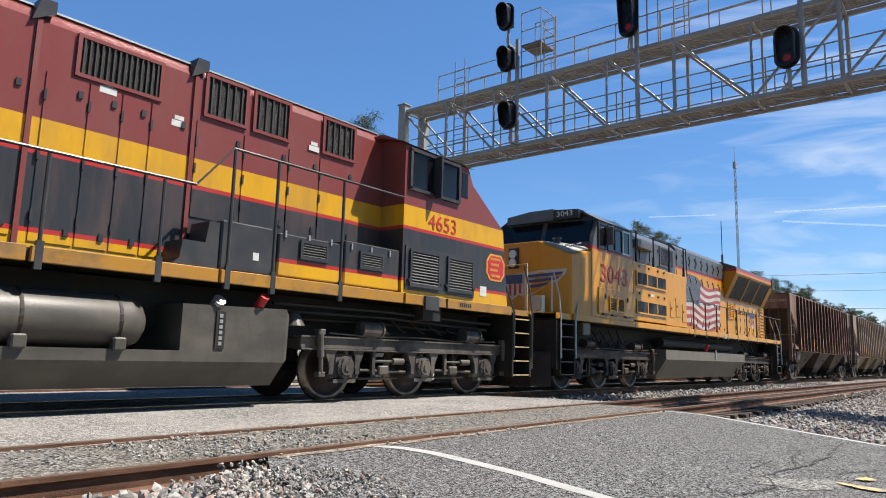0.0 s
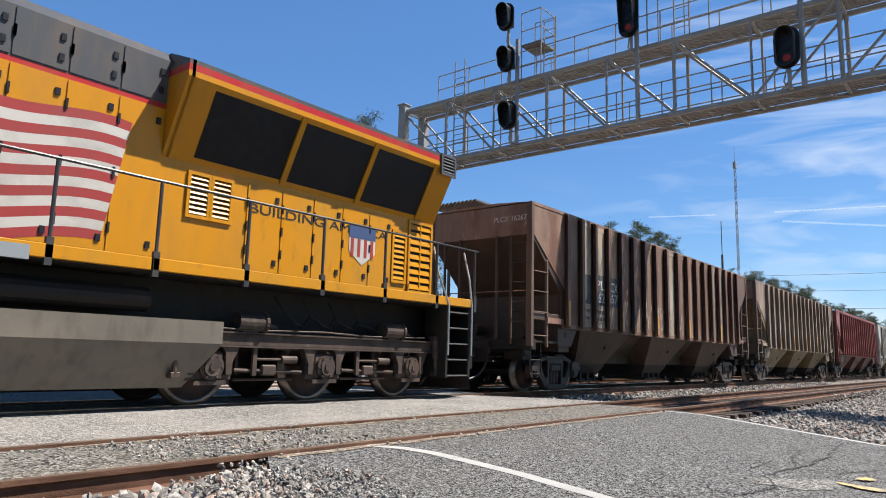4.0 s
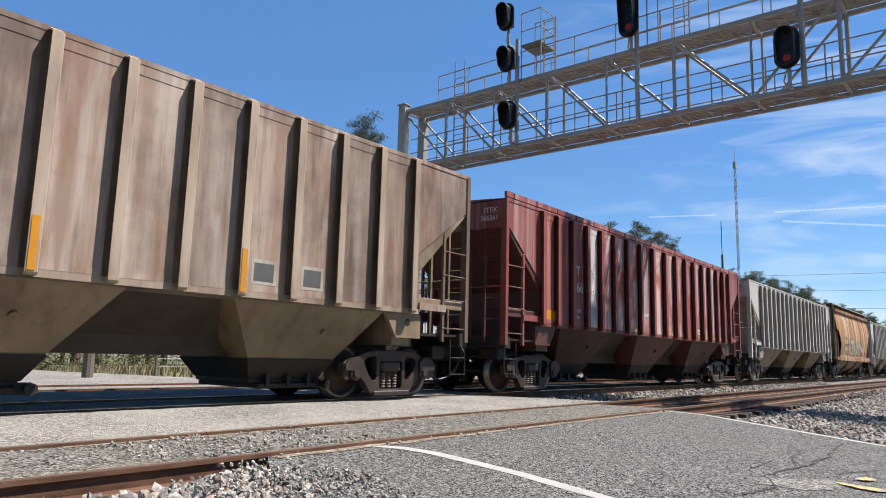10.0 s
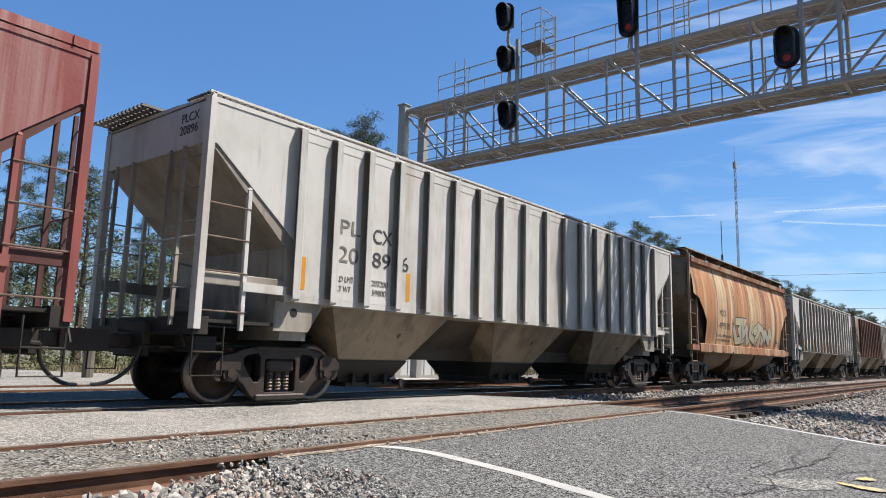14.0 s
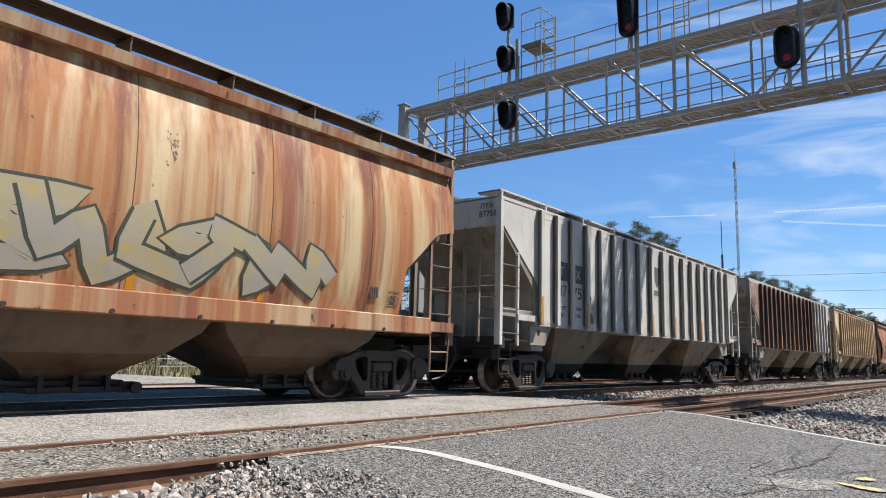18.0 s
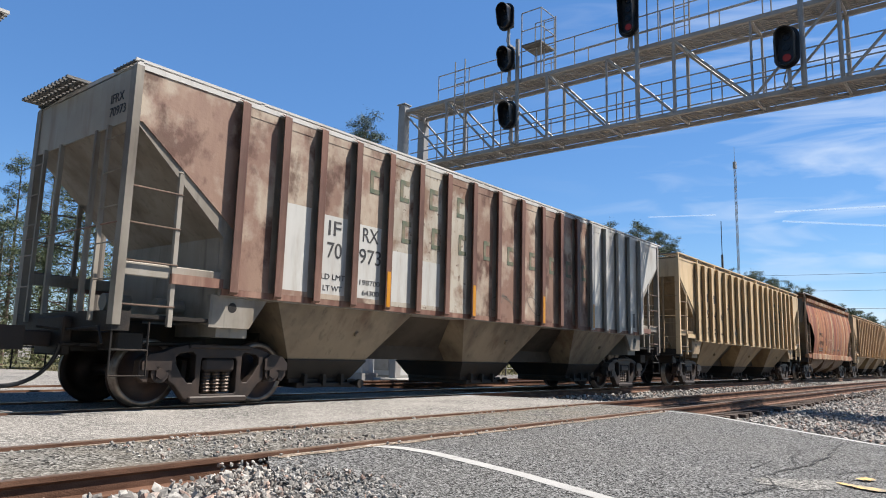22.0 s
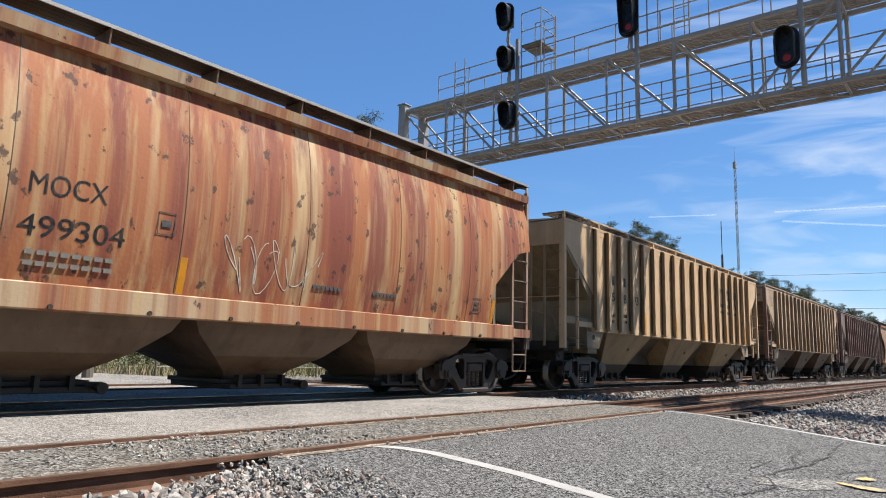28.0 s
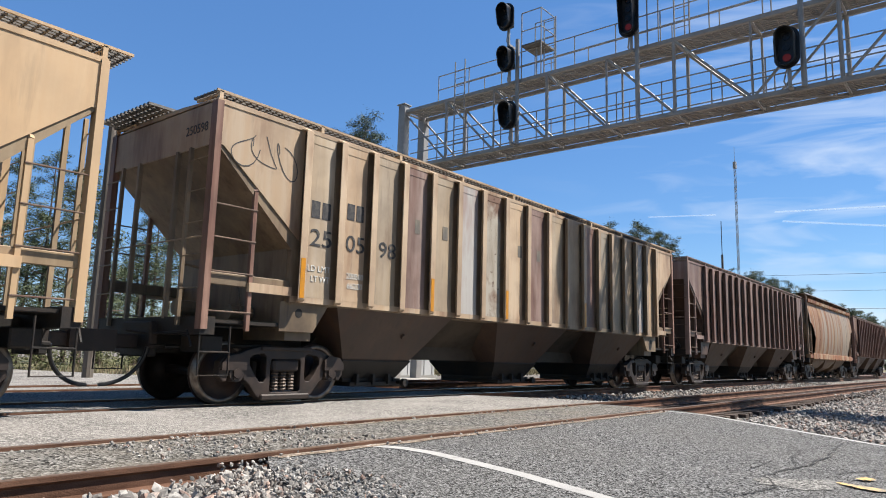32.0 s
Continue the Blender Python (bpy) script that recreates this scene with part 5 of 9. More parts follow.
    def bogie(self, axles, r, material, grey_boxes):
        """A three-axle truck: slender side beams on pedestals, boxes, springs, dampers and brake gear."""
        a0, c, a2 = axles
        fr = self.add("truck", lambda bm: [(box(bm, a0 - 0.95, a2 + 0.95, s * 1.08, s * 1.22, 0.84, 1.03, 0.015), box(bm, a0 - 0.98, a2 + 0.98, s * 1.04, s * 1.27, 1.02, 1.045), box(bm, a0 - 0.95, a2 + 0.95, s * 1.04, s * 1.25, 0.825, 0.85)) for s in (-1, 1)] + [box(bm, c - 0.9, c + 0.9, -1.08, 1.08, 0.80, 1.0), box(bm, a0 - 0.9, a0 - 0.75, -1.08, 1.08, 0.84, 1.0), box(bm, a2 + 0.75, a2 + 0.9, -1.08, 1.08, 0.84, 1.0)], material)
        for i, x in enumerate(axles):
            wheelset(fr, x - self.mid, r)
            for s in (-1, 1):
                self.add("pedestal", lambda bm: [slab(bm, [(x + q * 0.46, 0.85), (x + q * 0.34, 0.60), (x + q * 0.34, 0.44), (x + q * 0.25, 0.44), (x + q * 0.23, 0.74), (x + q * 0.16, 0.85)], "y", s * 1.09, s * 1.22) for q in (-1, 1)], material, parent=fr)
                self.add("axle_box", lambda bm: (box(bm, x - 0.21, x + 0.21, s * 1.02, s * 1.20, 0.36, 0.76, 0.03), box(bm, x - 0.36, x + 0.36, s * 1.06, s * 1.18, 0.36, 0.45, 0.015), box(bm, x - 0.25, x + 0.25, s * 1.10, s * 1.23, 0.30, 0.36)), grey_boxes, parent=fr)
                self.add("bearing_cap", lambda bm: (rod(bm, (x, s * 1.19, 0.55), (x, s * 1.26, 0.55), 0.185, 18), rod(bm, (x, s * 1.26, 0.55), (x, s * 1.29, 0.55), 0.13, 16), rod(bm, (x, s * 1.29, 0.55), (x, s * 1.31, 0.55), 0.06, 8)), grey_boxes, parent=fr)
                for k in range(6):
                    self.add("cap_bolt", lambda bm: rod(bm, (x + 0.155 * math.cos(k * 1.047), s * 1.25, 0.55 + 0.155 * math.sin(k * 1.047)), (x + 0.155 * math.cos(k * 1.047), s * 1.28, 0.55 + 0.155 * math.sin(k * 1.047)), 0.018, 6), material, parent=fr)
                for dx in (-0.30, 0.30):
                    self.add("coil_spring", lambda bm: [rod(bm, (x + dx, s * 1.12, 0.455 + k * 0.06), (x + dx, s * 1.12, 0.495 + k * 0.06), 0.095, 12) for k in range(6)] + [rod(bm, (x + dx, s * 1.12, 0.44), (x + dx, s * 1.12, 0.82), 0.06, 8)], under_black, parent=fr)
                # brake shoe, hanger and the rod between the wheels
                q = 1 if i < 2 else -1
                self.add("brake_shoe", lambda bm: (loft(bm, [[(x + q * (r + 0.02) * math.cos(a), y, 0.55 + (r + 0.02) * math.sin(a)), (x + q * (r + 0.09) * math.cos(a), y, 0.55 + (r + 0.09) * math.sin(a)), (x + q * (r + 0.09) * math.cos(a), y + s * 0.10, 0.55 + (r + 0.09) * math.sin(a)), (x + q * (r + 0.02) * math.cos(a), y + s * 0.10, 0.55 + (r + 0.02) * math.sin(a))] for y in (s * 0.72,) for a in (-0.45, -0.2, 0.05, 0.3)]), beam(bm, (x + q * (r + 0.10), s * 0.85, 0.95), (x + q * (r + 0.12), s * 0.85, 0.42), 0.06, 0.05)), material, parent=fr)
        for s in (-1, 1):
            for a, b in ((a0, c), (c, a2)):
                self.add("brake_rod", lambda bm: (rod(bm, (a + 0.42, s * 1.14, 0.50), (b - 0.42, s * 1.14, 0.47), 0.028, 8), rod(bm, (a + 0.5, s * 1.02, 0.36), (b - 0.5, s * 1.02, 0.36), 0.022, 8), box(bm, (a + b) / 2 - 0.16, (a + b) / 2 + 0.10, s * 1.08, s * 1.20, 0.42, 0.58, 0.02)), grey_boxes, parent=fr)
                self.add("slack_adjuster", lambda bm: (rod(bm, ((a + b) / 2 + 0.18, s * 1.18, 0.66), ((a + b) / 2 + 0.46, s * 1.18, 0.66), 0.06, 12), rod(bm, ((a + b) / 2 - 0.3, s * 1.18, 0.66), ((a + b) / 2 + 0.18, s * 1.18, 0.66), 0.022, 8), beam(bm, ((a + b) / 2 - 0.3, s * 1.18, 0.84), ((a + b) / 2 - 0.3, s * 1.18, 0.42), 0.05, 0.07)), grey_boxes, parent=fr)
            for x in ((a0 + c) / 2 - 0.45, a2 - 0.55):
                self.add("brake_cylinder", lambda bm: (rod(bm, (x - 0.22, s * 1.2, 1.19), (x + 0.22, s * 1.2, 1.19), 0.135, 16), rod(bm, (x + 0.22, s * 1.2, 1.19), (x + 0.27, s * 1.2, 1.19), 0.155, 16), rod(bm, (x + 0.27, s * 1.2, 1.18), (x + 0.48, s * 1.2, 1.13), 0.045, 10), box(bm, x - 0.12, x + 0.12, s * 1.12, s * 1.26, 1.04, 1.10)), grey_boxes, parent=fr)
            for x in (a0 - 0.62, a2 + 0.58):
                self.add("shock_absorber", lambda bm: (rod(bm, (x, s * 1.29, 1.08), (x + 0.03, s * 1.29, 0.72), 0.058, 12), rod(bm, (x + 0.03, s * 1.29, 0.74), (x + 0.05, s * 1.29, 0.46), 0.036, 10), box(bm, x - 0.07, x + 0.08, s * 1.2, s * 1.33, 1.06, 1.15, 0.01), box(bm, x - 0.02, x + 0.12, s * 1.2, s * 1.32, 0.40, 0.48, 0.01)), grey_boxes, parent=fr)
            self.add("sand_pipe", lambda bm: bent(bm, [(a2 + 0.85, s * 1.1, 1.35), (a2 + 0.95, s * 1.12, 0.95), (a2 + 0.82, s * 1.05, 0.55), (a2 + 0.62, s * 0.9, 0.22)], 0.025), material, parent=fr)
            self.add("brake_pipe", lambda bm: bent(bm, [(a0 - 0.4, s * 1.26, 1.10), (a0 + 0.5, s * 1.27, 1.07), (c - 0.1, s * 1.27, 1.10), (c + 0.9, s * 1.26, 1.07), (a2 + 0.3, s * 1.26, 1.10)], 0.014, 6), grey_boxes, parent=fr)
            # motor leads and air hoses that hang from the deck
            for k in range(4):
                x = c - 0.9 + k * 0.55
                self.add("hose", lambda bm: bent(bm, [(x, s * 1.0, 1.62), (x + 0.08, s * 1.12, 1.42 - 0.05 * k), (x + 0.30, s * 1.15, 1.22), (x + 0.55, s * 1.05, 1.18), (x + 0.75, s * 0.95, 1.35)], 0.022, 6), under_black, parent=fr)

    def pilot(self, x, e, step_mat, post_mat):
        """The end sheet with plough, steps and coupler; e: the way that it faces."""
        self.add("pilot_plate", lambda bm: box(bm, x, x - e * 0.12, -1.5, 1.5, 0.55, 1.7), under_black)
        self.add("plough", lambda bm: loft(bm, [[(x, -1.35, 0.95), (x + e * 0.35, 0, 0.95), (x, 1.35, 0.95), (x - e * 0.1, 0, 0.95)], [(x + e * 0.08, -1.4, 0.14), (x + e * 0.6, 0, 0.14), (x + e * 0.08, 1.4, 0.14), (x - e * 0.02, 0, 0.14)]]), truck_iron)
        self.add("coupler", lambda bm: b_coupler(bm, e, e * x if e > 0 else -x), truck_iron)
        for s in (-1, 1):
            st = self.add("step_well", lambda bm: (box(bm, x - e * 0.12, x - e * 0.18, s * 1.0, s * 1.53, 0.38, 1.75), box(bm, x - e * 0.88, x - e * 0.82, s * 1.0, s * 1.53, 0.38, 1.75), box(bm, x - e * 0.85, x - e * 0.15, s * 0.98, s * 1.02, 0.38, 1.75)), under_black)
            for k in range(5):
                z = 0.40 + k * 0.30
                self.add("tread", lambda bm: box(bm, x - e * 0.82, x - e * 0.18, s * 1.20, s * 1.50, z, z + 0.03), under_black, parent=st)
                self.add("step_edge", lambda bm: box(bm, x - e * 0.82, x - e * 0.18, s * 1.50, s * 1.52, z + 0.006, z + 0.03), step_mat, parent=st)
            for q in (0.12, 0.85):
                self.add("grab_rail", lambda bm: bent(bm, [(x - e * q, s * 1.56, 0.8), (x - e * q, s * 1.56, 1.75), (x - e * (q + 0.25 if q > 0.5 else q + 0.02), s * 1.5, 2.3), (x - e * (q + 0.25 if q > 0.5 else q + 0.02), s * 1.35, 2.85)], 0.02, 8), post_mat, parent=st)


def maroon_locomotive():
    L = Loco("locomotive", "maroon, yellow and dark grey diesel locomotive", 2.3)
    HY = 0.98
    L.box("underframe", -8.2, 12.3, -0.75, 0.75, 1.0, 1.68, under_black)
    L.box("deck", -8.0, 12.45, -1.5, 1.5, 1.70, 1.84, under_black)
    for s in (-1, 1):
        for a, b in ((-8.0, -3.0), (-2.95, 2.9), (2.95, 5.28), (5.32, 9.0), (9.05, 10.2), (10.25, 12.45)):
            L.box("side_sill", a, b, s * 1.49, s * 1.555, 1.68, 1.86, k_sill, 0.008, "faded orange sill edge")
    # hood with a bevelled roof
    L.add("hood", lambda bm: slab(bm, [(-HY, 1.84), (HY, 1.84), (HY, 4.66), (HY - 0.16, 4.86), (-HY + 0.16, 4.86), (-HY, 4.66)], "x", -7.2, 8.95), k_paint)
    # Bright strip added for the highlight along the hood's upper edge.
    L.add("roof_rib", lambda bm: box(bm, -7.2, 8.9, -0.86, -0.82, 4.86, 4.885), silver)
    for x in (5.05, 2.95):
        L.add("hood_edge_strip", lambda bm: box(bm, x - 0.03, x + 0.03, -HY - 0.03, -HY, 1.9, 4.66), k_maroon)
        L.add("lifting_bracket", lambda bm: slab(bm, [(x - 0.1, 4.62), (x + 0.16, 4.78), (x + 0.16, 4.93), (x - 0.02, 4.93)], "y", -HY - 0.05, -HY + 0.25), k_dark)
    for s in (-1, 1):
        L.grille("air_intake", 3.45, 4.50, 4.16, 4.62, HY, s, k_maroon, dark_mesh, 0, 14, under_black)
        for a, b in ((5.24, 5.88), (6.08, 6.70), (7.48, 8.15)):
            L.grille("screened_window", a, b, 4.16, 4.72, HY, s, k_maroon, dark_mesh, 0, 5, under_black)
        L.doors([-7.1, -6.4, -5.7, -5.0, -4.3, -3.6, -2.9, -2.2, -1.5, -0.8, -0.1, 0.6, 1.3, 2.0, 2.9], 2.02, 4.0, HY, s, k_paint, k_dark)
        L.doors([3.08, 3.60, 4.02, 4.42, 5.0], 1.98, 4.06, HY, s, k_paint, k_dark)
        L.doors([5.1, 5.9, 6.75, 7.40, 8.2], 2.62, 4.02, HY, s, k_paint, k_dark)
    for x, z in ((3.72, 4.0), (4.72, 3.84), (7.15, 4.10), (-1.0, 3.8)):
        L.box("sticker", x, x + 0.22, -HY - 0.018, -HY - 0.014, z, z + 0.09, sticker, label="white printed sticker")
        L.box("sticker", x + 0.04, x + 0.18, -HY - 0.018, -HY - 0.014, z + 0.10, z + 0.16, sticker, label="white printed sticker")
    # boxes along the walkway
    for s in (-1, 1):
        for a, b, z0, z1 in ((5.30, 6.22, 1.86, 2.55), (6.26, 7.55, 1.88, 2.52), (7.58, 8.88, 1.88, 2.60)):
            L.box("walkway_cabinet", a, b, s * HY, s * 1.53, z0, z1, k_paint if a > 6 else k_dark, 0.02)
        for a, b in ((6.70, 7.16), (7.95, 8.42)):
            L.grille("vent", a, b, 2.22, 2.42, 1.53, s, k_dark, dark_mesh, 5, 0, louvre_grey)
        L.add("walkway_step", lambda bm: slab(bm, [(4.62, 1.86), (5.28, 1.86), (5.28, 2.5), (5.12, 2.5), (5.08, 2.2), (4.75, 2.2), (4.72, 1.95)], "y", s * 1.05, s * 1.5), k_dark)
        for k in range(6):
            x = 6.35 + k * 0.45
            L.box("hinge", x, x + 0.03, s * 1.53, s * 1.555, 2.46, 2.56, silver)
    L.box("sticker", 5.82, 5.92, -1.536, -1.531, 2.05, 2.16, sticker, label="white printed sticker")
    # cab and nose
    cab = [(8.93, 1.86), (8.93, 4.74), (10.82, 4.70), (10.98, 4.22), (12.26, 3.46), (12.45, 1.86)]
    L.add("cab", lambda bm: loft(bm, [[(x if x < 12 else x - 0.18 * (abs(y) > 1.2), y, z - (0.16 if z > 4.6 and abs(y) > 1.2 else 0)) for x, z in cab] for y in (-1.55, -1.18, 1.18, 1.55)]), k_paint)
    L.add("cab_roof", lambda bm: loft(bm, [[(8.75, -1.6, 4.58), (8.75, -1.15, 4.77), (8.75, 1.15, 4.77), (8.75, 1.6, 4.58), (8.75, 1.1, 4.71), (8.75, -1.1, 4.71)], [(10.95, -1.6, 4.54), (10.95, -1.15, 4.73), (10.95, 1.15, 4.73), (10.95, 1.6, 4.54), (10.95, 1.1, 4.67), (10.95, -1.1, 4.67)]]), k_maroon)
    for s in (-1, 1):
        w = L.add("side_window", lambda bm: (box(bm, 9.03, 10.52, s * 1.55, s * 1.60, 4.47, 4.53), box(bm, 9.03, 9.09, s * 1.55, s * 1.60, 3.76, 4.50), box(bm, 10.46, 10.52, s * 1.55, s * 1.60, 3.80, 4.47), box(bm, 9.72, 9.79, s * 1.55, s * 1.60, 3.78, 4.47), box(bm, 9.03, 10.52, s * 1.55, s * 1.60, 3.74, 3.80)), k_dark)
        L.box("pane", 9.09, 9.72, s * 1.552, s * 1.565, 3.80, 4.47, window_dark, parent=w)
        L.box("pane", 9.79, 10.46, s * 1.552, s * 1.565, 3.80, 4.47, window_dark, parent=w)
        L.add("wind_deflector", lambda bm: box(bm, 9.73, 9.77, s * 1.6, s * 1.75, 3.7, 4.5), k_dark, parent=w)
        L.box("quarter_window", 10.60, 10.80, s * 1.55, s * 1.562, 3.92, 4.42, window_dark, 0.005)
        lv = L.add("cab_grille_panel", lambda bm: box(bm, 9.0, 11.05, s * 1.55, s * 1.57, 1.93, 2.72), k_dark)
        L.grille("louvre", 9.15, 9.90, 2.04, 2.62, 1.57, s, k_dark, dark_mesh, 11, 0, louvre_grey)
        L.grille("louvre", 10.22, 10.96, 2.04, 2.62, 1.57, s, k_dark, dark_mesh, 11, 0, louvre_grey)
        for x in (9.08, 9.98, 10.14, 11.0):
            L.add("latch", lambda bm: rod(bm, (x, s * 1.57, 2.1), (x, s * 1.61, 2.1), 0.035, 10), black_paint, parent=lv)
        L.box("jack_pad", 9.55, 9.95, s * 1.555, s * 1.60, 1.60, 1.86, k_dark, 0.01)
    L.box("windshield", 10.86, 10.90, -1.2, -0.15, 4.25, 4.62, window_dark)
    L.text("4653", 0.30, red_print, 9.61, -1.556, 3.12, width=0.84)
    # shield emblem as plain shapes
    oct_ = [(0.33, 0.13), (0.33, -0.13), (0.2, -0.28), (-0.2, -0.28), (-0.33, -0.13), (-0.33, 0.13), (-0.2, 0.28), (0.2, 0.28)]
    em = L.add("emblem", lambda bm: slab(bm, [(11.82 + x, 2.63 + z) for x, z in oct_], "y", -1.556, -1.551), surf("emblem_yellow", (0.8, 0.36, 0.03), 0.4), "red and yellow shield emblem")
    L.add("emblem_field", lambda bm: slab(bm, [(11.82 + x * 0.86, 2.63 + z * 0.86) for x, z in oct_], "y", -1.560, -1.555), red_print, parent=em)
    for k in range(4):
        L.box("emblem_bar", 11.62 + 0.03 * (k % 2), 11.98 - 0.05 * (k % 3), -1.563, -1.559, 2.78 - k * 0.115, 2.83 - k * 0.115, reflector, parent=em)
    L.box("sticker", 11.28, 11.5, -1.556, -1.551, 2.0, 2.2, sticker, label="white printed sticker")
    for k in range(6):
        L.box("model_mark", 10.62 + k * 0.065, 10.665 + k * 0.065, -1.558, -1.554, 1.73, 1.81, black_print)
    # railings
    for s in (-1, 1):
        L.railing([(-7.5, 2.92), (4.86, 2.95), (5.40, 3.58), (8.95, 3.58)], [(-5, 2.92), (-3.3, 2.92), (-1.5, 2.92), (0.2, 2.92), (1.6, 2.92), (3.03, 2.92), (4.42, 2.92), (5.42, 3.58), (6.18, 3.56), (7.50, 3.56)], 1.53, s, k_dark, 1.80)
    # tank and reservoirs
    for s in (-1, 1):
        L.add("fuel_tank", lambda bm: loft(bm, [[(x, s * 0.3, 0.28), (x, s * 1.15, 0.28), (x, s * 1.45, 0.62), (x, s * 1.45, h), (x, s * 0.3, h)] for x, h in ((-2.2, 0.76), (4.86, 0.76), (4.861, 1.37), (6.54, 1.40))] + [[(6.62, s * 0.3, 0.45), (6.45, s * 1.1, 0.34), (6.60, s * 1.42, 0.66), (6.62, s * 1.42, 1.3), (6.62, s * 0.3, 1.3)]]), tank_paint, "dusty grey fuel tank")
        air = L.add("air_reservoir", lambda bm: loft(bm, [[(x, s * 1.18 + r * math.cos(a * math.pi / 12), 1.09 + r * math.sin(a * math.pi / 12)) for a in range(24)] for x, r in ((-1.6, 0.15), (-1.5, 0.27), (-1.35, 0.33), (4.2, 0.33), (4.36, 0.27), (4.44, 0.15))]), tank_paint, "grey cylindrical air reservoir", smooth=True)
        for x in (-0.8, 0.9, 2.95, 4.05):
            L.add("strap", lambda bm: loft(bm, [[(xx, s * 1.18 + 0.336 * math.cos(a * math.pi / 12), 1.09 + 0.336 * math.sin(a * math.pi / 12)) for a in range(24)] for xx in (x - 0.02, x + 0.02)], False), under_black, parent=air)
            L.box("bracket", x - 0.08, x + 0.08, s * 1.38, s * 1.52, 0.74, 0.90, tank_paint, 0.02, parent=air)
        L.box("sight_glass", 5.36, 5.50, s * 1.45, s * 1.47, 0.80, 1.30, under_black)
        for k in range(6):
            L.box("sight_mark", 5.405, 5.455, s * 1.47, s * 1.476, 0.84 + k * 0.075, 0.89 + k * 0.075, silver)
        L.add("fuel_filler", lambda bm: (rod(bm, (6.1, s * 1.35, 1.4), (6.1, s * 1.5, 1.56), 0.07, 12)), red_print, "red fuel filler cap")
        L.add("fuel_vent", lambda bm: rod(bm, (5.4, s * 1.35, 1.38), (5.4, s * 1.45, 1.46), 0.09, 12), silver)
        L.add("bell", lambda bm: loft(bm, [[(6.85 + r * math.cos(a * math.pi / 8), s * 1.25 + r * math.sin(a * math.pi / 8), z) for a in range(16)] for z, r in ((1.18, 0.17), (1.24, 0.14), (1.36, 0.08), (1.40, 0.02))]), tank_paint)
    for k, y in enumerate((-1.3, -1.2, -1.05)):
        L.add("pipe", lambda bm: bent(bm, [(6.4, y, 1.5 - k * 0.1), (9.0, y, 1.52 - k * 0.1), (12.0, y, 1.46 - k * 0.12)], 0.03), under_black)
    L.box("equipment_box", 9.6, 10.1, -1.5, -1.2, 1.42, 1.68, under_black)
    L.bogie([7.98, 9.97, 11.95], 0.535, loco_truck_grey, loco_truck_grey)
    L.bogie([-6.6, -4.6, -2.62], 0.535, loco_truck_grey, loco_truck_grey)
    L.pilot(13.4, 1, yellow_line, k_dark)
    L.pilot(-8.6, -1, yellow_line, k_dark)
    L.box("front_platform", 12.4, 13.4, -1.5, 1.5, 1.70, 1.82, k_sill)
    L.add("end_railing", lambda bm: bent(bm, [(13.3, -1.4, 1.8), (13.3, -1.4, 2.9), (13.3, -0.5, 2.9), (13.3, -0.5, 1.8)], 0.022, 8), yellow_line)


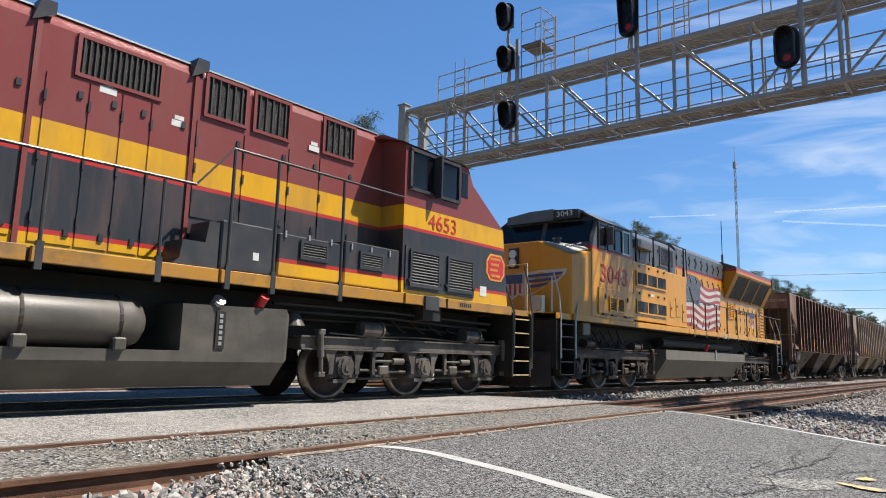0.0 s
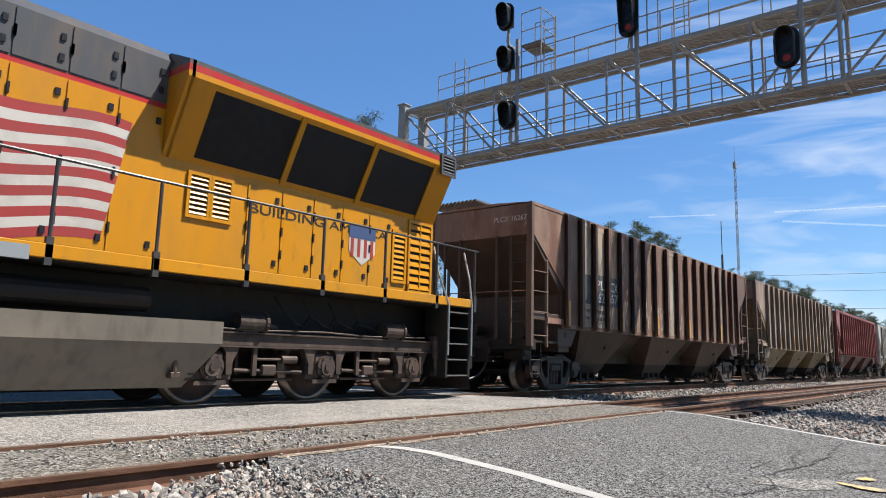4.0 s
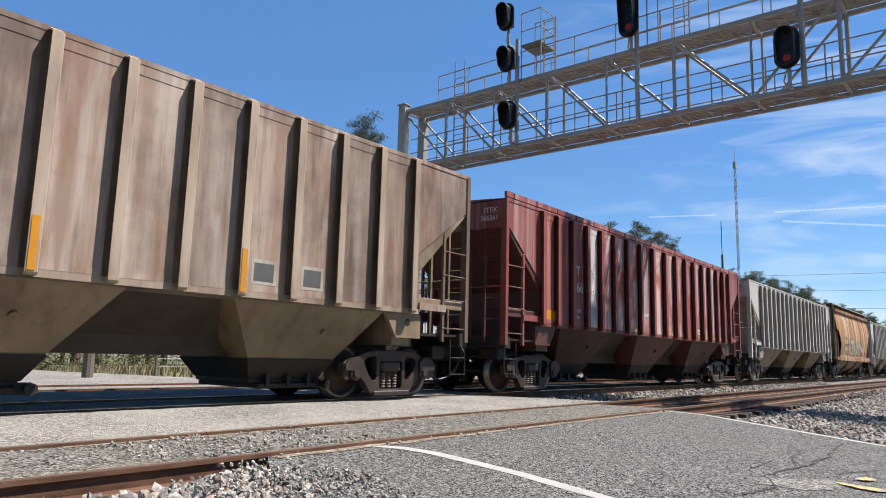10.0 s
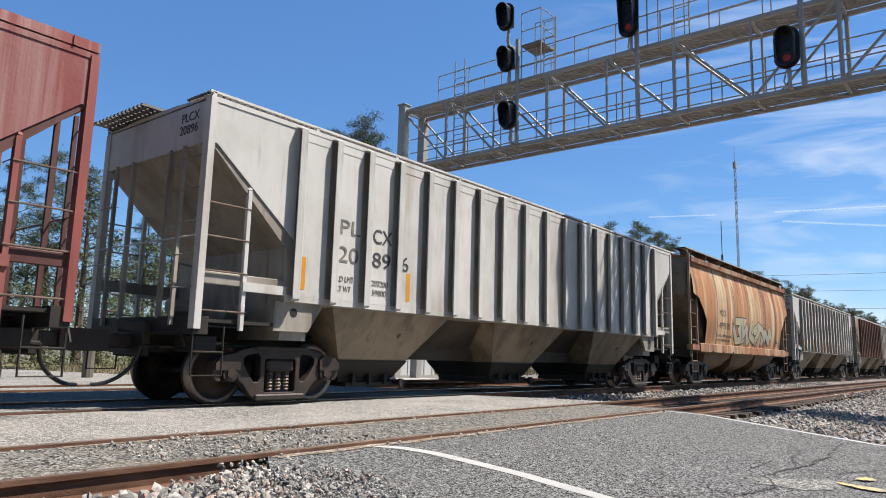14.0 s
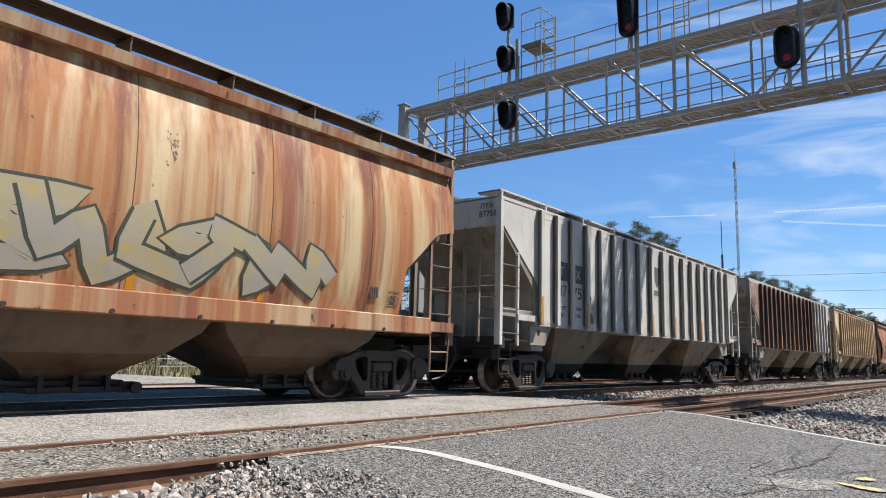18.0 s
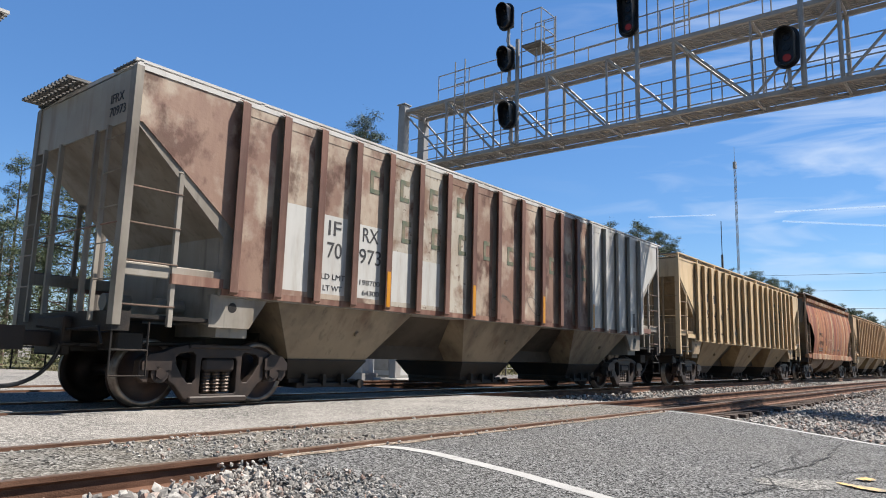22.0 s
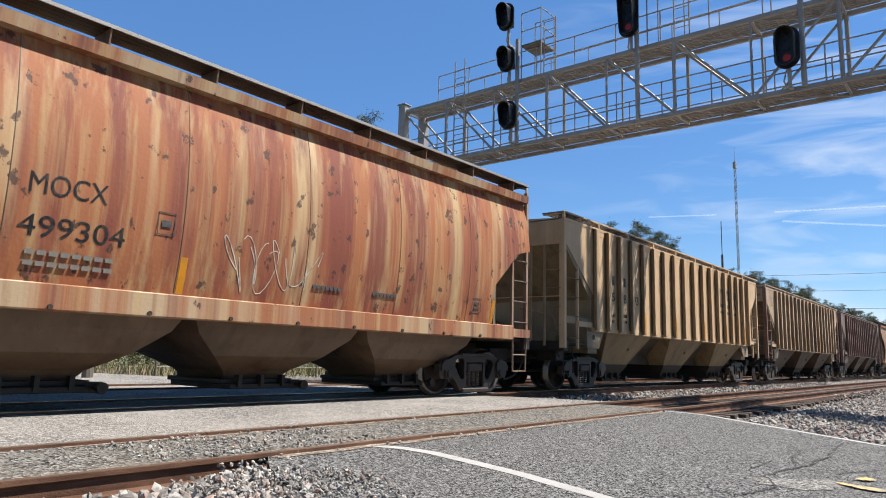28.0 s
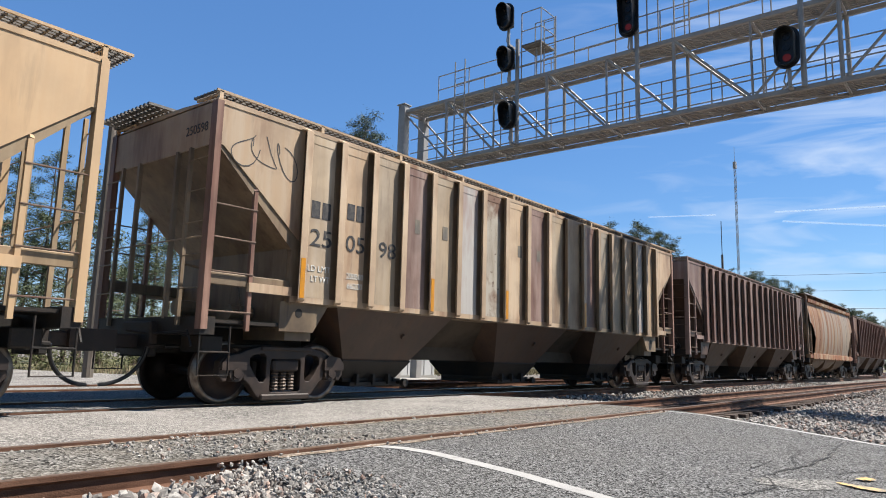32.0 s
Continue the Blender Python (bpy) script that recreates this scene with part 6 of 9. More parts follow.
def yellow_locomotive():
    L = Loco("locomotive", "yellow and grey diesel locomotive with painted flag", 25.0)
    HY = 0.98
    L.box("underframe", 14.8, 35.0, -0.75, 0.75, 1.0, 1.72, under_black)
    L.box("deck", 14.45, 35.3, -1.48, 1.48, 1.72, 1.86, under_black)
    for s in (-1, 1):
        for a, b in ((15.25, 18.85), (18.87, 23.2), (23.22, 28.6), (28.62, 35.3)):
            L.box("side_sill", a, b, s * 1.47, s * 1.55, 1.74, 1.90, u_yellow, 0.008, "yellow sill edge")
    # nose: high in the middle, its top falling to the sides
    def b_nose(bm):
        lo = [(15.2, -1.5), (14.87, -0.75), (14.87, 0.75), (15.2, 1.5), (16.5, 1.55), (16.5, -1.55)]
        hi = [3.37, 3.72, 3.72, 3.37, 3.66, 3.66]
        b = [bm.verts.new((x, y, 1.86)) for x, y in lo]
        t = [bm.verts.new((x, y, z)) for (x, y), z in zip(lo, hi)]
        m = [bm.verts.new((16.5, -0.75, 3.86)), bm.verts.new((16.5, 0.75, 3.86))]
        for i, j in ((0, 1), (1, 2), (2, 3), (3, 4), (5, 0)):
            bm.faces.new((b[i], b[j], t[j], t[i]))
        bm.faces.new((b[4], b[5], t[5], m[0], m[1], t[4]))
        for f in ((t[0], t[1], m[0], t[5]), (t[1], t[2], m[1], m[0]), (t[2], t[3], t[4], m[1])):
            bm.faces.new(f)
        bm.faces.new(b[::-1])
        bmesh.ops.recalc_face_normals(bm, faces=bm.faces[:])
        bmesh.ops.bevel(bm, geom=[e for e in bm.edges if e.calc_face_angle(0) > 0.3], offset=0.03, segments=2, affect="EDGES", profile=0.5)
    nose = L.add("nose", b_nose, u_yellow)
    L.add("nose_top", lambda bm: loft(bm, [[(14.98, -0.78, 3.722 + d), (15.26, -1.44, 3.415 + d), (16.46, -1.48, 3.695 + d), (16.46, -0.78, 3.866 + d)] for d in (0.004, 0.014)]), surf("pale_worn_nose_top", (0.50, 0.48, 0.42), 0.6, 0, [((0.3, 0.27, 0.22), (3, 3, 3), 0.4, 0.7, 0.8)]), parent=nose)
    L.add("antiglare_top", lambda bm: loft(bm, [[(14.95, -0.72, 3.727 + d), (16.48, -0.72, 3.86 + d), (16.48, 0.72, 3.86 + d), (14.95, 0.72, 3.727 + d)] for d in (0.006, 0.016)]), u_grey, parent=nose)
    for a, b in ((15.35, 15.75), (15.95, 16.35)):
        L.add("nose_grab", lambda bm: bent(bm, [(a, -1.25, 3.50 + 0.22 * (a - 15.2)), (a, -1.25, 3.60 + 0.22 * (a - 15.2)), (b, -1.25, 3.60 + 0.22 * (b - 15.2)), (b, -1.25, 3.50 + 0.22 * (b - 15.2))], 0.014, 6), silver, parent=nose)
    L.add("roof_vent", lambda bm: (rod(bm, (15.45, -0.95, 3.64), (15.45, -0.95, 3.84), 0.09, 12), rod(bm, (15.45, -0.95, 3.84), (15.45, -0.95, 3.88), 0.12, 12)), k_dark, parent=nose)
    for z in (3.20, 3.42):
        L.add("headlight", lambda bm: (rod(bm, (14.85, -0.02, z), (14.78, -0.02, z), 0.11, 16), rod(bm, (14.78, -0.02, z), (14.775, -0.02, z), 0.08, 16)), glow_lamp, parent=nose)
    L.box("headlight_panel", 14.83, 14.86, -0.17, 0.13, 3.05, 3.58, black_paint, parent=nose)
    # winged emblem as plain shapes on the front and its slanted cheek
    def face_x(y):
        return 14.87 + 0.44 * max(0.0, -y - 0.75)

    def wing(bm, pts, o0, o1):
        loft(bm, [[(face_x(y) - o, y, z) for y, z in pts] for o in (o0, o1)])
    L.add("emblem_edge", lambda bm: wing(bm, [(-0.10, 2.40), (-0.32, 2.32), (-0.55, 2.36), (-0.75, 2.45), (-0.95, 2.62), (-1.20, 2.70), (-1.36, 2.88), (-1.40, 3.02), (-0.75, 2.97), (-0.10, 2.92)], 0.003, 0.010), flag_white, parent=nose)
    for k in range(3):
        z0 = 2.87 - k * 0.13
        y1 = -1.33 + 0.10 * k + 0.12 * (k == 2)
        L.add("emblem_wing", lambda bm: wing(bm, [(-0.42 - 0.03 * k, z0 - 0.075), (-0.75, z0 - 0.065), (y1 + 0.06, z0), (y1, z0 + 0.07), (-0.75, z0 + 0.01), (-0.42 - 0.03 * k, z0)], 0.010, 0.016), wing_blue, parent=nose)
    L.add("emblem_shield", lambda bm: slab(bm, [(-0.30, 2.90), (0.30, 2.90), (0.30, 2.45), (0.0, 2.25), (-0.30, 2.45)], "x", 14.845, 14.858), flag_white, parent=nose)
    L.add("emblem_chief", lambda bm: box(bm, 14.838, 14.846, -0.29, 0.29, 2.66, 2.89), wing_blue, parent=nose)
    for k in range(4):
        L.add("emblem_stripe", lambda bm: box(bm, 14.838, 14.846, -0.26 + k * 0.15, -0.19 + k * 0.15, 2.36 + 0.05 * (k in (0, 3)), 2.65), flag_red, parent=nose)
    # cab
    prof = [(16.2, 1.88), (16.2, 3.72), (16.58, 4.50), (18.75, 4.50), (18.75, 1.88)]
    L.add("cab", lambda bm: loft(bm, [[(x, y, z + (0.22 if z > 4 and abs(y) < 1.2 else 0)) for x, z in prof] for y in (-1.55, -1.1, 1.1, 1.55)]), u_cab_paint)
    L.add("cab_roof", lambda bm: loft(bm, [[(x, -1.6, 4.47), (x, -1.12, 4.76), (x, 1.12, 4.76), (x, 1.6, 4.47), (x, 1.1, 4.70), (x, -1.1, 4.70)] for x in (16.45, 18.8)]), u_grey)
    L.box("roof_equipment", 16.6, 18.4, -0.6, 0.6, 4.74, 4.86, u_grey, 0.03)
    ws = L.add("windshield", lambda bm: [loft(bm, [[(16.20 + 0.38 * (z - 3.72) - 0.03, y, z) for y, z in ((a, 3.86), (b, 3.86), (b, 4.50), (a, 4.46 if abs(a) > 1 else 4.50))], [(16.20 + 0.38 * (z - 3.72) + 0.02, y, z) for y, z in ((a, 3.86), (b, 3.86), (b, 4.50), (a, 4.46 if abs(a) > 1 else 4.50))]]) for a, b in ((-1.44, -0.08), (0.08, 1.44))], window_dark)
    nb = L.add("number_board", lambda bm: loft(bm, [[(16.27, -1.12, 4.53), (16.22, -0.40, 4.55), (16.22, -0.40, 4.80), (16.27, -1.12, 4.77)], [(16.7, -1.12, 4.53), (16.7, -0.40, 4.55), (16.7, -0.40, 4.82), (16.7, -1.12, 4.78)]]), black_paint)
    L.text("3043", 0.15, letter_white, 16.212, -0.50, 4.60, 0.48, front=True)
    L.add("headlight_housing", lambda bm: loft(bm, [[(16.24, -0.38, 4.53), (16.24, 1.12, 4.53), (16.24, 1.12, 4.74), (16.24, 0.35, 4.84), (16.24, -0.38, 4.84)], [(16.7, -0.38, 4.53), (16.7, 1.12, 4.53), (16.7, 1.12, 4.76), (16.7, 0.35, 4.86), (16.7, -0.38, 4.86)]]), u_grey)
    for s in (-1, 1):
        for a, b in ((16.58, 16.95), (17.14, 17.97), (18.06, 18.46)):
            w = L.add("side_window", lambda bm: (box(bm, a - 0.05, b + 0.05, s * 1.55, s * 1.585, 4.36, 4.41), box(bm, a - 0.05, b + 0.05, s * 1.55, s * 1.585, 3.72, 3.77), box(bm, a - 0.05, a, s * 1.55, s * 1.585, 3.77, 4.36), box(bm, b, b + 0.05, s * 1.55, s * 1.585, 3.77, 4.36)), silver if a > 18 else black_paint)
            L.box("pane", a, b, s * 1.55, s * 1.56, 3.77, 4.36, window_dark, parent=w)
            if 17 < a < 18:
                L.box("glazing_bar", 17.53, 17.57, s * 1.55, s * 1.585, 3.77, 4.36, black_paint, parent=w)
        L.add("mirror", lambda bm: box(bm, 17.0, 17.06, s * 1.58, s * 1.78, 3.85, 4.35, 0.02), u_grey)
        L.box("lower_cab_panel", 16.52, 18.80, s * 1.55, s * 1.58, 2.0, 2.68, u_yellow, 0.008)
        for a in (17.15, 17.62):
            L.grille("louvre", a, a + 0.36, 2.12, 2.44, 1.58, s, u_yellow, dark_mesh, 7)
        for x in (16.9, 17.45, 18.3):
            L.add("latch", lambda bm: box(bm, x - 0.04, x + 0.04, s * 1.58, s * 1.60, 2.40, 2.52), black_paint)
            L.add("hinge", lambda bm: box(bm, x - 0.15, x + 0.15, s * 1.55, s * 1.60, 1.96, 2.01), black_paint)
    L.text("3043", 0.50, black_print, 16.68, -1.553, 2.845, width=1.67)
    L.text("3043", 0.47, red_print, 16.70, -1.558, 2.86, width=1.62)
    # equipment cabinet along the front hood
    for s in (-1, 1):
        cabn = L.box("equipment_cabinet", 18.88, 21.40, s * 0.98, s * 1.50, 1.95, 3.66, u_yellow, 0.02)
        L.box("equipment_cabinet", 21.42, 23.25, s * 0.98, s * 1.47, 1.92, 3.64, u_yellow, 0.02)
        for z0, z1 in ((3.02, 3.36), (2.20, 2.52)):
            L.grille("air_intake", 19.10, 21.28, z0, z1, 1.50, s, u_yellow, dark_mesh, 0, 26, u_grey)
            for x in (19.82, 20.55):
                L.box("mullion", x - 0.03, x + 0.03, s * 1.50, s * 1.545, z0, z1, u_yellow)
        for x, w, z0, z1 in ((21.75, 0.36, 2.2, 2.7), (22.25, 0.45, 2.25, 2.85), (22.82, 0.3, 2.1, 2.7)):
            d = L.box("access_door", x, x + w, s * 1.47, s * 1.485, z0, z1, u_yellow, 0.004)
            L.box("handle", x + 0.05, x + 0.12, s * 1.485, s * 1.50, (z0 + z1) / 2, (z0 + z1) / 2 + 0.06, black_paint, parent=d)
        for x in (19.3, 20.0, 20.7, 21.2):
            for z in (3.55, 2.75):
                L.add("latch", lambda bm: box(bm, x - 0.04, x + 0.04, s * 1.50, s * 1.53, z - 0.03, z + 0.03), black_paint, parent=cabn)
        L.box("sticker", 20.15, 20.40, s * 1.503, s * 1.506, 2.72, 2.80, sticker, label="white printed sticker")
    L.add("front_hood", lambda bm: slab(bm, [(-HY, 1.88), (HY, 1.88), (HY, 4.62), (HY - 0.2, 4.82), (-HY + 0.2, 4.82), (-HY, 4.62)], "x", 18.75, 23.6), u_front_paint)
    L.add("hood", lambda bm: slab(bm, [(-HY, 1.88), (HY, 1.88), (HY, 4.74), (HY - 0.18, 4.92), (-HY + 0.18, 4.92), (-HY, 4.74)], "x", 23.6, 28.95), u_hood_paint)
    for s in (-1, 1):
        L.doors([23.7, 24.35, 25.0, 25.65, 26.3, 26.95, 27.6, 28.25, 28.9], 1.98, 4.02, HY, s, u_hood_paint, black_paint)
        L.doors([23.7, 24.35, 25.0, 25.65, 26.3, 26.95, 27.6, 28.25, 28.9], 4.13, 4.72, HY, s, u_hood_paint, black_paint)
        L.doors([18.9, 19.7, 20.5, 21.3, 22.1], 3.72, 4.58, HY, s, u_front_paint, black_paint)
        L.grille("blower_grille", 22.2, 23.3, 3.98, 4.55, HY, s, u_grey, dark_mesh, 0, 14, u_grey)
        # upper railing beside the front hood
        L.railing([(18.9, 4.5), (19.2, 4.62), (23.4, 4.62), (23.5, 3.7)], [(19.3, 4.62), (20.6, 4.62), (21.9, 4.62), (23.2, 4.62)], 1.42, s, black_paint, 3.85, 0.018)
        L.box("roof_box", 19.95, 21.2, s * 0.98, s * 1.2, 4.25, 4.50, u_grey, 0.02)
    # flared radiator section
    def b_rad(bm):
        pts = [(-0.98, 1.88), (-0.98, 3.38), (-1.50, 4.42), (-1.50, 4.66), (-0.9, 4.90), (0.9, 4.90), (1.50, 4.66), (1.50, 4.42), (0.98, 3.38), (0.98, 1.88)]
        slab(bm, pts, "x", 28.95, 34.7)
    L.add("radiator_hood", b_rad, u_rad_paint)
    for s in (-1, 1):
        for k in range(3):
            a = 29.35 + k * 1.62
            b = a + 1.5
            L.add("radiator_screen", lambda bm: loft(bm, [[(x, s * (0.98 + 0.5 * (z - 3.38)) + s * 0.008, z) for z in (3.46, 4.34)] + [(x, s * (0.98 + 0.5 * (z - 3.38)) - s * 0.01, z) for z in (4.34, 3.46)] for x in (a, b)]), dark_mesh, "dark sloping radiator screen")
            L.add("radiator_frame", lambda bm: loft(bm, [[(x, s * (0.98 + 0.5 * (z - 3.38)) + s * o, z) for z, o in ((3.40, 0.03), (4.40, 0.03), (4.40, -0.01), (3.40, -0.01))] for x in (b + 0.01, b + 0.11)]), u_rad_paint)
        L.add("radiator_cheek", lambda bm: slab(bm, [(s * 0.98, 3.38), (s * 1.50, 4.42), (s * 1.50, 4.66), (s * 0.98, 4.66)], "x", 28.90, 29.0), u_rad_paint)
        for a in (29.35, 29.72):
            L.grille("louvre", a, a + 0.28, 2.65, 3.22, HY, s, u_yellow, dark_mesh, 8, 0, u_yellow)
        L.grille("rear_louvre", 33.55, 33.85, 2.15, 3.05, HY, s, u_yellow, dark_mesh, 9, 0, u_yellow)
        L.grille("rear_louvre", 34.0, 34.6, 2.0, 3.3, HY, s, u_yellow, dark_mesh, 9, 1, u_yellow)
        L.grille("rear_top_grille", 34.3, 34.65, 4.3, 4.62, 1.50, s, u_grey, dark_mesh, 5, 0, u_grey)
        L.doors([30.3, 30.95, 31.6, 32.25, 32.9, 33.5], 1.98, 3.3, HY, s, u_yellow, black_paint)
    L.text("BUILDING AMERICA", 0.15, black_print, 30.36, -HY - 0.018, 2.86, width=3.0)
    sh = L.add("shield", lambda bm: slab(bm, [(32.42, 3.0), (33.06, 3.0), (33.06, 2.55), (32.74, 2.32), (32.42, 2.55)], "y", -HY - 0.022, -HY - 0.015), flag_white, "striped shield emblem")
    for k in range(4):
        L.box("shield_stripe", 32.46 + k * 0.16, 32.53 + k * 0.16, -HY - 0.026, -HY - 0.021, 2.46, 2.78, flag_red, parent=sh)
    L.box("shield_chief", 32.42, 33.06, -HY - 0.027, -HY - 0.021, 2.79, 3.02, wing_blue, parent=sh)
    # waving flag painted on the hood doors
    def wave(u, v):
        return 24.13 + 0.62 * v + (4.05 - 0.35 * v) * u, 2.02 + 1.92 * v * (1 - 0.16 * u) + 0.13 * math.sin(u * 7.5 + 0.6) * min(1, u * 3) - 0.05 * u
    YF = -HY - 0.016

    def b_stripe(bm, k):
        rows = []
        for i in range(25):
            u = i / 24
            rows.append([bm.verts.new((wave(u, v)[0], YF, wave(u, v)[1])) for v in ((12 - k) / 13, (13 - k) / 13)])
        for a, b in zip(rows, rows[1:]):
            bm.faces.new((a[0], b[0], b[1], a[1]))
    fl = L.add("flag", lambda bm: b_stripe(bm, 0), flag_red, "faded painted flag with stars and stripes")
    for k in range(1, 13):
        L.add("flag_stripe", lambda bm: b_stripe(bm, k), flag_red if k % 2 == 0 else flag_white, parent=fl)

    def b_canton(bm):
        rows = [[bm.verts.new((wave(i / 24, v)[0], YF - 0.004, wave(i / 24, v)[1])) for v in (6 / 13, 1.0)] for i in range(10)]
        for a, b in zip(rows, rows[1:]):
            bm.faces.new((a[0], b[0], b[1], a[1]))
    L.add("flag_canton", b_canton, flag_blue, parent=fl)

    def b_stars(bm):
        for r in range(9):
            for c in range(6 if r % 2 == 0 else 5):
                x, z = wave((0.025 + (c + (0.5 if r % 2 else 0)) * 0.058), 0.96 - r * 0.056)
                vs = [bm.verts.new((x + (0.034 if i % 2 == 0 else 0.014) * math.sin(i * math.pi / 5), YF - 0.008, z + (0.034 if i % 2 == 0 else 0.014) * math.cos(i * math.pi / 5))) for i in range(10)]
                bm.faces.new(vs[::-1])
    st = L.add("flag_stars", b_stars, flag_white, parent=fl)
    st["kind"] = "stuff"
    L.add("flag_edge", lambda bm: beam(bm, (24.08, -HY - 0.018, 1.95), (24.72, -HY - 0.018, 4.0), 0.006, 0.03), silver, parent=fl)
    # rails, tank, trucks
    for s in (-1, 1):
        L.railing([(23.4, 3.3), (23.7, 2.89), (35.5, 2.89)], [(23.75, 2.89), (24.96, 2.87), (26.18, 2.87), (27.4, 2.87), (28.66, 2.88), (30.0, 2.88), (31.4, 2.88), (32.8, 2.88), (34.2, 2.88), (35.4, 2.88)], 1.52, s, k_dark if s < 0 else u_yellow, 1.86, 0.02)
        L.add("fuel_tank", lambda bm: loft(bm, [[(x, s * 0.3, z0), (x, s * 1.1, z0), (x, s * 1.46, 0.86), (x, s * 1.46, 1.16), (x, s * 0.3, 1.18)] for x, z0 in ((21.35, 0.32), (21.6, 0.27), (29.4, 0.27), (29.75, 0.6))]), tank_brown, "dusty grey fuel tank")
        L.add("fuel_filler", lambda bm: (rod(bm, (25.5, s * 1.3, 1.2), (25.5, s * 1.4, 1.42), 0.06, 12)), red_print, "red fuel filler cap")
        L.box("fuel_gauge", 26.05, 26.15, s * 1.46, s * 1.49, 0.95, 1.25, silver)
        L.box("lube_box", 15.9, 16.3, s * 1.2, s * 1.45, 1.40, 1.72, tank_brown, 0.02)
        L.add("reservoir", lambda bm: rod(bm, (21.7, s * 1.1, 1.4), (28.8, s * 1.1, 1.4), 0.16, 14), under_black)
        L.box("end_plate", 26.9, 27.2, s * 1.48, s * 1.56, 1.70, 1.86, silver)
    L.bogie([15.96, 18.03, 20.1], 0.535, loco_truck_brown, loco_truck_brown)
    L.bogie([29.75, 31.82, 33.9], 0.535, loco_truck_brown, loco_truck_brown)
    L.pilot(14.45, -1, grate, silver)
    L.pilot(35.4, 1, grate, silver)
    L.add("ditch_light", lambda bm: (rod(bm, (14.6, -0.95, 2.05), (14.4, -0.95, 2.05), 0.12, 14), box(bm, 14.45, 14.6, -1.1, -0.75, 1.8, 2.3)), glow_lamp)
    L.box("front_platform", 14.45, 15.2, -1.5, 1.5, 1.74, 1.88, u_yellow)
    L.add("end_railing", lambda bm: bent(bm, [(14.5, -1.35, 1.85), (14.5, -1.35, 2.75), (14.5, -0.6, 2.75), (14.5, -0.6, 1.85)], 0.02, 8), silver)


maroon_locomotive()
yellow_locomotive()
# ---- barrel-sided covered hoppers ----


def rust_paint(name, base, rust1, rust2, lo=0.46, amount=0.95, pits=0.64):
    return surf(name, base, 0.62, 0, [(rust1, (1.6, 1.6, 0.045), lo, lo + 0.11, amount), (rust2, (2.4, 2.4, 0.06), lo + 0.07, lo + 0.2, amount), ((0.52, 0.35, 0.16), (7, 7, 0.12), 0.50, 0.66, 0.65), ((0.13, 0.04, 0.025), (4.5, 4.5, 0.16), 0.60, 0.72, 0.6), ((0.06, 0.028, 0.02), (5.5, 5.5, 4.0), pits, pits + 0.04, 0.85)], 0.15, 20)


BL, B_TOP = 6.45, 4.25


def barrel_y(z):
    return 1.62 - 0.085 * (z - 2.75) ** 2 - 0.02 * max(0, z - 3.6)


def barrel_cut(x):
    d = BL - abs(x)
    pts = [(-1, 3.12), (0.08, 3.12), (0.5, 3.02), (1.32, 2.26), (1.36, 1.46), (20, 1.46)]
    return level(pts, d)


def b_barrel(bm, s):
    xs = sorted({-BL, BL, *[q * (BL - d) for q in (-1, 1) for d in (0.08, 0.3, 0.5, 0.9, 1.31, 1.36)], *[-4.9 + 0.7 * k for k in range(15)]})
    rows = []
    for x in xs:
        zb = barrel_cut(x)
        rows.append([bm.verts.new((x, s * barrel_y(zb + (B_TOP - zb) * k / 12), zb + (B_TOP - zb) * k / 12)) for k in range(13)])
    for a, b in zip(rows, rows[1:]):
        for k in range(12):
            f = (a[k], b[k], b[k + 1], a[k + 1])
            bm.faces.new(f if s < 0 else f[::-1])


def b_barrel_core(bm):
    slab(bm, [(-BL + 0.02, 4.4), (-BL + 0.02, 3.1), (-BL + 1.5, 1.9), (-BL + 2.0, 1.2), (BL - 2.0, 1.2), (BL - 1.5, 1.9), (BL - 0.02, 3.1), (BL - 0.02, 4.4)], "y", -1.36, 1.36)


def b_lip(bm, s):
    slab(bm, [(s * 1.36, 4.22), (s * 1.55, 4.24), (s * 1.57, 4.40), (s * 1.36, 4.46)], "x", -BL, BL)


def b_barrel_roof(bm):
    slab(bm, [(-1.42, 4.42), (1.42, 4.42), (0.6, 4.58), (-0.6, 4.58)], "x", -BL + 0.01, BL - 0.01)


def b_barrel_board(bm, s):
    for k in range(4):
        y = s * (1.0 + k * 0.11)
        box(bm, -BL - 0.2, BL + 0.2, y, y + s * 0.10, 4.68, 4.71)
    for k in range(50):
        x = -BL - 0.18 + k * (2 * BL + 0.36) / 49
        box(bm, x - 0.014, x + 0.014, s * 1.0, s * 1.42, 4.685, 4.705)


def b_board_bracket(bm, s):
    slab(bm, [(s * 1.06, 4.44), (s * 1.40, 4.43), (s * 1.43, 4.68), (s * 1.0, 4.68)], "x", -0.012, 0.012)


def b_barrel_sill(bm, s):
    box(bm, -BL + 0.6, BL - 0.6, s * 1.36, s * 1.60, 1.16, 1.46, 0.015)
    for e in (-1, 1):
        box(bm, e * (BL - 0.62), e * (BL + 0.1), s * 1.36, s * 1.57, 1.22, 1.40)


def b_barrel_bay(bm, x):
    rings = []
    for z, hx, hy in ((1.3, 1.58, 1.40), (1.0, 1.4, 1.28), (0.7, 1.0, 1.05), (0.48, 0.6, 0.7), (0.36, 0.5, 0.6)):
        rings.append([(x - hx, -hy, z), (x + hx, -hy, z), (x + hx, hy, z), (x - hx, hy, z)])
    loft(bm, rings)


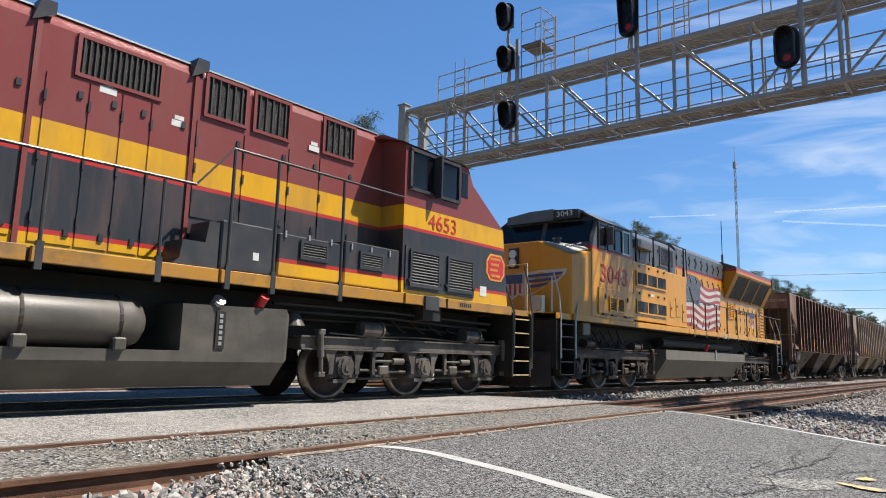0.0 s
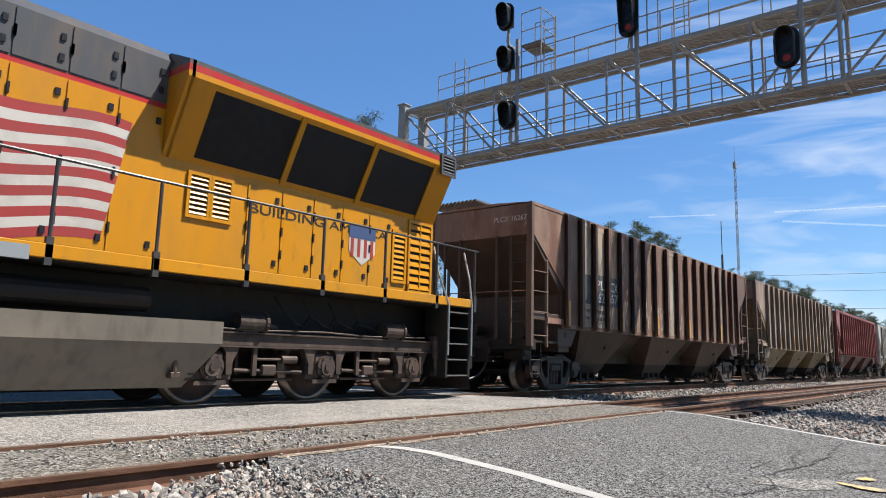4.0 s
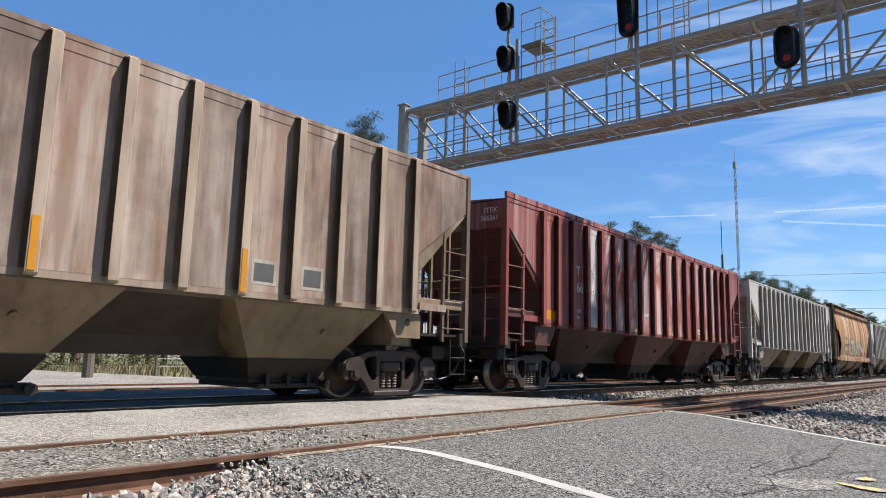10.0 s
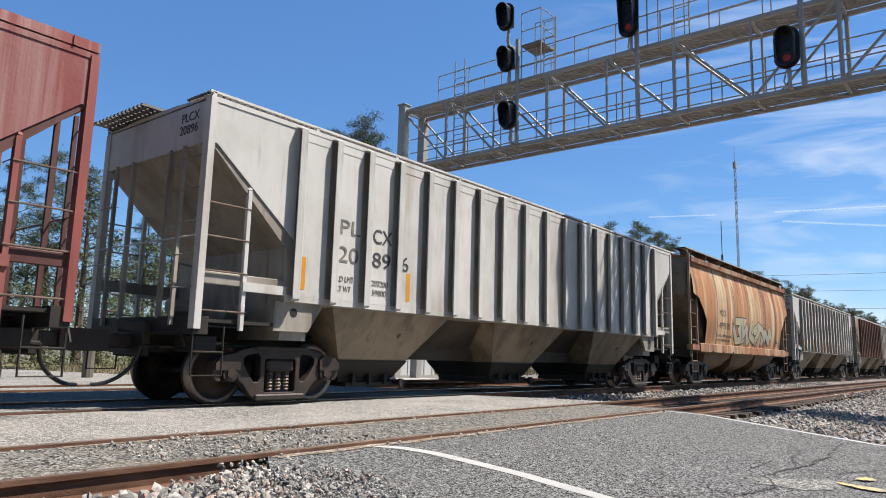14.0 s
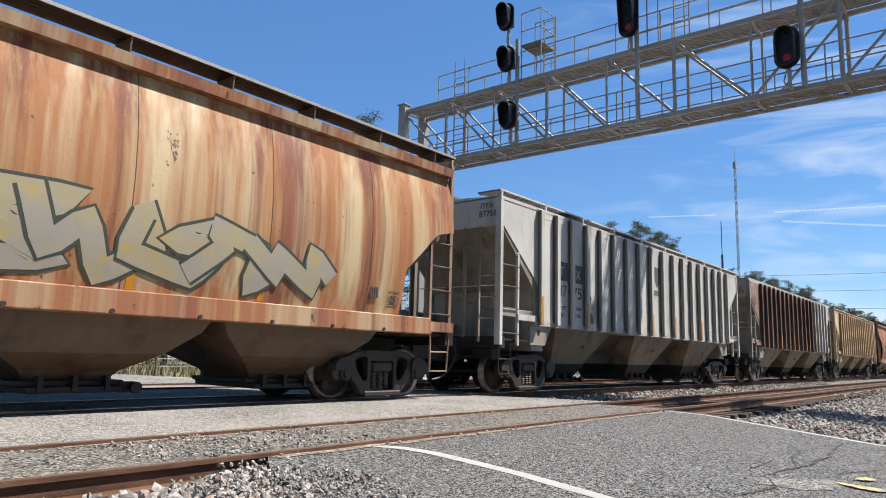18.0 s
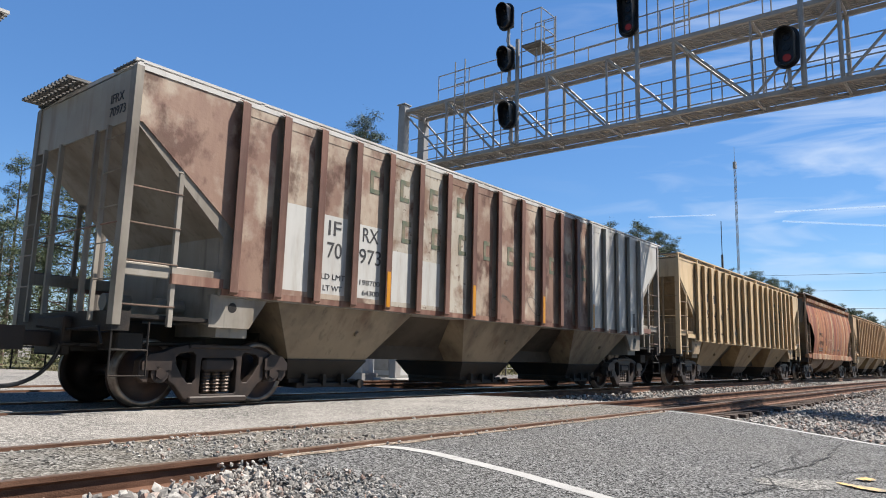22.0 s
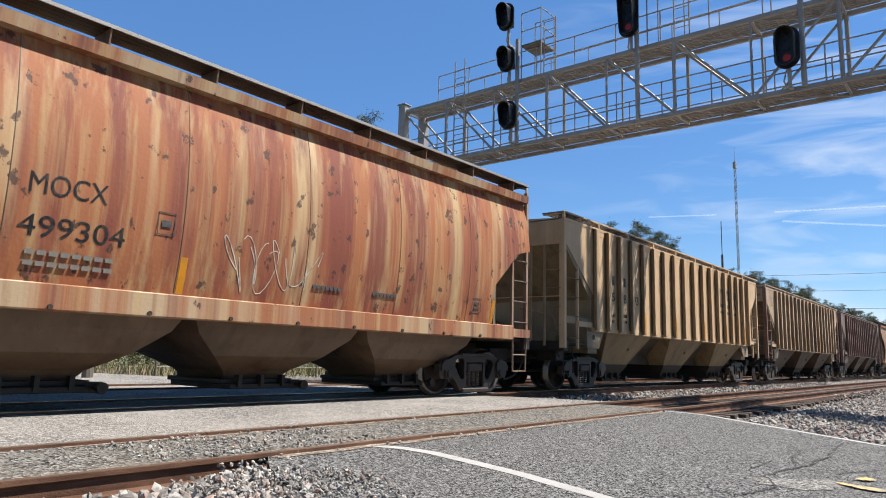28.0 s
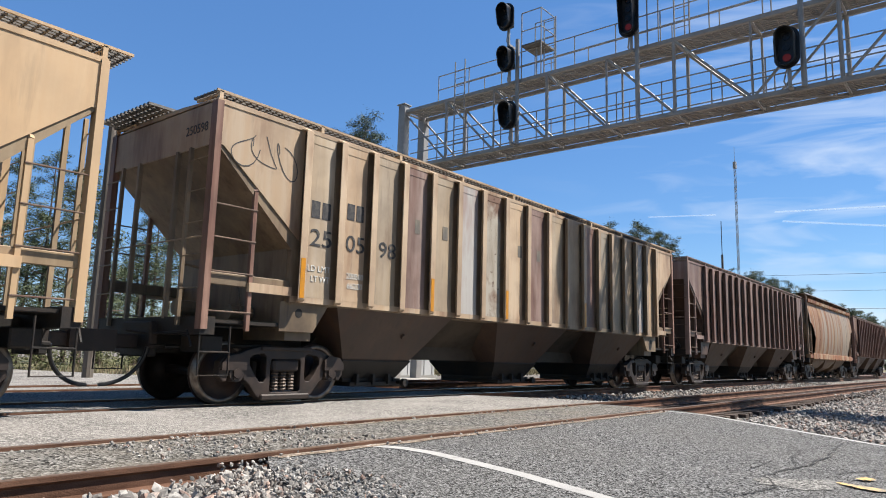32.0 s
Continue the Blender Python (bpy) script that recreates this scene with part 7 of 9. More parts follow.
def b_barrel_post(bm, e, s):
    x = e * (BL + 0.05)
    beam(bm, (x, s * 1.47, 1.2), (x, s * 1.47, 4.5), 0.08, 0.08)
    bent(bm, [(x, s * 1.47, 4.45), (x + e * 0.05, s * 1.44, 4.62), (x + e * 0.02, s * 1.2, 4.70)], 0.03)


def b_barrel_ladder(bm, e, s):
    x = e * (BL - 0.55)
    beam(bm, (x, s * 1.5, 1.2), (x, s * 1.5, 2.9), 0.06, 0.06)
    bent(bm, [(x, s * 1.5, 2.9), (x - e * 0.03, s * 1.5, 3.05), (x - e * 0.1, s * 1.55, 3.05)], 0.03)


def b_barrel_step(bm, e, s):
    x0, x1 = e * (BL + 0.05), e * (BL - 0.5)
    bent(bm, [(x0, s * 1.5, 1.25), (x0 - e * 0.06, s * 1.5, 0.50), (x1, s * 1.5, 0.50), (x1, s * 1.5, 1.25)], 0.02)
    rod(bm, (x0 - e * 0.03, s * 1.5, 0.85), (x1, s * 1.5, 0.85), 0.016)


def barrel_lettering(text, size, material, car, x, z, width):
    """Stencilled writing that follows the side's curve."""
    ob = lettering(text, size, material, car, None, width=width)
    me = ob.data.copy()
    ob.data = me
    for v in me.vertices:
        px, pz = x + v.co.x, z + v.co.y
        v.co = (px, -barrel_y(pz) - 0.003 - 0.3 * abs(v.co.z), pz)
    return ob


def b_weld_seam(bm, s):
    """A thin upright weld bead that follows the curved side."""
    zs = [1.47 + k * (B_TOP - 1.47) / 12 for k in range(13)]
    loft(bm, [[(-0.007, s * (barrel_y(z) - 0.004), z), (0.007, s * (barrel_y(z) - 0.004), z), (0.004, s * (barrel_y(z) + 0.005), z), (-0.004, s * (barrel_y(z) + 0.005), z)] for z in zs])


def barrel_hopper(label, X0, skin, lip, sill, under, end, marks=(), end_marks=(), reflect=(-5.0, -1.0, 3.0, 5.3), tags=None):
    car = thing("covered_hopper", label, "freight car", "barrel-sided covered hoppers of the train", pose(X0 + BL, 0, 0))
    TRAIN.append((car, X0 + BL))
    put("hopper_body", mesh("barrel_core", b_barrel_core), end, car)
    for k, x in enumerate((-3.2, 0.0, 3.2)):
        bay = put("hopper_bay", mesh("barrel_bay%d" % k, lambda bm: b_barrel_bay(bm, x)), under, car)
        put("outlet_gate", mesh("barrel_gate%d" % k, lambda bm: b_gate(bm, x)), under_black, bay)
    put("roof", mesh("barrel_roof", b_barrel_roof), lip, car)
    put("center_sill", mesh("barrel_center", lambda bm: box(bm, -BL - 0.2, BL + 0.2, -0.2, 0.2, 0.72, 1.1)), under_black, car)
    for s in (-1, 1):
        sk = put("barrel_side", mesh("barrel%d" % s, lambda bm: b_barrel(bm, s)), skin, car)
        for p in sk.data.polygons:
            p.use_smooth = True
        for k in range(5):
            put("weld_seam", mesh("seam%d" % s, lambda bm: b_weld_seam(bm, s)), rust_under, car, pose(-4.0 + 2.06 * k, 0, 0))
        put("top_lip", mesh("lip%d" % s, lambda bm: b_lip(bm, s)), lip, car)
        put("side_sill", mesh("barrel_sill%d" % s, lambda bm: b_barrel_sill(bm, s)), sill, car)
        # Board is coloured black to hold the shade of its underside.
        rb = put("running_board", mesh("barrel_board%d" % s, lambda bm: b_barrel_board(bm, s)), under_black, car, None, "rusty grating walkway, black for its shaded underside")
        put("edge_rail", mesh("bb_edge%d" % s, lambda bm: box(bm, -BL - 0.2, BL + 0.2, s * 1.43, s * 1.45, 4.68, 4.725)), galv, rb)
        for k in range(9):
            put("bracket", mesh("board_bracket%d" % s, lambda bm: b_board_bracket(bm, s)), rust_under, rb, pose(-BL + 0.4 + k * (2 * BL - 0.8) / 8, 0, 0))
        for k in range(9):
            put("bolt", mesh("sill_bolt", lambda bm: rod(bm, (0, 0.0, 0), (0, -0.02, 0), 0.03, 8)), under_black, car, pose(-4.6 + k * 1.15, s * 1.61, 1.2))
        for e in (-1, 1):
            put("corner_post", mesh("bpost%d%d" % (e, s), lambda bm: b_barrel_post(bm, e, s)), rust_post, car)
            lad = put("ladder", mesh("bladder%d%d" % (e, s), lambda bm: b_barrel_ladder(bm, e, s)), rust_post, car)
            for k in range(4):
                z = 1.55 + k * 0.45
                put("rung", mesh("brung%d%d%d" % (e, s, k), lambda bm: rod(bm, (e * (BL + 0.05), s * 1.52, z), (e * (BL - 0.57), s * 1.52, z), 0.013)), rung_brown, lad)
            put("sill_step", mesh("bstep%d%d" % (e, s), lambda bm: b_barrel_step(bm, e, s)), rust_post, car)
    for e in (-1, 1):
        put("end_sill", mesh("bend_sill%d" % e, lambda bm: (box(bm, e * (BL - 0.05), e * (BL + 0.18), -1.5, 1.5, 0.98, 1.22), box(bm, e * (BL - 1.6), e * BL, -1.4, 1.4, 1.14, 1.2))), under_black, car)
        for y in (-0.6, 0.6):
            put("end_post", mesh("bend_post%d%d" % (e, round(y * 10)), lambda bm: beam(bm, (e * (BL + 0.02), y, 1.2), (e * (BL + 0.02), y, 4.2), 0.1, 0.08)), end, car)
        put("coupler", mesh("bcoupler%d" % e, lambda bm: b_coupler(bm, e, BL + 0.1)), truck_iron, car)
        put("brake_hose", mesh("bhose%d" % e, lambda bm: b_brake_hose(bm, e, BL + 0.1)), black_paint, car)
        freight_truck(car, e * (BL - 1.35))
    for x in reflect:
        put("reflector", mesh("reflector_b", lambda bm: loft(bm, [[(0, -barrel_y(z) - 0.004, z), (0.1, -barrel_y(z) - 0.004, z), (0.1, -barrel_y(z) + 0.01, z), (0, -barrel_y(z) + 0.01, z)] for z in (1.48, 1.7, 1.95)])), reflector, car, pose(x, 0, 0), "yellow reflective strip")
    for text, x, z, size, col, width in marks:
        if text.startswith("#"):
            n = int(text[1:])
            for i in range(n):
                put("mark_bar", mesh("bar%d_%d_%d" % (n, size * 1000, width * 1000), lambda bm: box(bm, 0, width / n * 0.78, -0.003, 0, 0, size)), col, car, pose(x + i * width / n, -barrel_y(z + size / 2) - 0.009, z))
            continue
        barrel_lettering(text, size, col, car, x, z, width)
    for text, y, z, size, col in end_marks:
        lettering(text, size, col, car, on_front(-BL + 0.018, y, z))
    return car


rust_a = rust_paint("rust_streaked_cream_paint", (0.62, 0.475, 0.28), (0.40, 0.145, 0.045), (0.21, 0.058, 0.03), 0.425, 0.92, 0.66)
rust_b = rust_paint("rust_covered_cream_paint", (0.58, 0.40, 0.21), (0.39, 0.12, 0.042), (0.23, 0.055, 0.033), 0.37, 0.92, 0.60)
rust_c = rust_paint("rust_stained_grey_paint", (0.32, 0.26, 0.20), (0.30, 0.13, 0.06), (0.18, 0.07, 0.04), 0.48)
rust_lip = rust_paint("rusty_lip_paint", (0.50, 0.36, 0.22), (0.34, 0.12, 0.05), (0.2, 0.06, 0.04), 0.44)
rust_under = car_paint("rusty_brown_underbody", (0.16, 0.095, 0.055), (0.21, 0.135, 0.08), (0.09, 0.036, 0.018), (0.035, 0.022, 0.016))
rust_post = car_paint("rust_stained_post_paint", (0.34, 0.23, 0.155), (0.42, 0.31, 0.22), (0.20, 0.085, 0.045), (0.08, 0.05, 0.035))
cream_end = car_paint("dirty_cream_end_paint", (0.24, 0.20, 0.145), (0.32, 0.28, 0.21), (0.13, 0.075, 0.04), (0.07, 0.055, 0.04))
# ---- signal gantry ----
GX0, GX1, GZ0, GZ1 = 18.6, 19.75, 7.74, 9.95
G_BAYS = [7.5 - 2.09 * k for k in range(12)]
G_SIZE = 1.11  # the gantry's drawing is kept at nine tenths of its true size
G_POSE = Matrix.Translation(EYE) @ Matrix.Scale(G_SIZE, 4) @ Matrix.Translation((-EYE[0], -EYE[1], -EYE[2]))
g = thing("signal_gantry", "galvanised steel lattice signal gantry spanning the tracks", "signal gantry", "", G_POSE)


deck_steel = surf("pale_walkway_grating", (0.40, 0.37, 0.33), 0.6, 0.2, [((0.30, 0.26, 0.21), (4, 4, 4), 0.45, 0.7, 0.7)], 0.3, 60)


def gpart(name, build, material, label="", parent=None):
    return part(name, made(build), material, parent or g, label)


YL, YR = G_BAYS[0], G_BAYS[-1]
for x in (GX0, GX1):
    for z in (GZ0, GZ1):
        gpart("chord", lambda bm: (box(bm, x - 0.05, x + 0.05, YR, YL, z - 0.06, z + 0.06)), galv)
    for k, y in enumerate(G_BAYS):
        r = 0.055 if k % 2 else 0.035
        gpart("upright", lambda bm: rod(bm, (x, y, GZ0), (x, y, GZ1), r, 8), galv)
    for k in range(len(G_BAYS) - 1):
        a, b = G_BAYS[k], G_BAYS[k + 1]
        down = (a + b) / 2 > -4.0
        gpart("diagonal", lambda bm: rod(bm, (x, a, GZ1 if down else GZ0), (x, b, GZ0 if down else GZ1), 0.04, 8), galv)
for z, dz in ((GZ0, 0.0), (GZ1, 0.0)):
    for k in range(len(G_BAYS) - 1):
        a, b = G_BAYS[k], G_BAYS[k + 1]
        gpart("cross_bar", lambda bm: beam(bm, (GX0, a, z), (GX1, a, z), 0.06, 0.06), galv)
        gpart("lateral_brace", lambda bm: rod(bm, (GX0, a, z - 0.03), (GX1, b, z - 0.03), 0.028, 6), galv)

        def b_deck(bm):
            for i in range(9):
                xx = GX0 + 0.08 + i * (GX1 - GX0 - 0.2) / 8
                box(bm, xx - 0.03, xx + 0.03, b, a, z + 0.062, z + 0.092)
            for i in range(10):
                yy = b + (i + 0.5) * (a - b) / 10
                box(bm, GX0 + 0.05, GX1 - 0.05, yy - 0.02, yy + 0.02, z + 0.067, z + 0.087)
        gpart("walkway_grating", b_deck, deck_steel, "weathered steel grating")
for z in (GZ0, GZ1):
    for x in (GX0 + 0.1, GX1 - 0.1):
        for dz in (0.55, 1.08):
            gpart("handrail", lambda bm: rod(bm, (x, YR, z + dz), (x, YL - (1.6 if z > 9 else 0.3), z + dz), 0.022, 6), galv)
        for k in range(16):
            y = YR + 0.3 + k * (YL - YR - 1.9) / 15
            gpart("railing_post", lambda bm: rod(bm, (x, y, z), (x, y, z + 1.08), 0.02, 6), galv)
for y in (YL, YR):
    for x in (GX0, GX1):
        gpart("column", lambda bm: (box(bm, x - 0.16, x + 0.16, y - 0.16, y + 0.16, -0.3, GZ1 + 0.25, 0.02)), galv)
        gpart("column_cap", lambda bm: box(bm, x - 0.2, x + 0.2, y - 0.2, y + 0.2, GZ1 + 0.25, GZ1 + 0.29), galv)
    for k in range(4):
        gpart("column_brace", lambda bm: rod(bm, (GX0, y, 0.3 + k * 1.8), (GX1, y, 2.1 + k * 1.8), 0.04, 6), galv)
    gpart("footing", lambda bm: box(bm, GX0 - 0.5, GX1 + 0.5, y - 0.6, y + 0.6, -0.6, -0.05, 0.03), surf("footing_concrete_%s" % ("far" if y > 0 else "near"), (0.42, 0.40, 0.37), 0.9, 0, [((0.25, 0.23, 0.2), (2, 2, 2), 0.45, 0.7, 0.7)]))


def gantry_ladder(x, y, z0, z1):
    lad = gpart("ladder", lambda bm: [rod(bm, (x, y + s * 0.22, z0), (x, y + s * 0.22, z1), 0.025, 6) for s in (-1, 1)], galv)
    for k in range(int((z1 - z0) / 0.3)):
        gpart("rung", lambda bm: rod(bm, (x, y - 0.22, z0 + 0.2 + k * 0.3), (x, y + 0.22, z0 + 0.2 + k * 0.3), 0.014, 6), galv, parent=lad)


gantry_ladder(GX0 - 0.1, 4.75, GZ0, 11.3)
for y0, y1, zp, zt in ((1.35, 2.1, 11.05, 12.25), (-3.05, -2.25, 11.75, 13.1), (-7.4, -6.6, 11.75, 13.1)):
    gpart("service_platform", lambda bm: box(bm, GX0 - 0.2, GX0 + 0.7, y0, y1, zp, zp + 0.06), grate)
    for y in (y0, y1):
        for x in (GX0 - 0.18, GX0 + 0.68):
            gpart("platform_post", lambda bm: rod(bm, (x, y, GZ1), (x, y, zt), 0.022, 6), galv)
    for z in (zp + 0.55, zt):
        gpart("platform_rail", lambda bm: bent(bm, [(GX0 - 0.18, y1, z), (GX0 - 0.18, y0, z), (GX0 + 0.68, y0, z), (GX0 + 0.68, y1, z)], 0.02), galv)
    gantry_ladder(GX0 + 0.3, y0 - 0.05, GZ1, zp + 1.0)

lens_dark = surf("dark_signal_lens", (0.015, 0.012, 0.012), 0.15)
red_lens = bpy.data.materials.new("lit_red_signal_lens")
red_lens.use_nodes = True
red_lens.node_tree.nodes["Principled BSDF"].inputs["Base Color"].default_value = (0.12, 0.01, 0.01, 1)
red_lens.node_tree.nodes["Principled BSDF"].inputs["Emission Color"].default_value = (1.0, 0.05, 0.04, 1)
red_lens.node_tree.nodes["Principled BSDF"].inputs["Emission Strength"].default_value = 0.02


def b_backing(bm, w, h):
    pts = []
    for k in range(24):
        a = k * math.pi / 12
        z = (h / 2 - w / 2) * (1 if math.sin(a) >= 0 else -1)
        pts.append((w / 2 * math.cos(a), z + w / 2 * math.sin(a)))
    slab(bm, pts, "x", -0.02, 0.02)


def b_visor(bm, w, h):
    """One deep oval hood round all the lenses, slanted at its mouth."""
    rows = []
    for x0, grow in ((-0.02, 0.0), (-0.36, 0.01), (-0.355, -0.015), (-0.02, -0.02)):
        row = []
        for k in range(24):
            a = k * math.pi / 12
            z = (h / 2 - w / 2) * (1 if math.sin(a) >= 0 else -1) + (w / 2 + grow) * math.sin(a)
            row.append(bm.verts.new((x0 + (0.16 * (0.5 - z / h) if x0 < -0.1 else 0), (w / 2 + grow) * math.cos(a), z - (0.03 if x0 < -0.1 else 0))))
        rows.append(row)
    for a, b in zip(rows, rows[1:]):
        for i in range(24):
            bm.faces.new((a[i], a[(i + 1) % 24], b[(i + 1) % 24], b[i]))
    bmesh.ops.recalc_face_normals(bm, faces=bm.faces[:])


def signal_head(y, z, h, n, mast_to, lit=None, x=GX0 - 0.45, turn=0.0, wide=0.62):
    sg = thing("railway_signal", "black railway signal head with hooded lenses", "railway signal", "signal heads on the gantry", G_POSE @ pose(x, y, z, 0, 0, turn))
    bk = part("backing_plate", made(b_backing, wide, h), black_paint, sg)
    part("visor", made(b_visor, wide - 0.18, h - 0.16), black_paint, bk)
    for k in range(n):
        zz = (n - 1) * 0.14 - k * 0.28 if n > 1 else 0
        if n > 1:
            part("lens", made(lambda bm: rod(bm, (-0.03, 0, 0), (-0.045, 0, 0), 0.10, 14)), red_lens if lit == k else lens_dark, bk, "lit red lens" if lit == k else "", pose(0, 0, zz))
    part("case", made(lambda bm: box(bm, 0.02, 0.26, -0.17, 0.17, -h / 2 + 0.15, h / 2 - 0.15, 0.03)), black_paint, sg)
    part("pole", made(lambda bm: rod(bm, (0.16, 0, mast_to - z), (0.16, 0, -h / 2 + 0.2), 0.05, 10)), galv, sg)
    part("mounting_arm", made(lambda bm: (beam(bm, (0.16, 0, mast_to - z), (0.5, 0, mast_to - z), 0.1, 0.08), bent(bm, [(0.2, 0.06, -h / 2 + 0.1), (0.28, 0.16, (mast_to - z - h / 2) * 0.5), (0.4, 0.1, mast_to - z)], 0.02))), galv, sg)


signal_head(2.55, 12.15, 0.98, 3, 11.2, None)
signal_head(2.50, 10.63, 0.90, 3, 9.85, None)
signal_head(2.42, 8.66, 0.98, 3, 7.75, None)
signal_head(-1.80, 10.92, 1.45, 4, 9.85, 3)
signal_head(-6.00, 8.72, 1.12, 3, 7.75, 2)
signal_head(-6.72, 11.55, 1.55, 4, 10.6, None, wide=1.05)
signal_head(-6.72, 13.35, 1.55, 4, 12.4, None, wide=1.05)
gpart("signal_mast", lambda bm: rod(bm, (GX0 - 0.12, 2.3, GZ0), (GX0 - 0.12, 2.3, 11.4), 0.07, 10), galv)
gpart("signal_mast", lambda bm: rod(bm, (GX0 - 0.12, -1.9, GZ0), (GX0 - 0.12, -1.9, 12.5), 0.07, 10), galv)
gpart("signal_mast", lambda bm: rod(bm, (GX0 - 0.12, -6.3, GZ0), (GX0 - 0.12, -6.3, 14.0), 0.07, 10), galv)
gr_fill = surf("graffiti_silver_yellow", (0.46, 0.39, 0.24), 0.55, 0, [((0.40, 0.36, 0.31), (1.5, 1.5, 1.5), 0.42, 0.6, 0.95), ((0.55, 0.38, 0.10), (3, 3, 3), 0.56, 0.66, 0.8)])
gr_edge = surf("graffiti_dark_outline", (0.05, 0.065, 0.05), 0.6)


def on_barrel(x, z, out):
    return (x, -barrel_y(z) - out, z)


def b_letter(bm, path, w, out):
    """A broad sprayed letter stroke laid on the barrel side: one mitred ribbon."""
    fine = []
    for (xa, za), (xb, zb) in zip(path, path[1:]):
        fine += [(xa + (xb - xa) * i / 5, za + (zb - za) * i / 5) for i in range(5)]
    fine.append(path[-1])
    row = []
    for i, (px, pz) in enumerate(fine):
        a, b = fine[max(0, i - 1)], fine[min(len(fine) - 1, i + 1)]
        d = math.hypot(b[0] - a[0], b[1] - a[1]) or 1.0
        nx, nz = -(b[1] - a[1]) / d * w / 2, (b[0] - a[0]) / d * w / 2
        row.append([bm.verts.new(on_barrel(px + q * nx, min(2.75, max(1.47, pz + q * nz)), out)) for q in (-1, 1)])
    for a, b in zip(row, row[1:]):
        bm.faces.new((a[0], b[0], b[1], a[1]))


SHAPES = [[(0.0, 0.35), (0.3, 0.95), (0.95, 0.85), (0.45, 0.45), (1.05, 0.05), (0.1, 0.1)], [(0.0, 0.0), (0.2, 0.75), (0.45, 0.3), (0.6, 1.0), (1.05, 0.55), (0.9, 0.0)], [(0.2, 0.0), (0.1, 0.6), (0.7, 0.9), (0.95, 0.4), (0.5, 0.35), (1.0, 0.0)], [(0.0, 0.85), (0.35, 0.3), (0.2, 0.0), (0.8, 0.3), (0.65, 0.95), (1.0, 0.5)], [(0.0, 0.1), (0.35, 0.7), (0.3, 0.2), (0.75, 0.85), (0.7, 0.1), (1.0, 0.6)]]


def graffiti_piece(car, x0, z0, w, h, seed):
    rng = random.Random(seed)
    n = len(SHAPES)
    for k, shape in enumerate(SHAPES):
        lw, lh = w / n, h * rng.uniform(0.85, 1.0) * (1.0 - 0.05 * k)
        path = [(x0 + lw * (k + u * 1.55 - 0.3) + rng.uniform(-0.06, 0.06), z0 + 0.1 + lh * (1 - v)) for u, v in shape]
        g1 = part("graffiti", made(b_letter, path, 0.36, 0.006 + 0.003 * k), gr_edge, car, "dark outlined spray letter")
        part("graffiti_fill", made(b_letter, path, 0.275, 0.0075 + 0.003 * k), gr_fill, g1, "yellow and silver spray fill")


c = barrel_hopper("cream barrel-sided hopper streaked with rust and graffiti", 110.86, rust_a, rust_lip, rust_lip, rust_under, cream_end,
                  marks=[("MOCX", -3.75, 2.53, 0.24, letter_dark, 0.74), ("499190", -3.80, 2.06, 0.25, letter_dark, 1.27), ("LD LMT 227700LBS 103500", -4.0, 1.76, 0.09, letter_dark, 1.85), ("LT WT  58300LBS  26500", -4.0, 1.60, 0.09, letter_dark, 1.6), ("#4", 4.3, 1.72, 0.2, letter_dark, 0.2)],
                  end_marks=[("MOCX", -0.7, 3.95, 0.12, letter_dark), ("499190", -0.68, 3.78, 0.12, letter_dark)], reflect=(-1.9, 0.18, 2.1))
stencil_box(c, -2.28, 2.17, 0.24, 0.30, letter_dark, lambda z: -barrel_y(z) - 0.006)
stencil_box(c, 4.75, 1.62, 0.26, 0.24, letter_dark, lambda z: -barrel_y(z) - 0.006, 2)
graffiti_piece(c, -1.75, 1.52, 4.9, 1.0, 4)
scribble(c, -4.95, 1.7, 0.8, 0.7, 4, 0.012, 81, faded_grey, lambda x, z: -barrel_y(z) - 0.006)
c = barrel_hopper("rust-covered barrel-sided hopper with dark lettering", 181.35, rust_b, rust_lip, rust_lip, rust_under, cream_end,
                  marks=[("MOCX", -3.80, 2.43, 0.25, letter_dark, 0.86), ("499304", -3.86, 1.96, 0.25, letter_dark, 1.18), ("#8", -3.75, 1.76, 0.055, faded_grey, 1.0), ("#8", -3.75, 1.64, 0.055, faded_grey, 1.0), ("#7", 0.3, 1.75, 0.06, letter_dark, 0.6), ("#7", 1.6, 1.75, 0.06, letter_dark, 0.6)], reflect=(-1.92, 5.08))
stencil_box(c, -2.30, 2.19, 0.24, 0.29, letter_dark, lambda z: -barrel_y(z) - 0.006)
stencil_box(c, 4.40, 1.66, 0.30, 0.28, letter_dark, lambda z: -barrel_y(z) - 0.006, 2)
scribble(c, -1.25, 1.6, 1.6, 0.75, 6, 0.014, 82, chalk_faint, lambda x, z: -barrel_y(z) - 0.004)
barrel_hopper("grey barrel-sided hopper stained with rust", 250.75, rust_c, rust_lip, rust_lip, rust_under, cream_end, reflect=())
# ---- trees, fence, masts, wires, ballast ----
def leaf_mat(name, a, b):
    return surf(name, a, 0.7, 0, [(b, (0.5, 0.5, 0.5), 0.4, 0.65, 0.9), ((a[0] * 0.5, a[1] * 0.5, a[2] * 0.5), (2.5, 2.5, 2.5), 0.45, 0.7, 0.6)], spec=0.2)


pine_green = leaf_mat("pine_needles", (0.10, 0.13, 0.07), (0.15, 0.175, 0.095))
bush_green = leaf_mat("bush_leaves", (0.12, 0.145, 0.06), (0.22, 0.20, 0.10))
bark = surf("pine_bark", (0.15, 0.105, 0.08), 0.95, 0, [((0.07, 0.05, 0.04), (3, 3, 0.8), 0.42, 0.62, 0.9)], 0.8, 12)
RNG = random.Random(5)


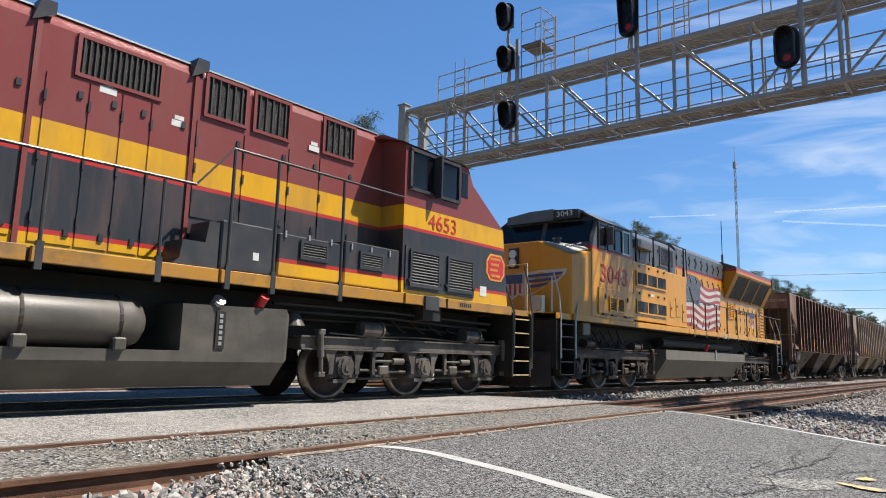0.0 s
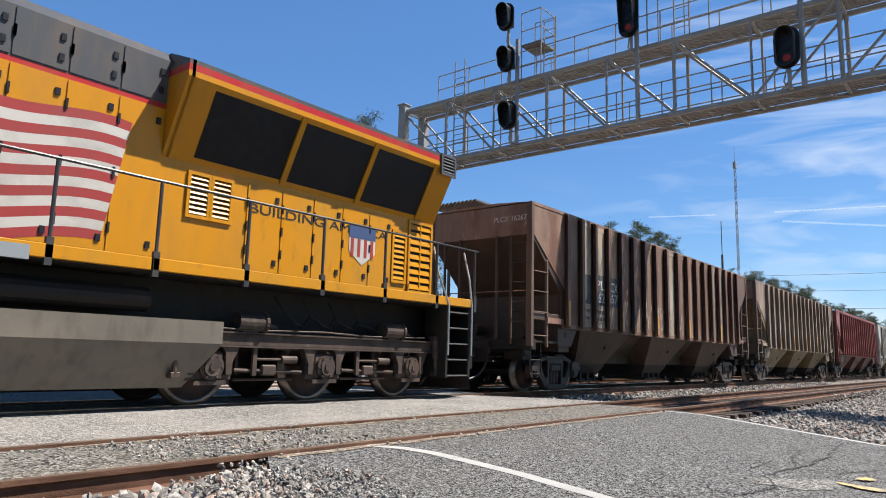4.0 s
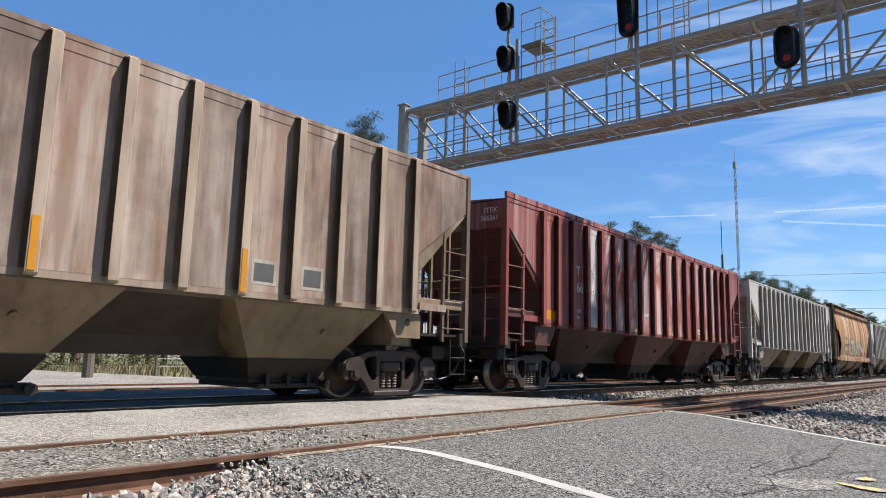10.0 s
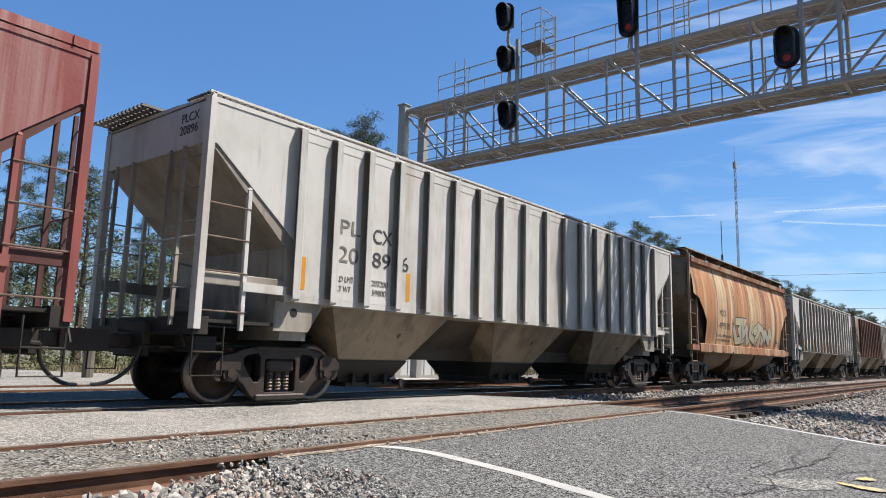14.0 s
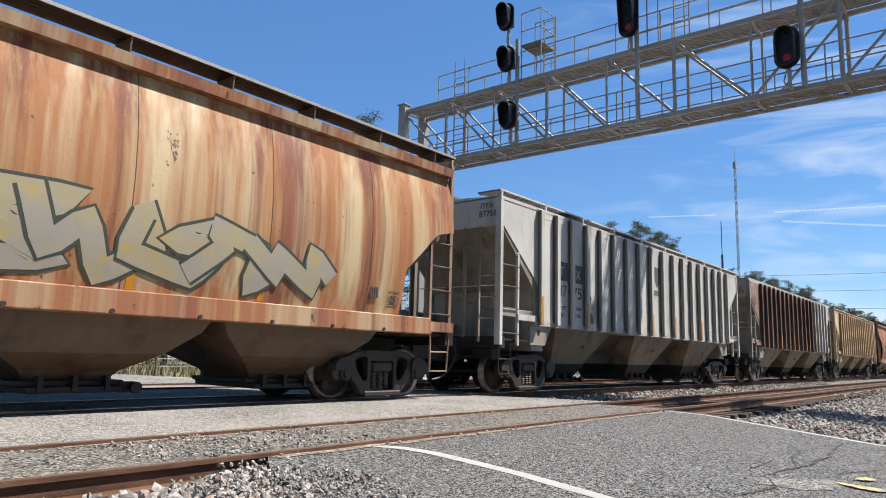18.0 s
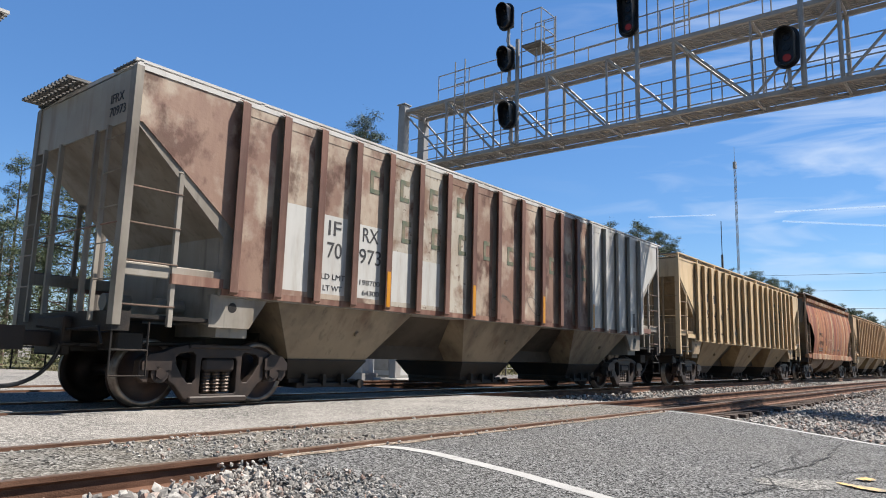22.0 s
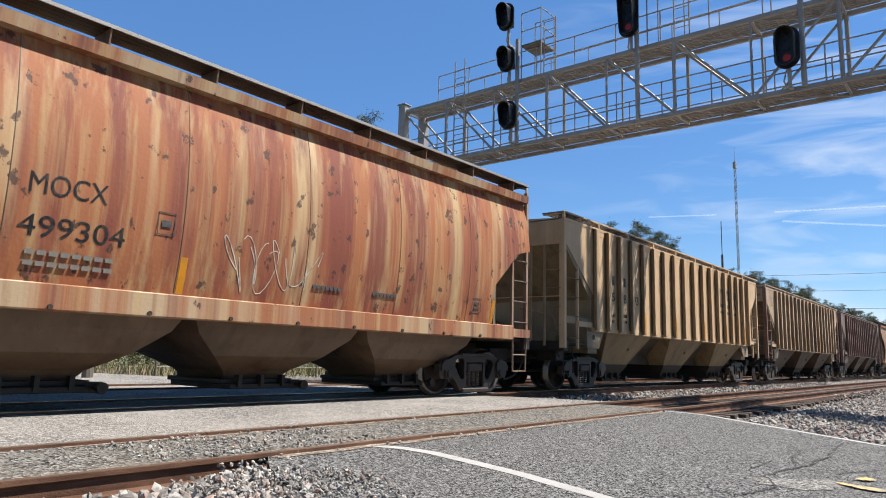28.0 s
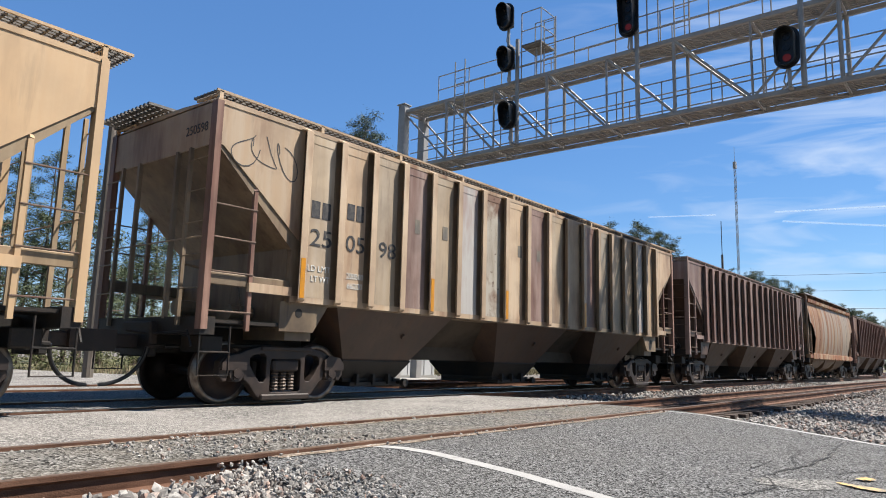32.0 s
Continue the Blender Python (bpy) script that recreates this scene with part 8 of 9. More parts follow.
def cards(verts, faces, c, spread, n, size, rng, wide=0.32):
    """Small bent leaf sprays round a point."""
    for _ in range(n):
        p = Vector(c) + Vector((rng.gauss(0, spread[0]), rng.gauss(0, spread[1]), rng.gauss(0, spread[2])))
        d = Vector((rng.uniform(-1, 1), rng.uniform(-1, 1), rng.uniform(-0.5, 0.9))).normalized()
        e = d.cross(Vector((rng.uniform(-1, 1), rng.uniform(-1, 1), rng.uniform(-1, 1)))).normalized()
        s = size * rng.uniform(0.6, 1.3)
        k = len(verts)
        verts += [p - d * s, p + e * s * wide, p + d * s, p - e * s * wide]
        faces += [(k, k + 1, k + 2), (k, k + 2, k + 3)]


def pine_meshes(seed, h, bare, spread, n=26, leaves=104, clumps=3, blur=0.33):
    """Trunk with limbs, and a crown of needle sprays at the limbs' ends."""
    rng = random.Random(seed)
    bm = bmesh.new()
    lean = (rng.uniform(-0.4, 0.4), rng.uniform(-0.4, 0.4))
    pts = [(lean[0] * (k / 8) ** 2, lean[1] * (k / 8) ** 2, -0.7 + (h + 0.2) * k / 8) for k in range(9)]
    for k in range(8):
        rod(bm, pts[k], pts[k + 1], 0.26 * (1 - k / 9.5), 8, 0.26 * (1 - (k + 1) / 9.5))
    verts, faces = [], []
    for i in range(n):
        t = bare + (1 - bare) * (i + rng.random()) / n
        z = h * t
        reach = 1.3 * spread * (1.05 - t) ** 0.5 * rng.uniform(0.6, 1.25) * (0.45 if t < bare + 0.05 else 1)
        a = i * 2.4 + rng.uniform(-0.5, 0.5)
        base = (lean[0] * t * t, lean[1] * t * t, z)
        tip = (base[0] + reach * math.cos(a), base[1] + reach * math.sin(a), z + reach * rng.uniform(0.05, 0.45))
        mid = tuple((base[j] + tip[j]) / 2 + (0.1 if j == 2 else 0) for j in range(3))
        bent(bm, [base, mid, tip], 0.035, 5)
        for q in range(clumps):
            f = rng.uniform(0.55, 1.08)
            c = [base[j] + (tip[j] - base[j]) * f + rng.uniform(-0.45, 0.45) for j in range(3)]
            cards(verts, faces, c, (blur, blur, blur * 0.52), leaves, 0.15, rng, 0.17)
    cards(verts, faces, (lean[0], lean[1], h * 0.985), (0.4, 0.4, 0.5), 200, 0.17, rng, 0.17)
    tm = bpy.data.meshes.new("pine_trunk")
    bm.to_mesh(tm)
    bm.free()
    cm = bpy.data.meshes.new("pine_crown")
    cm.from_pydata([tuple(v) for v in verts], [], faces)
    for me in (tm, cm):
        me.materials.append(None)
    return tm, cm


PINES = [pine_meshes(11, 24, 0.55, 3.6), pine_meshes(12, 22, 0.45, 3.2), pine_meshes(13, 20, 0.35, 3.0), pine_meshes(14, 25, 0.62, 3.9)]


def pine(x, y, kind, scale=1.0):
    tr = thing("pine_tree", "tall slender green pine with a bare lower trunk", "tree", "pines along the railway", pose(x, y, level(PROFILE, y), 0, 0, RNG.uniform(0, 360)) @ Matrix.Scale(scale, 4))
    put("trunk", PINES[kind][0], bark, tr)
    put("crown", PINES[kind][1], pine_green, tr)


# the line of pines beyond the railway
pine(49.0, 41.5, 3, 1.04)
pine(51.0, 43.0, 0, 1.04)
pine(47.2, 42.5, 0, 0.99)
pine(52.5, 44.0, 3, 0.98)
pine(39.5, 43.5, 1, 0.72)
pine(41.2, 44.6, 0, 0.70)
pine(36.5, 45.5, 0, 0.66)
for x, y, k, sc in ((108, 42, 1, 1.1), (113, 44, 0, 1.0), (118, 41, 1, 1.16), (122, 42, 0, 1.1), (126, 40, 2, 1.26), (130, 42, 0, 1.08), (134, 41, 3, 1.0), (138, 43, 1, 1.12), (176, 40, 0, 0.92), (183, 38, 1, 1.08), (190, 41, 3, 0.98)):
    pine(x, y, k, sc)
for i in range(84):
    pine(188 + i * 2.9 + RNG.uniform(-2, 2), 41 + RNG.uniform(-3, 5), i % 3, RNG.uniform(0.93, 1.09) * (1.0, 1.09, 1.2)[i % 3])
for x, y, k, sc in ((7, 33, 2, 0.62), (11, 36, 1, 0.66), (14.5, 33, 2, 0.58), (18, 38, 1, 0.62), (21, 41, 2, 0.7), (24.5, 36, 1, 0.55), (3, 40, 0, 0.6), (28, 44, 2, 0.66), (33, 40, 1, 0.55), (-2, 36, 2, 0.6), (39, 47, 0, 0.6)):
    pine(x, y, k, sc)
# young pines and undergrowth under the tall ones
PINES.append(pine_meshes(31, 9.0, 0.12, 2.0, 26, 60))
PINES.append(pine_meshes(32, 7.0, 0.10, 1.7, 22, 60))
for i in range(30):
    pine(-2 + i * 1.75 + RNG.uniform(-0.8, 0.8), 29 + RNG.uniform(-2, 9), 4 + i % 2, RNG.uniform(0.75, 1.15))
for i in range(40):
    pine(150 + i * 7 + RNG.uniform(-2, 2), 40 + RNG.uniform(-5, 5), 4 + i % 2, RNG.uniform(1.3, 1.9))


def bush_mesh(seed, r, h):
    rng = random.Random(seed)
    verts, faces = [], []
    for i in range(26):
        a, q = rng.uniform(0, 6.28), rng.random() ** 0.5
        cards(verts, faces, (r * q * math.cos(a), r * q * math.sin(a), h * rng.uniform(0.15, 0.95) * (1.1 - 0.5 * q)), (0.25, 0.25, 0.2), 34, 0.085, rng)
    me = bpy.data.meshes.new("bush")
    me.from_pydata([tuple(v) for v in verts], [], faces)
    me.materials.append(None)
    return me


BUSHES = [bush_mesh(21, 1.3, 2.0), bush_mesh(22, 1.0, 1.4), bush_mesh(23, 1.7, 2.6)]
for i in range(44):
    x = 2 + i * 1.75 + RNG.uniform(-0.8, 0.8)
    y = 24 + RNG.uniform(-2.5, 6)
    b = put("bush", BUSHES[i % 3], bush_green, None, pose(x, y, level(PROFILE, y) - 0.1, 0, 0, RNG.uniform(0, 360)))
    tagged(b, "loose green and straw-coloured roadside bush", "bush", "bushes behind the fence")


def b_dry_grass(bm_unused=None):
    rng = random.Random(8)
    verts, faces = [], []
    for i in range(9000):
        x, y = rng.uniform(1, 75), rng.uniform(15.5, 27)
        if x < 12.6 and y < 60:
            x = rng.uniform(13, 75)
        z = level(PROFILE, y)
        h = rng.uniform(0.15, 0.6)
        a = rng.uniform(0, 6.28)
        k = len(verts)
        dx, dy = 0.03 * math.cos(a), 0.03 * math.sin(a)
        verts += [(x - dx, y - dy, z), (x + dx, y + dy, z), (x + rng.uniform(-0.2, 0.2), y + rng.uniform(-0.2, 0.2), z + h)]
        faces.append((k, k + 1, k + 2))
    me = bpy.data.meshes.new("dry_grass")
    me.from_pydata(verts, [], faces)
    return me


straw = surf("straw_grass", (0.30, 0.235, 0.15), 0.9, 0, [((0.16, 0.17, 0.06), (0.4, 0.4, 0.4), 0.42, 0.62, 0.9)])
dg = b_dry_grass()
dg.materials.append(straw)
tagged(new("dry_grass", dg), "tall dry straw-coloured grass behind the tracks", "grass", kind="stuff")
tagged(part("grass_verge", made(lambda bm: box(bm, 13.2, 400, 10.5, 60, -0.6, -0.36)), far_earth), "dry grass and earth beyond the tracks", "ground", kind="structure")

# wire fence
wood_grey = surf("weathered_post_wood", (0.20, 0.17, 0.14), 0.9, 0, [((0.1, 0.085, 0.07), (3, 3, 0.6), 0.42, 0.62, 0.9)], 0.4, 30)
fence = thing("fence", "wire fence on weathered posts behind the tracks", "fence", "", pose(0, 0, 0))
for k in range(26):
    x = 13.6 + k * 2.6
    part("fence_post", made(lambda bm: rod(bm, (x, 15.0, -0.6), (x, 15.0, 1.15), 0.045, 8)), wood_grey, fence)
for z in (0.1, 0.4, 0.7, 1.0):
    part("fence_wire", made(lambda bm: rod(bm, (13.6, 15.0, z), (78.6, 15.0, z), 0.012, 5)), galv, fence)

# equipment cabinets beyond the tracks
hut_white = surf("white_cabinet_paint", (0.68, 0.69, 0.69), 0.5, 0.1, [((0.45, 0.45, 0.44), (2, 2, 0.8), 0.45, 0.7, 0.6)])
hut = thing("equipment_shelter", "white metal signal equipment shelter beyond the tracks", "shelter", "", pose(0, 0, 0))
part("wall", made(lambda bm: box(bm, 22.0, 24.6, 10.6, 12.6, -0.1, 2.4, 0.02)), hut_white, hut)
part("roof", made(lambda bm: box(bm, 21.9, 24.7, 10.5, 12.7, 2.4, 2.5, 0.02)), hut_white, hut)
part("door", made(lambda bm: box(bm, 21.97, 22.0, 11.0, 11.9, 0.1, 2.1, 0.01)), galv, hut)
part("plinth", made(lambda bm: box(bm, 21.9, 24.7, 10.5, 12.7, -0.5, -0.1)), surf("plinth_concrete", (0.4, 0.39, 0.36), 0.9), hut)
for k in range(5):
    part("wall_rib", made(lambda bm: box(bm, 22.2 + k * 0.55, 22.26 + k * 0.55, 10.57, 10.6, -0.05, 2.35)), hut_white, hut)
cab2 = thing("relay_cabinet", "white metal relay cabinet on a concrete base", "cabinet", "", pose(0, 0, 0))
part("case", made(lambda bm: box(bm, 20.2, 20.9, 10.8, 11.5, 0.0, 1.7, 0.02)), hut_white, cab2)
part("door", made(lambda bm: box(bm, 20.18, 20.2, 10.85, 11.45, 0.1, 1.6, 0.005)), hut_white, cab2)
part("base", made(lambda bm: box(bm, 20.1, 21.0, 10.7, 11.6, -0.5, 0.0)), galv, cab2)


# lattice radio mast, a slim pole, and wires
def radio_mast(x, y, h, w):
    ms = thing("radio_mast", "tall slender grey lattice radio mast", "radio mast", "", pose(x, y, -0.5))
    c = [(w * math.cos(a), w * math.sin(a)) for a in (0.3, 2.39, 4.49)]
    for i, (cx, cy) in enumerate(c):
        part("leg", made(lambda bm: rod(bm, (cx, cy, 0), (cx, cy, h * 0.93), 0.06, 6)), galv, ms)
    n = int(h / 2.2)
    for k in range(n):
        z0, z1 = k * h * 0.93 / n, (k + 1) * h * 0.93 / n
        part("lattice", made(lambda bm: [rod(bm, (*c[i], z0), (*c[(i + 1) % 3], z1), 0.035, 5) for i in range(3)]), galv, ms)
    part("antenna", made(lambda bm: rod(bm, (0, 0, h * 0.9), (0, 0, h), 0.05, 6)), galv, ms)
    part("antenna_panel", made(lambda bm: box(bm, -0.5, 0.5, -0.35, 0.35, h * 0.90, h * 0.93)), galv, ms)
    part("side_antenna", made(lambda bm: bent(bm, [(0.3, 0, h * 0.5), (1.0, 0, h * 0.5), (1.0, 0, h * 0.53)], 0.06)), galv, ms)


R = 190.0
radio_mast(R * math.cos(radians(15.75)), -9.75 + R * math.sin(radians(15.75)), 0.78 + 0.5 + R * math.tan(radians(16.45)), 0.28)
whip = thing("utility_pole", "slim dark pole with whip antenna", "pole", "", pose(91.2, -9.75 + 27.7, -0.5))
part("pole_shaft", made(lambda bm: rod(bm, (0, 0, 0), (0, 0, 15.2), 0.2, 8, 0.14)), wood_grey, whip)
part("whip_antenna", made(lambda bm: rod(bm, (0, 0, 15.2), (0, 0, 19.6), 0.05, 6)), k_dark, whip)
pole2 = thing("utility_pole", "weathered wooden utility pole beyond the road", "pole", "", pose(9.6, 11.6, -0.4))
part("pole_shaft", made(lambda bm: rod(bm, (0, 0, 0), (0, 0, 8.3), 0.16, 10, 0.12)), wood_grey, pole2)
wires = thing("power_lines", "thin dark overhead power lines", "power line", "", pose(0, 0, 0))
for k, (z, y1) in enumerate(((20.2, 54), (17.0, 54), (13.6, 55))):
    def b_wire(bm, z=z, y1=y1):
        pts = []
        for i in range(25):
            u = i / 24
            pts.append((150, 62 - u * 160, z - 2.2 * (1 - (2 * u - 1) ** 2)))
        bent(bm, pts, 0.035, 4)
    part("wire", made(b_wire), k_dark, wires)
for y in (62, -98):
    part("support_pole", made(lambda bm: rod(bm, (150, y, -0.6), (150, y, 21), 0.2, 8)), wood_grey, wires)
    part("cross_arm", made(lambda bm: [box(bm, 149.9, 150.1, y - 0.6, y + 0.6, z - 0.1, z + 0.05) for z in (13.6, 17.0, 20.2)]), wood_grey, wires)

# thin high cloud far off, on a sheet with an added blue glow
cloud = bpy.data.materials.new("cirrus_and_sky_glow")
cloud.use_nodes = True
cn, cl = cloud.node_tree.nodes, cloud.node_tree.links
tcn = cn.new("ShaderNodeTexCoord")
mpn = cn.new("ShaderNodeMapping")
mpn.inputs["Scale"].default_value = (0.0014, 0.0014, 0.0075)
mpn.inputs["Rotation"].default_value = (radians(18), 0, 0)
cl.new(tcn.outputs["Object"], mpn.inputs["Vector"])
nzn = cn.new("ShaderNodeTexNoise")
nzn.inputs["Scale"].default_value, nzn.inputs["Detail"].default_value, nzn.inputs["Distortion"].default_value = 1.0, 9.0, 1.1
cl.new(mpn.outputs[0], nzn.inputs["Vector"])
mrn = cn.new("ShaderNodeMapRange")
mrn.inputs["From Min"].default_value, mrn.inputs["From Max"].default_value, mrn.inputs["To Max"].default_value = 0.47, 0.80, 0.58
cl.new(nzn.outputs["Fac"], mrn.inputs["Value"])
sepn = cn.new("ShaderNodeSeparateXYZ")
cl.new(tcn.outputs["Object"], sepn.inputs[0])
fade = cn.new("ShaderNodeMapRange")
fade.inputs["From Min"].default_value, fade.inputs["From Max"].default_value = 2000.0, 500.0
cl.new(sepn.outputs["Y"], fade.inputs["Value"])
thin = cn.new("ShaderNodeMath")
thin.operation = "MULTIPLY"
cl.new(mrn.outputs[0], thin.inputs[0])
cl.new(fade.outputs[0], thin.inputs[1])
trn = cn.new("ShaderNodeBsdfTransparent")
emn = cn.new("ShaderNodeEmission")
# Even blue emission brightens the sky on this sheet alone.
hzn = cn.new("ShaderNodeEmission")
hzn.inputs["Color"].default_value, hzn.inputs["Strength"].default_value = (0.22, 0.44, 1.0, 1), 0.125
addn = cn.new("ShaderNodeAddShader")
emn.inputs["Color"].default_value, emn.inputs["Strength"].default_value = (0.80, 0.88, 1.0, 1), 0.53
mxn = cn.new("ShaderNodeMixShader")
cl.new(thin.outputs[0], mxn.inputs[0])
cl.new(trn.outputs[0], addn.inputs[0])
cl.new(hzn.outputs[0], addn.inputs[1])
cl.new(addn.outputs[0], mxn.inputs[1])
cl.new(emn.outputs[0], mxn.inputs[2])
cl.new(mxn.outputs[0], cn["Material Output"].inputs["Surface"])
trail_mat = bpy.data.materials.new("contrail")
trail_mat.use_nodes = True
tn = trail_mat.node_tree.nodes
tn["Principled BSDF"].inputs["Base Color"].default_value = (0.9, 0.92, 0.95, 1)
tn["Principled BSDF"].inputs["Emission Color"].default_value = (0.85, 0.92, 1.0, 1)
tn["Principled BSDF"].inputs["Emission Strength"].default_value = 0.36
tn["Principled BSDF"].inputs["Alpha"].default_value = 0.17


def b_cloud(bm):
    rows = []
    for i in range(27):
        az = radians(-25 + i * 4.6)
        rows.append([bm.verts.new((3600 * math.cos(az), 3600 * math.sin(az), 3600 * math.tan(radians(e)))) for e in (-1, 3, 8, 13, 18, 24, 30, 38)])
    for a, b in zip(rows, rows[1:]):
        for k in range(7):
            bm.faces.new((a[k], b[k], b[k + 1], a[k + 1]))


tagged(part("cloud_backdrop", made(b_cloud), cloud), "thin wispy high cloud over an added blue sky glow", "sky", kind="structure")


def b_trail(bm, az0, el0, az1, el1, w):
    p, q = [(3400 * math.cos(radians(a)), 3400 * math.sin(radians(a)), 3400 * math.tan(radians(e))) for a, e in ((az0, el0), (az1, el1))]
    beam(bm, p, q, w, w)


for a0, e0, a1, e1, w in ((12.9, 11.38, 3, 11.15, 6.0), (12.4, 10.67, 3, 9.5, 7.0), (22.2, 11.44, 17.1, 11.41, 5.0)):
    tagged(part("contrail", made(b_trail, a0, e0, a1, e1, w), trail_mat), "thin white contrail across the sky", "sky", kind="structure")


# ---- ballast ----
def stones(name, spots, label, lo, hi, material, seed):
    """Broken stones scattered over rectangles: (x0, x1, y0, y1, how many, height over the ground)."""
    rng = np.random.RandomState(seed)
    bm = bmesh.new()
    bmesh.ops.create_icosphere(bm, subdivisions=1, radius=1.0)
    base = np.array([v.co[:] for v in bm.verts])
    bm.verts.index_update()
    tri = np.array([[v.index for v in f.verts] for f in bm.faces])
    bm.free()
    V, F, n = [], [], 0
    for x0, x1, y0, y1, count, dz in spots:
        for _ in range(count):
            p = base * (1 + rng.uniform(-0.38, 0.38, (len(base), 1)))
            s = rng.uniform(lo, hi) * np.array([rng.uniform(0.8, 1.4), rng.uniform(0.7, 1.1), rng.uniform(0.5, 0.85)])
            q = np.linalg.qr(rng.normal(size=(3, 3)))[0]
            x, y = rng.uniform(x0, x1), rng.uniform(y0, y1)
            V.append((p * s) @ q + np.array([x, y, level(PROFILE, y) + dz + rng.uniform(-0.02, 0.035)]))
            F.append(tri + n)
            n += len(base)
    V, F = np.concatenate(V), np.concatenate(F)
    me = bpy.data.meshes.new(name)
    me.from_pydata(V.tolist(), [], F.tolist())
    me.materials.append(material)
    return tagged(new(name, me), label, "ballast", kind="stuff")


def stone_mat(name):
    m = surf(name, (0.38, 0.355, 0.33), 0.9, 0, [((0.20, 0.19, 0.18), (9, 9, 9), 0.4, 0.65, 0.7)], 0.3, 60)
    nt, ns = m.node_tree, m.node_tree.nodes
    geo = ns.new("ShaderNodeNewGeometry")
    ramp = ns.new("ShaderNodeValToRGB")
    for pos, c in ((0.0, (0.17, 0.155, 0.14)), (0.3, (0.36, 0.335, 0.305)), (0.6, (0.52, 0.485, 0.44)), (0.8, (0.66, 0.63, 0.575)), (0.93, (0.46, 0.31, 0.24)), (1.0, (0.30, 0.19, 0.15))):
        e = ramp.color_ramp.elements.new(pos) if pos not in (0.0, 1.0) else ramp.color_ramp.elements[0 if pos == 0.0 else -1]
        e.color = dull(c)
    nt.links.new(geo.outputs["Random Per Island"], ramp.inputs[0])
    for ln in list(ns["RGB"].outputs[0].links):
        nt.links.new(ramp.outputs[0], ln.to_socket)
    return m


ballast = stone_mat("crushed_ballast_stone")
stones("ballast_stones", [(1.8, 3.1, -8.6, -5.25, 2200, 0.03), (2.9, 3.4, -6.3, -5.2, 300, 0.06), (-1.0, 3.2, -3.45, -2.9, 260, 0.05)], "loose grey crushed stone beside the rail", 0.022, 0.052, ballast, 3)
stones("ballast_stones", [(12.3, 26, -8.2, -6.15, 6800, 0.0), (12.3, 26, -6.15, -5.0, 900, -0.075), (12.6, 40, -4.95, -3.6, 900, -0.075), (12.5, 45, -3.4, -1.0, 3600, 0.02), (26, 60, -8.0, -5.2, 2200, 0.02), (12.0, 22, -10.5, -8.0, 1200, 0.0), (12.6, 45, -0.6, 0.6, 900, 0.0)], "pale grey crushed stone between the tracks", 0.02, 0.05, ballast, 4)
stones("gravel", [(-1.0, 4.6, -4.9, -3.65, 1500, 0.085), (2.6, 3.7, -6.6, -5.3, 500, 0.10), (3.1, 3.75, -6.3, -5.12, 420, 0.12), (-1.0, 11.8, -3.68, -3.58, 160, 0.14), (3.6, 11.8, -5.2, -5.05, 160, 0.14), (2.8, 5.2, -4.9, -3.7, 700, 0.15)], "fine grey gravel pressed between the rails", 0.008, 0.02, ballast, 6)

# cracks and patches in the asphalt
crack_mat = surf("tar_crack", (0.035, 0.034, 0.032), 0.9, 0, [((0.08, 0.075, 0.07), (20, 20, 20), 0.4, 0.7, 0.7)])


def crack(a, b, w, seed):
    """A ragged crack that wanders from one place to another."""
    rng = random.Random(seed)
    n = max(4, int(math.dist(a, b) / 0.06))
    off, pts = 0.0, []
    for k in range(n + 1):
        u = k / n
        off = 0.75 * off + rng.uniform(-0.035, 0.035)
        d = off * min(1, 4 * u, 4 * (1 - u))
        pts.append((a[0] + (b[0] - a[0]) * u - d * 0.3, a[1] + (b[1] - a[1]) * u + d))
    tagged(part("crack", made(b_line, pts, w, 0.009), crack_mat), "dark open crack in worn asphalt", "crack", "cracks in the road", "structure")


CRACKS = (((7.72, -7.42), (7.49, -7.71), 0.014), ((7.49, -7.71), (8.25, -7.69), 0.012), ((7.19, -7.89), (7.99, -7.98), 0.020), ((7.99, -7.98), (9.07, -8.04), 0.026), ((9.07, -8.04), (11.1, -7.91), 0.016), ((7.99, -7.98), (8.1, -8.35), 0.024), ((5.97, -7.83), (6.03, -8.0), 0.026),
          ((6.03, -8.0), (6.82, -8.05), 0.022), ((7.99, -7.98), (9.28, -7.61), 0.012), ((9.28, -7.61), (9.7, -7.73), 0.010), ((6.82, -8.05), (7.19, -7.89), 0.014), ((8.1, -8.35), (8.9, -8.6), 0.016), ((5.97, -7.83), (5.3, -7.6), 0.010))
for i, (a, b, w) in enumerate(CRACKS):
    crack(a, b, w, i)
patch_mat = speckled("pale_asphalt_patch", (0.05, 0.048, 0.045), (0.46, 0.445, 0.41), 60, patch=(0.25, 0.245, 0.235), patch_scale=5.0)


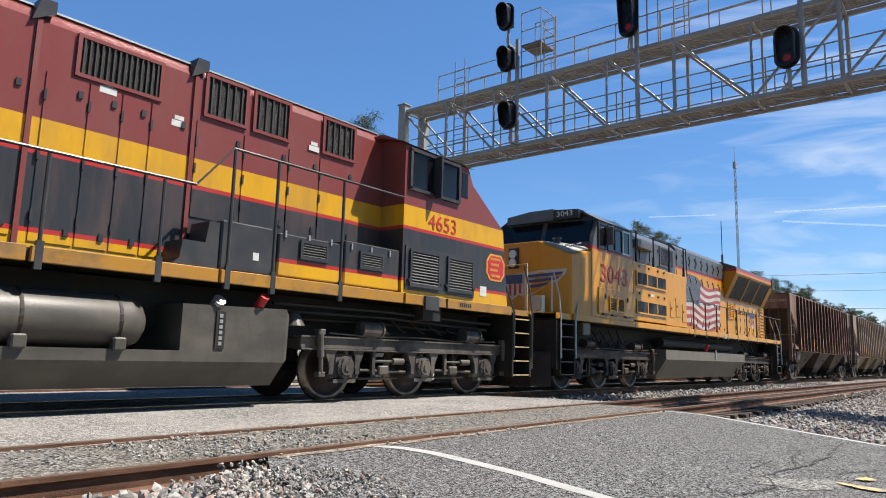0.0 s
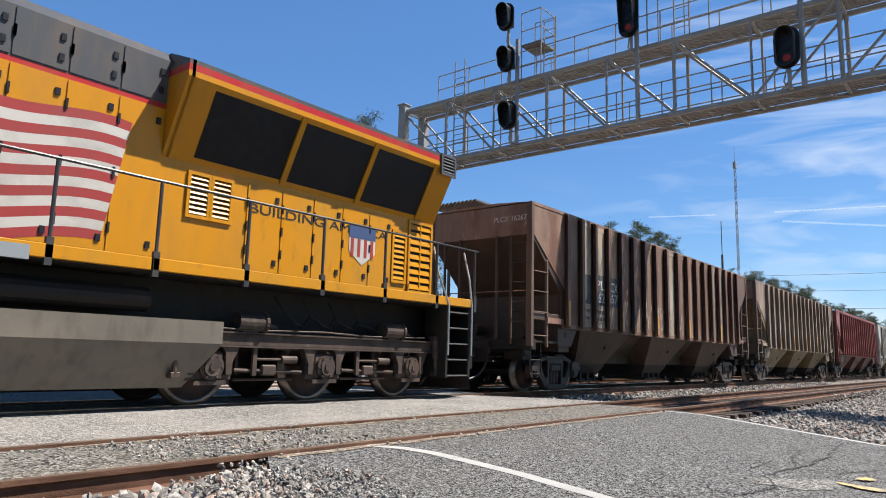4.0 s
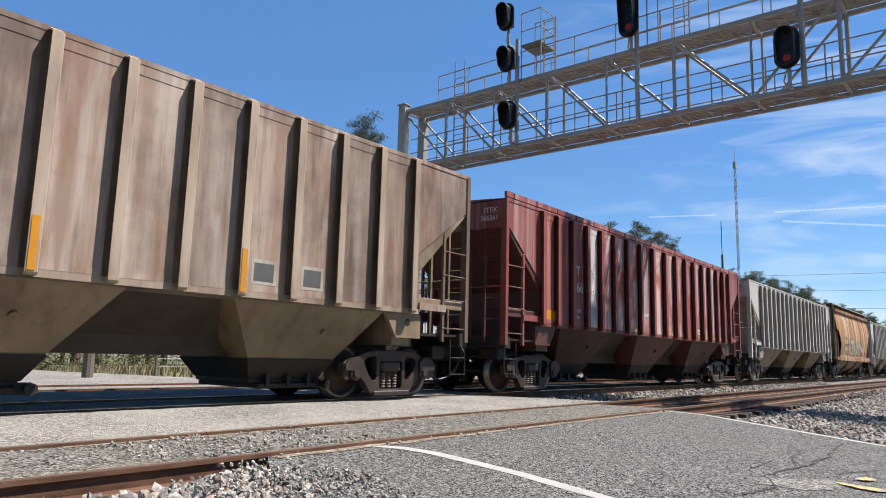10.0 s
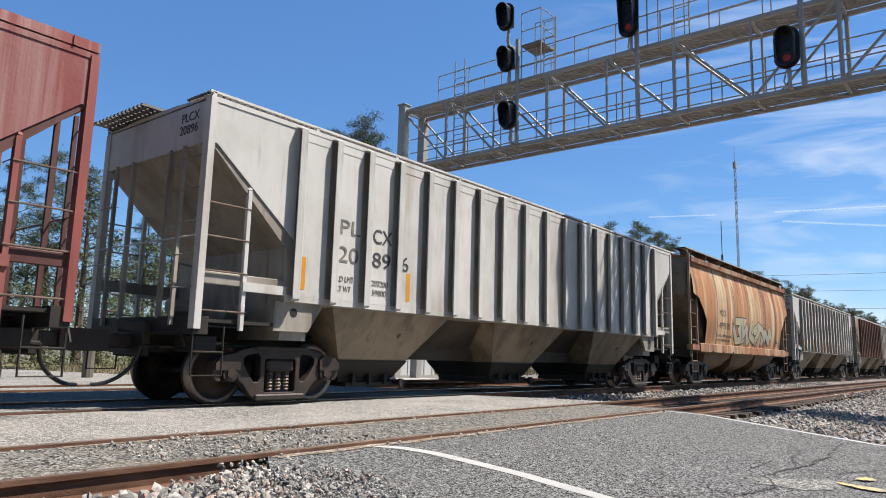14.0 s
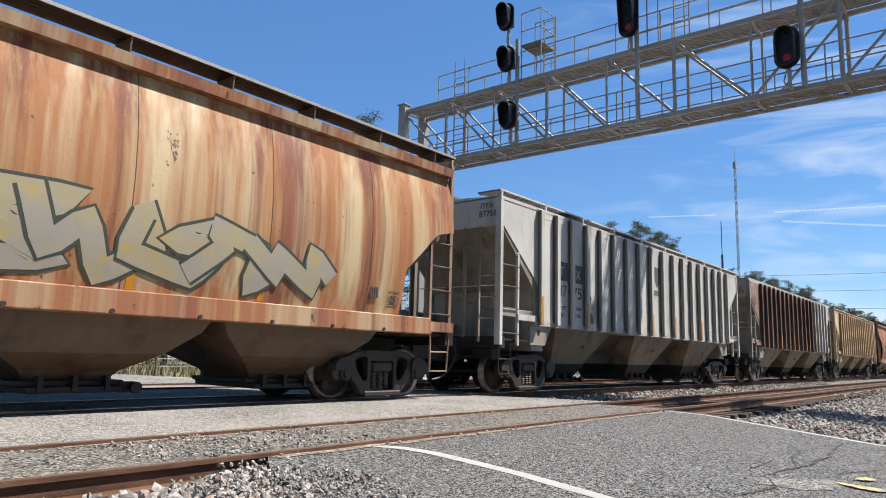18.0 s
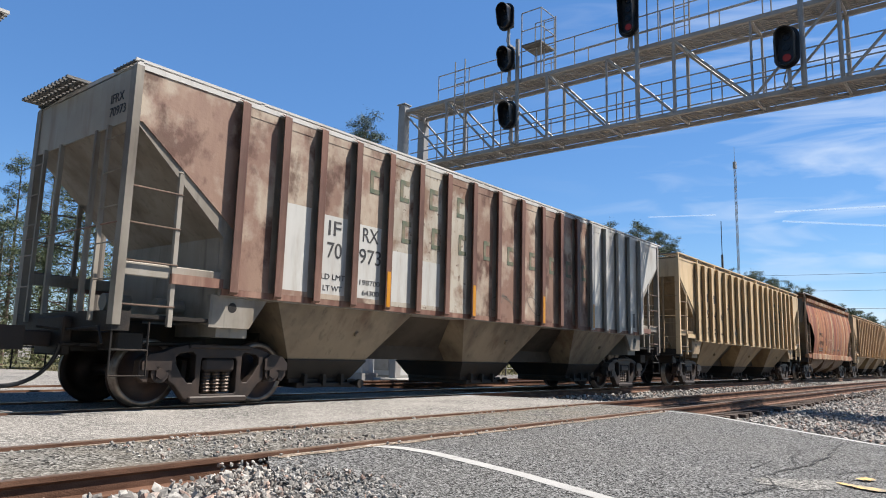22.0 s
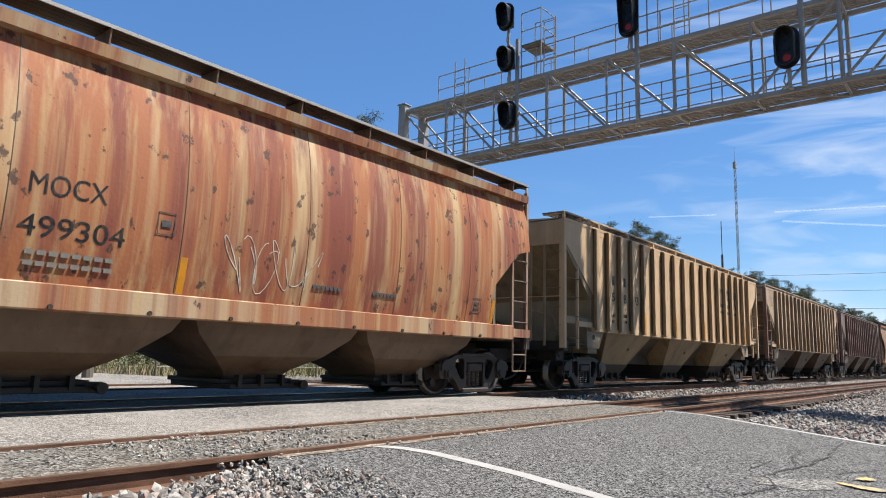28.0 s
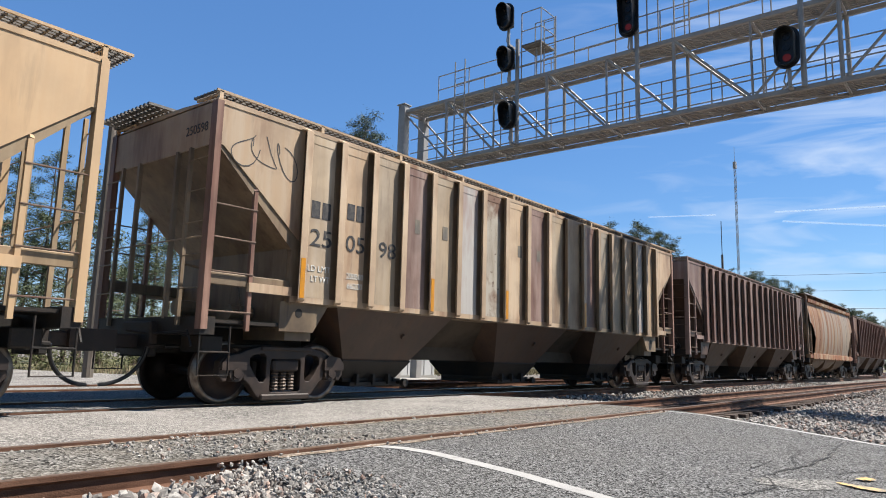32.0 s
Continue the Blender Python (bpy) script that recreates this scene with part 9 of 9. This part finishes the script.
def b_worn_patch(bm, cx, cy, rx, ry, ang, seed, dz=0.005, n=40):
    """An uneven flat patch that lies on the road."""
    rng = random.Random(seed)
    c, sn = math.cos(ang), math.sin(ang)
    ring = []
    ph = [rng.uniform(0, 6.28) for _ in range(4)]
    for i in range(n):
        a = i * 2 * math.pi / n
        k = 1 + 0.16 * math.sin(2 * a + ph[0]) + 0.12 * math.sin(3 * a + ph[1]) + 0.08 * math.sin(7 * a + ph[2]) + 0.06 * math.sin(11 * a + ph[3]) + rng.uniform(-0.05, 0.05)
        u, v = rx * k * math.cos(a), ry * k * math.sin(a)
        x, y = cx + u * c - v * sn, cy + u * sn + v * c
        ring.append(bm.verts.new((x, y, level(ROAD_Z, y) + dz)))
    mid = bm.verts.new((cx, cy, level(ROAD_Z, cy) + dz))
    for p, q in zip(ring, ring[1:] + ring[:1]):
        bm.faces.new((mid, p, q))


for i, (x, y, rx, ry, a) in enumerate(((7.12, -8.22, 0.42, 0.24, -0.6),)):
    tagged(part("asphalt_patch", made(b_worn_patch, x, y, rx, ry, a, 90 + i, 0.005 + 0.003 * i), patch_mat), "pale worn patch in the asphalt", "road", kind="structure")
for i, (x, y, rx, ry, a) in enumerate(((7.46, -8.66, 0.18, 0.10, -1.45), (7.98, -8.60, 0.10, 0.07, -0.5))):
    tagged(part("yellow_mark", made(b_worn_patch, x, y, rx, ry, a, 96 + i, 0.016 + 0.003 * i), yellow_line), "worn yellow road marking on the asphalt", "road line", kind="structure")
for x0, x1, y, w in ((3.6, 12.2, -4.93, 0.10), (2.6, 12.2, -3.66, 0.08), (3.6, 12.0, -5.15, 0.12), (2.8, 12.4, -3.38, 0.10)):
    rows = [(x0 + k * 0.24, y + 0.012 * math.sin(k * 1.7) + RNG.uniform(-0.012, 0.012)) for k in range(int((x1 - x0) / 0.24))]
    tagged(part("flangeway_edge", made(b_line, rows, w, 0.005), speckled("dusty_flangeway_%d" % round(-y * 100), (0.20, 0.15, 0.11), (0.48, 0.40, 0.32), 50, patch=(0.16, 0.10, 0.07))), "dusty broken edge along the rail", "road", kind="structure")


def motions():
    """The train rolls by, its speed growing a little; every wheel turns with it."""
    for car, x in TRAIN:
        walk(car, [(t, pose(x - travelled(t), 0, 0)) for t in range(33)])
    times = [k / 10 for k in range(321)]
    for w, x, r in WHEELS:
        walk(w, [(t, pose(x, 0, r, 0, -math.degrees(travelled(t) / r), 0)) for t in times])


motions()
